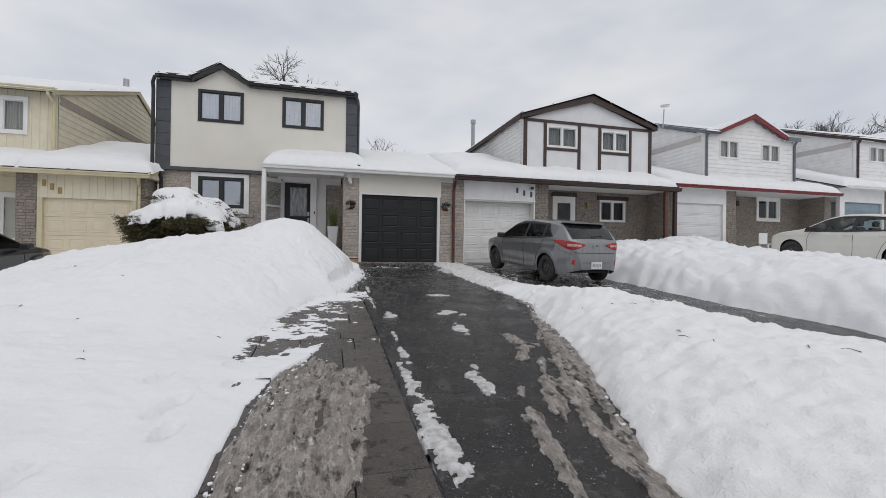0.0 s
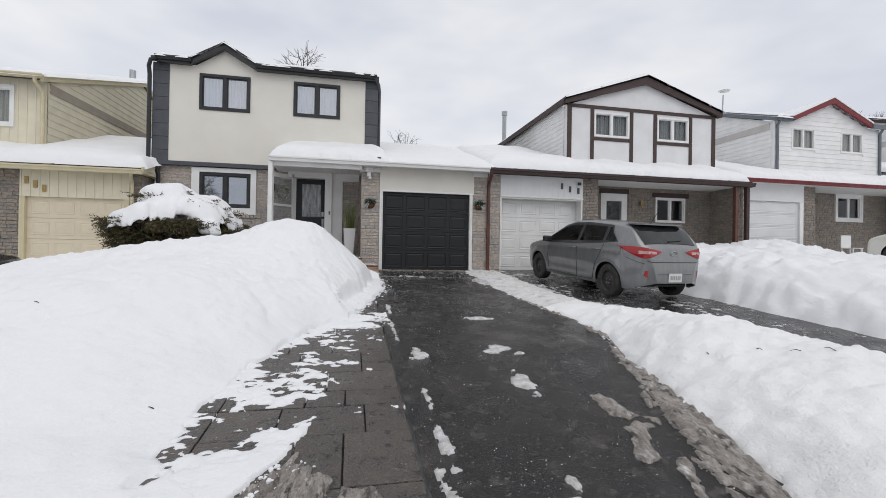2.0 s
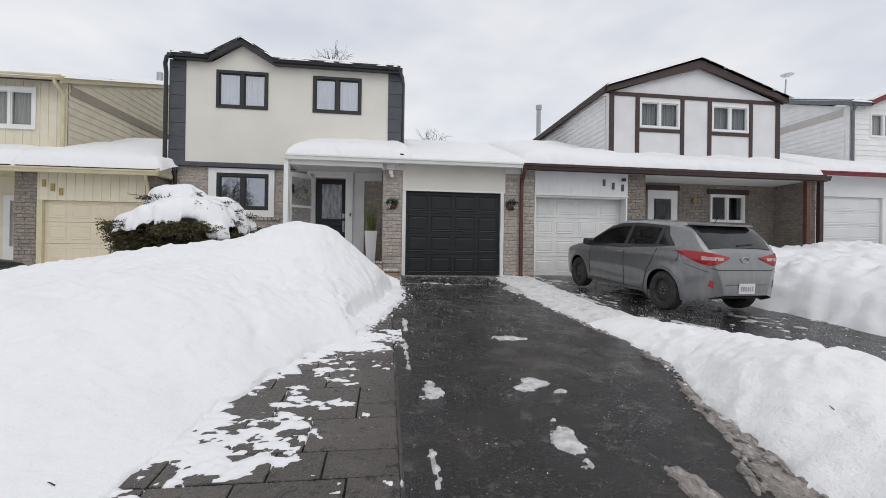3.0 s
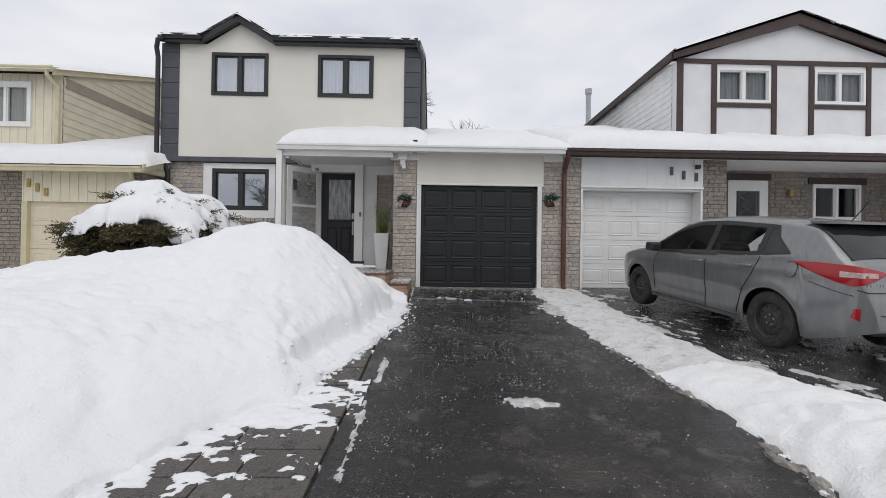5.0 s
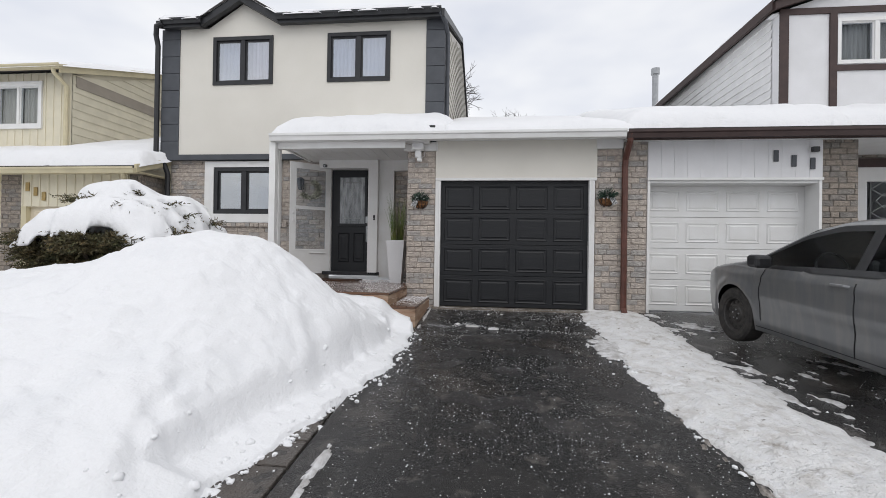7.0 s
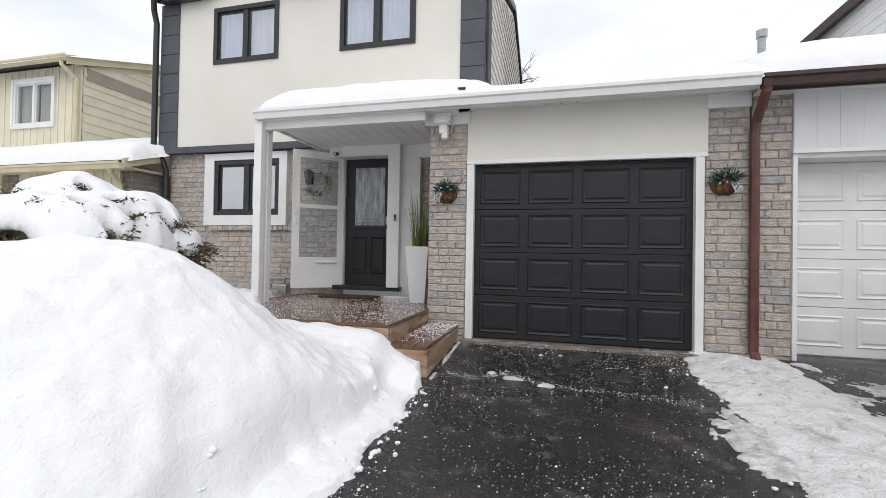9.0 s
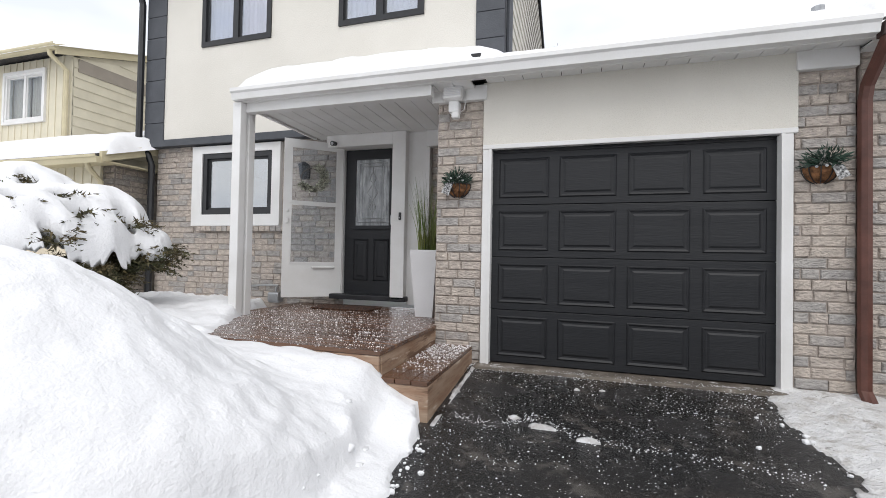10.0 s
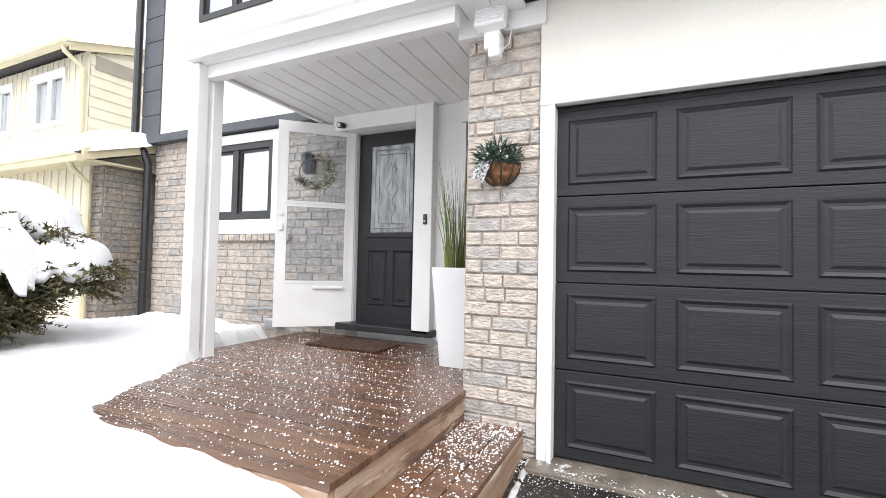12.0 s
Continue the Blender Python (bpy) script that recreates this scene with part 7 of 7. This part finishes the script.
def tree(x, y, z0, height, seed, spread=0.55):
    t = thing("bare_tree", "leafless winter tree behind the roofs", "tree", group="bare trees", at=(x, y, z0))
    g = random.Random(seed)
    tr = bmesh.new()
    tube(tr, [(0, 0, 0), (0.05, 0, height * 0.25), (0, 0.05, height * 0.45)], [height * 0.022, height * 0.018, height * 0.014], 8)
    part("trunk", tr, M_BARK, t)
    bm = bmesh.new()

    def grow(p, d, ln, r, depth):
        q = p + d * ln
        mid = p + d * ln * 0.5 + Vector((g.gauss(0, 0.05), g.gauss(0, 0.05), 0.03)) * ln
        tube(bm, [p, mid, q], [r, r * 0.8, r * 0.6], 3 if depth < 4 else 5)
        if depth == 0:
            return
        for _ in range(3 if depth > 1 else 4):
            nd = (d + Vector((g.gauss(0, spread), g.gauss(0, spread), g.gauss(0.12, spread * 0.6)))).normalized()
            grow(p.lerp(q, g.uniform(0.45, 1.0)), nd, ln * g.uniform(0.55, 0.8), r * 0.6, depth - 1)

    for _ in range(6):
        d = Vector((g.gauss(0, 0.6), g.gauss(0, 0.6), 1)).normalized()
        grow(Vector((0, 0, height * g.uniform(0.3, 0.45))), d, height * 0.22, height * 0.010, 5)
    part("crown", bm, M_TWIG, t, "bare twiggy crown")
    return t


tree(-4.4, 24, 0, 18.2, 5, 0.75)
tree(0.5, 11, 0, 7.6, 6)
tree(56, 26, 0, 19.0, 7)
tree(62, 25, 0, 20.0, 8)
tree(69, 27, 0, 20.0, 9)

# ---- the far side of the street, which only the panes mirror ----
def opposite_house(x0, wid, hgt, wall):
    h = thing("house", "plain snow-roofed house across the street", "house", group="houses across the street", at=(x0, -47, -1.2))
    bx("wall", (-wid / 2, wid / 2, -4, 4, 0, hgt), wall, h)
    part("roof", prism(bmesh.new(), [(-4.5, hgt - 0.1), (4.5, hgt - 0.1), (0, hgt + 2.0)], "x", -wid / 2 - 0.3, wid / 2 + 0.3), M_SHINGLE, h)
    part("roof_snow", prism(bmesh.new(), [(-4.4, hgt + 0.05), (-4.4, hgt - 0.05), (0, hgt + 1.95), (4.4, hgt - 0.05), (4.4, hgt + 0.05), (0, hgt + 2.15)], "x", -wid / 2 - 0.25, wid / 2 + 0.25), M_SNOW, h)
    bx("garage_door", (-wid / 2 + 0.6, -wid / 2 + 3.2, 4.0, 4.04, 0, 2.2), M_BLUEDOOR, h)
    for xw in (-wid / 4, wid / 4):
        bx("window", (xw - 0.7, xw + 0.7, 4.0, 4.05, hgt - 1.9, hgt - 0.8), M_BLACK, h)


for x0, wid, hgt, wall in ((-24, 8.5, 4.8, M_BROWN), (-13, 8.0, 5.0, M_CREAM_L), (-2.5, 8.0, 4.8, M_MORTAR_D), (8, 8.5, 5.0, M_SIDING_A), (19, 8.0, 4.8, M_BROWN), (31, 8.5, 5.0, M_CREAM_L)):
    opposite_house(x0, wid, hgt, wall)
for k, (x, y, hh) in enumerate(((-19, -40, 12), (-7.5, -39, 11), (2.6, -38, 12), (14, -40, 11))):
    tree(x, y, -1.0, hh, 15 + k)

# ---- slush, patches of snow and ice, pellets ----
PATCH = [(1.15, -5.6, 0.22, 0.09), (0.96, -7.16, 0.15, 0.15), (1.15, -7.32, 0.06, 0.05), (0.87, -8.22, 0.09, 0.24), (0.01, -7.22, 0.09, 0.16), (0.47, -10.19, 0.09, 0.27), (0.55, -9.72, 0.06, 0.08), (-0.17, -11.04, 0.11, 0.75), (-0.19, -9.89, 0.06, 0.35), (-0.09, -9.19, 0.05, 0.25), (-0.08, -8.44, 0.035, 0.2), (-0.16, -6.14, 0.03, 0.5), (-0.12, -4.84, 0.04, 0.35), (0.25, -0.09, 0.25, 0.03), (2.2, -0.1, 0.3, 0.03), (-0.05, -0.6, 0.022, 0.75), (0.68, -1.22, 0.1, 0.035), (0.98, -1.33, 0.13, 0.02), (0.48, -1.12, 0.05, 0.03), (1.12, -0.42, 0.035, 0.025), (0.92, -0.46, 0.035, 0.02), (0.07, -12.34, 0.1, 0.5), (2.35, -2.0, 0.2, 0.5)]


def patches(x, y):
    n1 = fbm(x * 9, y * 8, 5, 101) - 0.5 + 0.35 * (fbm(x * 30, y * 30, 2, 103) - 0.5)
    best = np.full(x.shape, -1.0)
    for cx, cy, rx, ry in PATCH:
        best = np.maximum(best, 1 - np.sqrt(((x - cx) / rx) ** 2 + ((y - cy) / ry) ** 2))
    t = best * 0.9 + 1.6 * n1 - 0.03
    return gz(x, y) + np.where(t > 0.05, 0.004 + 0.022 * np.clip(t, 0, 0.8) + 0.006 * n1, -0.03)


tagged(sheet("snow_patches", np.arange(-0.7, 2.9, 0.02), np.arange(-13.2, -0.02, 0.02), patches, M_ICE, keep=lambda x, y, z: z > gz(x, y)), "broken patches of icy snow on the driveway", "snow patch", kind="stuff")


def remnants(x, y):
    n = fbm(x * 7 + 2 * y, y * 5, 5, 105) + 0.5 * (fbm(x * 1.3, y * 1.3, 3, 106) - 0.5) + 0.16 * smooth01(0.9, 0.0, x - strip_edge(y))
    t = n - 0.75
    return gz(x, y) + np.where(t > 0, 0.003 + 0.05 * np.clip(t, 0, 0.3), -0.03)


tagged(sheet("snow_patches", np.arange(3.3, 6.6, 0.025), np.arange(-8.5, -0.1, 0.025), remnants, M_ICE, keep=lambda x, y, z: z > gz(x, y) - 0.002), "thin ragged snow left on the wet driveway", "snow patch", kind="stuff")


def ridge(x, y, ys, xs, wide):
    """A thin windrow of slush left between two tyre tracks."""
    c = np.interp(y, ys, xs) + 0.05 * (fbm(x * 0.3, y * 3.0, 3, 121) - 0.5)
    w = wide * (0.35 + 1.3 * fbm(x * 2, y * 2.4, 3, 122))
    return 1 - np.abs(x - c) / w


def slush(x, y):
    fine = fbm(x * 15, y * 13, 4, 119) - 0.5
    # the broad fan over the slabs
    u = x - fan_edge(y)
    reach = np.interp(y, [-14.4, -11.2, -10.3, -9.7, -9.4], [-0.85, -0.75, -0.56, -0.52, -0.82])
    left = smooth01(-0.02, 0.08, u + 0.10 * (fbm(x * 6, y * 6, 3, 110) - 0.5)) * smooth01(0.14, -0.10, x - reach + 0.35 * (fbm(x * 4, y * 3, 4, 118) - 0.5)) * smooth01(-8.95, -9.75, y + 0.9 * (fbm(x * 5, y * 1.2, 3, 120) - 0.5))
    s1 = 0.6 * fbm(u * 16, (y + u) * 0.9, 4, 111) + 0.4 * fbm(u * 5, (y + u) * 0.7, 3, 112)
    t = left * (1.02 + 2.4 * (s1 - 0.5) + 0.9 * fine) - 0.62
    # ridges between the wheel tracks on the asphalt
    for ys, xs, wide in (((-13, -11.31, -10.99, -10.46, -9.6, -8.44), (0.2, 0.55, 0.61, 0.74, 1.13, 1.73), 0.068), ((-13, -11.35, -11.07, -10.44, -9.73, -8.46), (0.4, 0.74, 0.83, 1.02, 1.31, 1.91), 0.080), ((-13, -11.5, -11.19, -10.75, -10.0), (0.7, 0.98, 1.01, 1.14, 1.40), 0.095)):
        gone = 2 - smooth01(-8.2, -8.8, y) - smooth01(0.0, 0.12, fbm(x * 0.5, y * 1.6, 2, int(1000 * wide)) - 0.36)
        t = np.maximum(t, 0.42 * np.clip(ridge(x, y, ys, xs, wide), -1, 1) + 0.5 * fine - 0.6 * gone)
    # grey slush along the foot of the ridge, in rags
    v = right_edge(y) - x
    band = smooth01(-0.1, 0.02, v) * smooth01(np.interp(y, [-10.5, -9.6, -8.4, -7.5], [0.62, 0.72, 0.58, 0.24]), 0.02, v + 0.3 * (fbm(x * 2, y * 2, 3, 113) - 0.5)) * smooth01(-0.8, -4.5, y)
    w2 = v + 0.10 * (fbm(x * 0.6, y * 0.6, 2, 114) - 0.5)
    s2 = 0.55 * fbm(w2 * 13, y * 1.1, 4, 115) + 0.45 * fbm(w2 * 5, y * 1.2, 3, 116)
    t = np.maximum(t, band * (0.80 + 2.6 * (s2 - 0.5) + 1.0 * fine) - np.interp(y, [-9.5, -8.0, -6.0, -3.0], [0.60, 0.62, 0.69, 0.67]))
    rough_ = fbm(x * 22, y * 22, 2, 117) - 0.5
    return gz(x, y) + np.where(t > 0, 0.003 + 0.085 * np.clip(t, 0, 0.8) + 0.032 * rough_ * np.clip(t * 8, 0, 1), -0.03)


tagged(sheet("slush", np.arange(-1.85, 2.9, 0.016), np.arange(-14.4, -0.8, 0.02), slush, M_SLUSH, keep=lambda x, y, z: z > gz(x, y) - 0.004), "dirty brown slush churned by tyres", "slush", kind="stuff")


def pellets(name, label, count, place, seed, r0, r1):
    g = random.Random(seed)
    co, fc = [], []
    for _ in range(count):
        x, y, z = place(g)
        r = g.uniform(r0, r1) * (1.6 if g.random() < 0.06 else 1)
        b = len(co)
        j = lambda: g.uniform(0.75, 1.25) * r
        co += [(x + j(), y, z), (x, y + j(), z), (x - j(), y, z), (x, y - j(), z), (x + 0.3 * r, y, z + j())]
        fc += [(b, b + 1, b + 4), (b + 1, b + 2, b + 4), (b + 2, b + 3, b + 4), (b + 3, b, b + 4)]
    me = bpy.data.meshes.new(name)
    me.from_pydata(co, [], fc)
    tagged(part(name, me, M_PELLET), label, "ice pellets", kind="stuff")


def on_deck(g):
    while True:
        x, y = g.uniform(-2.85, -0.5), g.uniform(-1.34, 1.0)
        if g.random() < 0.25 + 0.75 * float(fbm(np.array(x * 2.2), np.array(y * 2.2), 2, 130)) - 0.25 * (y > 0.3):
            if g.random() < 0.42:
                y = -1.36 + round((y + 1.36) / 0.1405) * 0.1405 + g.gauss(0, 0.004)
            return x, y, 0.351


pellets("salt_pellets", "white de-icing pellets scattered on the deck", 3000, on_deck, 1, 0.0028, 0.0068)
pellets("salt_pellets", "white de-icing pellets on the wooden step", 900, lambda g: (g.uniform(-0.47, -0.1), -1.3 + 1.3 * math.sqrt(g.random()), 0.169), 2, 0.003, 0.0075)


def on_drive(g):
    while True:
        x, y = g.uniform(-0.1, 2.7), -0.05 - 5.5 * g.random() ** 2.6
        if g.random() < 0.1 + 0.9 * float(fbm(np.array(x * 1.8), np.array(y * 1.8), 3, 131)) ** 3 * 2:
            return x, y, float(gz(x, y)) + 0.003


pellets("salt_pellets", "white ice crumbs scattered over the asphalt", 6200, on_drive, 3, 0.0014, 0.0052)


def crumb_line(g):
    pts = ((0.02, -1.18), (0.35, -1.28), (0.62, -1.08), (0.95, -1.30), (1.45, -1.36), (2.2, -1.42)) if g.random() < 0.55 else ((0.1, -0.12), (0.8, -0.14), (1.6, -0.13), (2.55, -0.12))
    k = g.randrange(len(pts) - 1)
    f = g.random()
    x, y = pts[k][0] * (1 - f) + pts[k + 1][0] * f, pts[k][1] * (1 - f) + pts[k + 1][1] * f + g.gauss(0, 0.035)
    return x, y, float(gz(x, y)) + 0.003 + (0.02 if y > -0.16 else 0)


pellets("ice_crumbs", "fine ice crumbs lying in lines before the garage", 900, crumb_line, 8, 0.0015, 0.006)


def along_drive(g):
    while True:
        x, y = g.uniform(-0.2, 2.7), g.uniform(-12.0, -3.0)
        if g.random() < float(fbm(np.array(x * 2.5), np.array(y * 1.5), 3, 133)) ** 3 * 2:
            return x, y, float(gz(x, y)) + 0.003


pellets("ice_crumbs", "fine ice crumbs along the driveway", 1700, along_drive, 4, 0.0014, 0.0045)


def by_car(g):
    while True:
        x, y = g.uniform(3.3, 6.6), g.uniform(-8.0, -0.2)
        if g.random() < float(fbm(np.array(x * 2.0), np.array(y * 2.0), 3, 137)) ** 3 * 2.5 and x > float(strip_edge(y)) - 0.1:
            return x, y, float(gz(x, y)) + 0.003


pellets("ice_crumbs", "fine ice crumbs on the wet driveway by the hatchback", 1300, by_car, 9, 0.002, 0.008)


def crumbs(name, label, count, seed, place, r0, r1):
    """Broken lumps of snow at the foot of a bank."""
    g = random.Random(seed)
    bm = bmesh.new()
    for _ in range(count):
        x, y, z = place(g)
        r = r0 + (r1 - r0) * g.random() ** 2.5
        v = bmesh.ops.create_icosphere(bm, subdivisions=1, radius=r)["verts"]
        s = Vector((g.uniform(0.7, 1.3), g.uniform(0.7, 1.3), g.uniform(0.5, 0.9)))
        for q in v:
            q.co = Vector((q.co.x * s.x * g.uniform(0.8, 1.2), q.co.y * s.y * g.uniform(0.8, 1.2), q.co.z * s.z)) + Vector((x, y, z))
    tagged(part(name, bm, M_SNOW, smooth=False), label, "snow", kind="stuff")


def left_foot(g):
    y = g.uniform(-6.2, -1.6)
    x = float(left_edge(y)) + abs(g.gauss(0, 0.02 + 0.12 * g.random() ** 3))
    return x, y, float(gz(x, y)) + 0.005


def right_foot(g):
    y = g.uniform(-12.5, -0.4)
    x = float(right_edge(y)) - abs(g.gauss(0, 0.02 + 0.12 * g.random() ** 3))
    return x, y, float(gz(x, y)) + 0.005


def fan_foot(g):
    y = g.uniform(-11.6, -9.3)
    x = float(fan_edge(y)) + 0.03 + abs(g.gauss(0, 0.12))
    return x, y, float(gz(x, y)) + 0.02


crumbs("snow_crumbs", "white snow crumbs on the edge of the slush", 300, 23, fan_foot, 0.004, 0.022)
crumbs("snow_crumbs", "small broken snow lumps along the bank", 260, 21, left_foot, 0.004, 0.026)
crumbs("snow_crumbs", "small broken snow lumps along the ridge", 260, 22, right_foot, 0.004, 0.026)


def clods(count, seed):
    """Half-buried clods of snow on the shovelled face."""
    g = random.Random(seed)
    bm = bmesh.new()
    for _ in range(count):
        y = g.uniform(-5.6, -1.75)
        x = float(left_edge(y)) - g.uniform(0.0, 0.55) ** 1.5
        r = 0.008 + 0.026 * g.random() ** 3
        z = float(left_snow(np.array([x]), np.array([y]))[0]) - 0.45 * r
        for q in bmesh.ops.create_icosphere(bm, subdivisions=2, radius=r)["verts"]:
            k = 1 + 0.5 * noise.noise(q.co * (1.3 / r) + Vector((x * 9, y * 9, 0)))
            q.co = Vector((q.co.x * k * 1.1, q.co.y * k * 1.2, q.co.z * k * 0.8)) + Vector((x, y, z))
    tagged(part("snow_clods", bm, M_SNOW, smooth=True), "clods of snow stuck on the shovelled bank face", "snow", kind="stuff")


clods(90, 31)


def twig(x, y, dz, ln, a, f):
    t = thing("twig", "thin dark twig lying on the snow", "twig", group="twigs on the snow")
    z = float(f(np.array([x]), np.array([y]))[0]) + dz
    bm = bmesh.new()
    tube(bm, [(x, y, z), (x + ln * 0.5 * math.cos(a), y + ln * 0.5 * math.sin(a), z + 0.012), (x + ln * math.cos(a), y + ln * math.sin(a), z)], [0.004, 0.003, 0.002], 5)
    part("stem", bm, M_BARK, t)


for k in range(10):
    g = random.Random(200 + k)
    twig(g.uniform(2.4, 4.0), g.uniform(-11.5, -8.0), 0.004, g.uniform(0.05, 0.14), g.uniform(0, 6), right_snow)
for k in range(8):
    g = random.Random(300 + k)
    twig(g.uniform(-4.5, -2.0), g.uniform(-11.0, -6.5), 0.004, g.uniform(0.03, 0.1), g.uniform(0, 6), left_snow)

DB2 = thing("buried_branch", "dark bent branch sticking out of the snow", "branch")
zb_ = float(left_snow(np.array([-3.15]), np.array([-11.65]))[0])
bm = bmesh.new()
tube(bm, [(-3.35, -11.70, zb_ - 0.02), (-3.25, -11.68, zb_ + 0.03), (-3.12, -11.62, zb_ + 0.045), (-3.02, -11.50, zb_ + 0.07)], [0.022, 0.02, 0.016, 0.008], 7)
part("stem", bm, M_BARK, DB2)


# ---- brickwork, piece by piece ----
bricks(pier_l, "x", -0.50, -0.015, -0.06, 2.64, 0.01, seed=2)
bricks(pier_r, "x", 2.62, 3.05, -0.06, 2.66, 0.01, seed=3)
bricks(pb1, "x", 3.075, 3.44, -0.06, 2.82, 0.01, seed=4)
bricks(bwall, "x", -5.95, -2.48, 0.3, 2.80, YB + 0.01, holes=[(wl_g[0] - 0.21, wl_g[1] + 0.16, 1.40, wl_g[3] + 0.13)], seed=5)
bricks(bsid, "x", -1.02, -0.55, 0.4, 2.56, YB + 0.01, seed=6)
# joined, so this side takes the darker brick mix than the pier's front
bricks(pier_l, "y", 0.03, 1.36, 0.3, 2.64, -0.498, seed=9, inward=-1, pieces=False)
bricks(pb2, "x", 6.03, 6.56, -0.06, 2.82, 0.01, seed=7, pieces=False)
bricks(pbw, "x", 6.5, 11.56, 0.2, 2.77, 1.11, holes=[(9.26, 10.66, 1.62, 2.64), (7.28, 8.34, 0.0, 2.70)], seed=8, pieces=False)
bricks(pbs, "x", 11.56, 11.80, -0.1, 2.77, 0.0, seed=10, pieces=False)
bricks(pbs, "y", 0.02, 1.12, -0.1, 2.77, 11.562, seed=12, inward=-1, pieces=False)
# stone slabs beside the drive
pav = tagged(sheet("paver_bed", np.arange(-2.3, -0.25, 0.2), np.arange(-14.6, -1.3, 0.2), lambda x, y: gz(x, y) - 0.02, M_JOINT), "bedding of the stone slab border", "paving", kind="structure")
prng = random.Random(5)
pm = {}
y = -14.5
row = 0
while y < -2.0:
    dpt = (0.46, 0.31, 0.46, 0.62)[row % 4]
    x = -0.30
    c = prng.randrange(3)
    while x > -2.25:
        w = (0.46, 0.31, 0.62)[c % 3]
        c += 1
        key = (w, dpt)
        if key not in pm:
            me = mesh_of(nb(-w + 0.005, -0.005, 0.005, dpt - 0.005, -0.03, 0.0, bev=0.006), "paver")
            me.materials.append(M_PAVER)
            pm[key] = me
        if y < -3.6 or x > -0.7:
            ob = new("paver", pm[key])
            ob.parent = pav
            ob.matrix_local = pose(x, y, float(gz(0, y)) + prng.uniform(0.0, 0.004), math.degrees(math.atan(0.078)), 0, 0)
        x -= w
    y += dpt
    row += 1
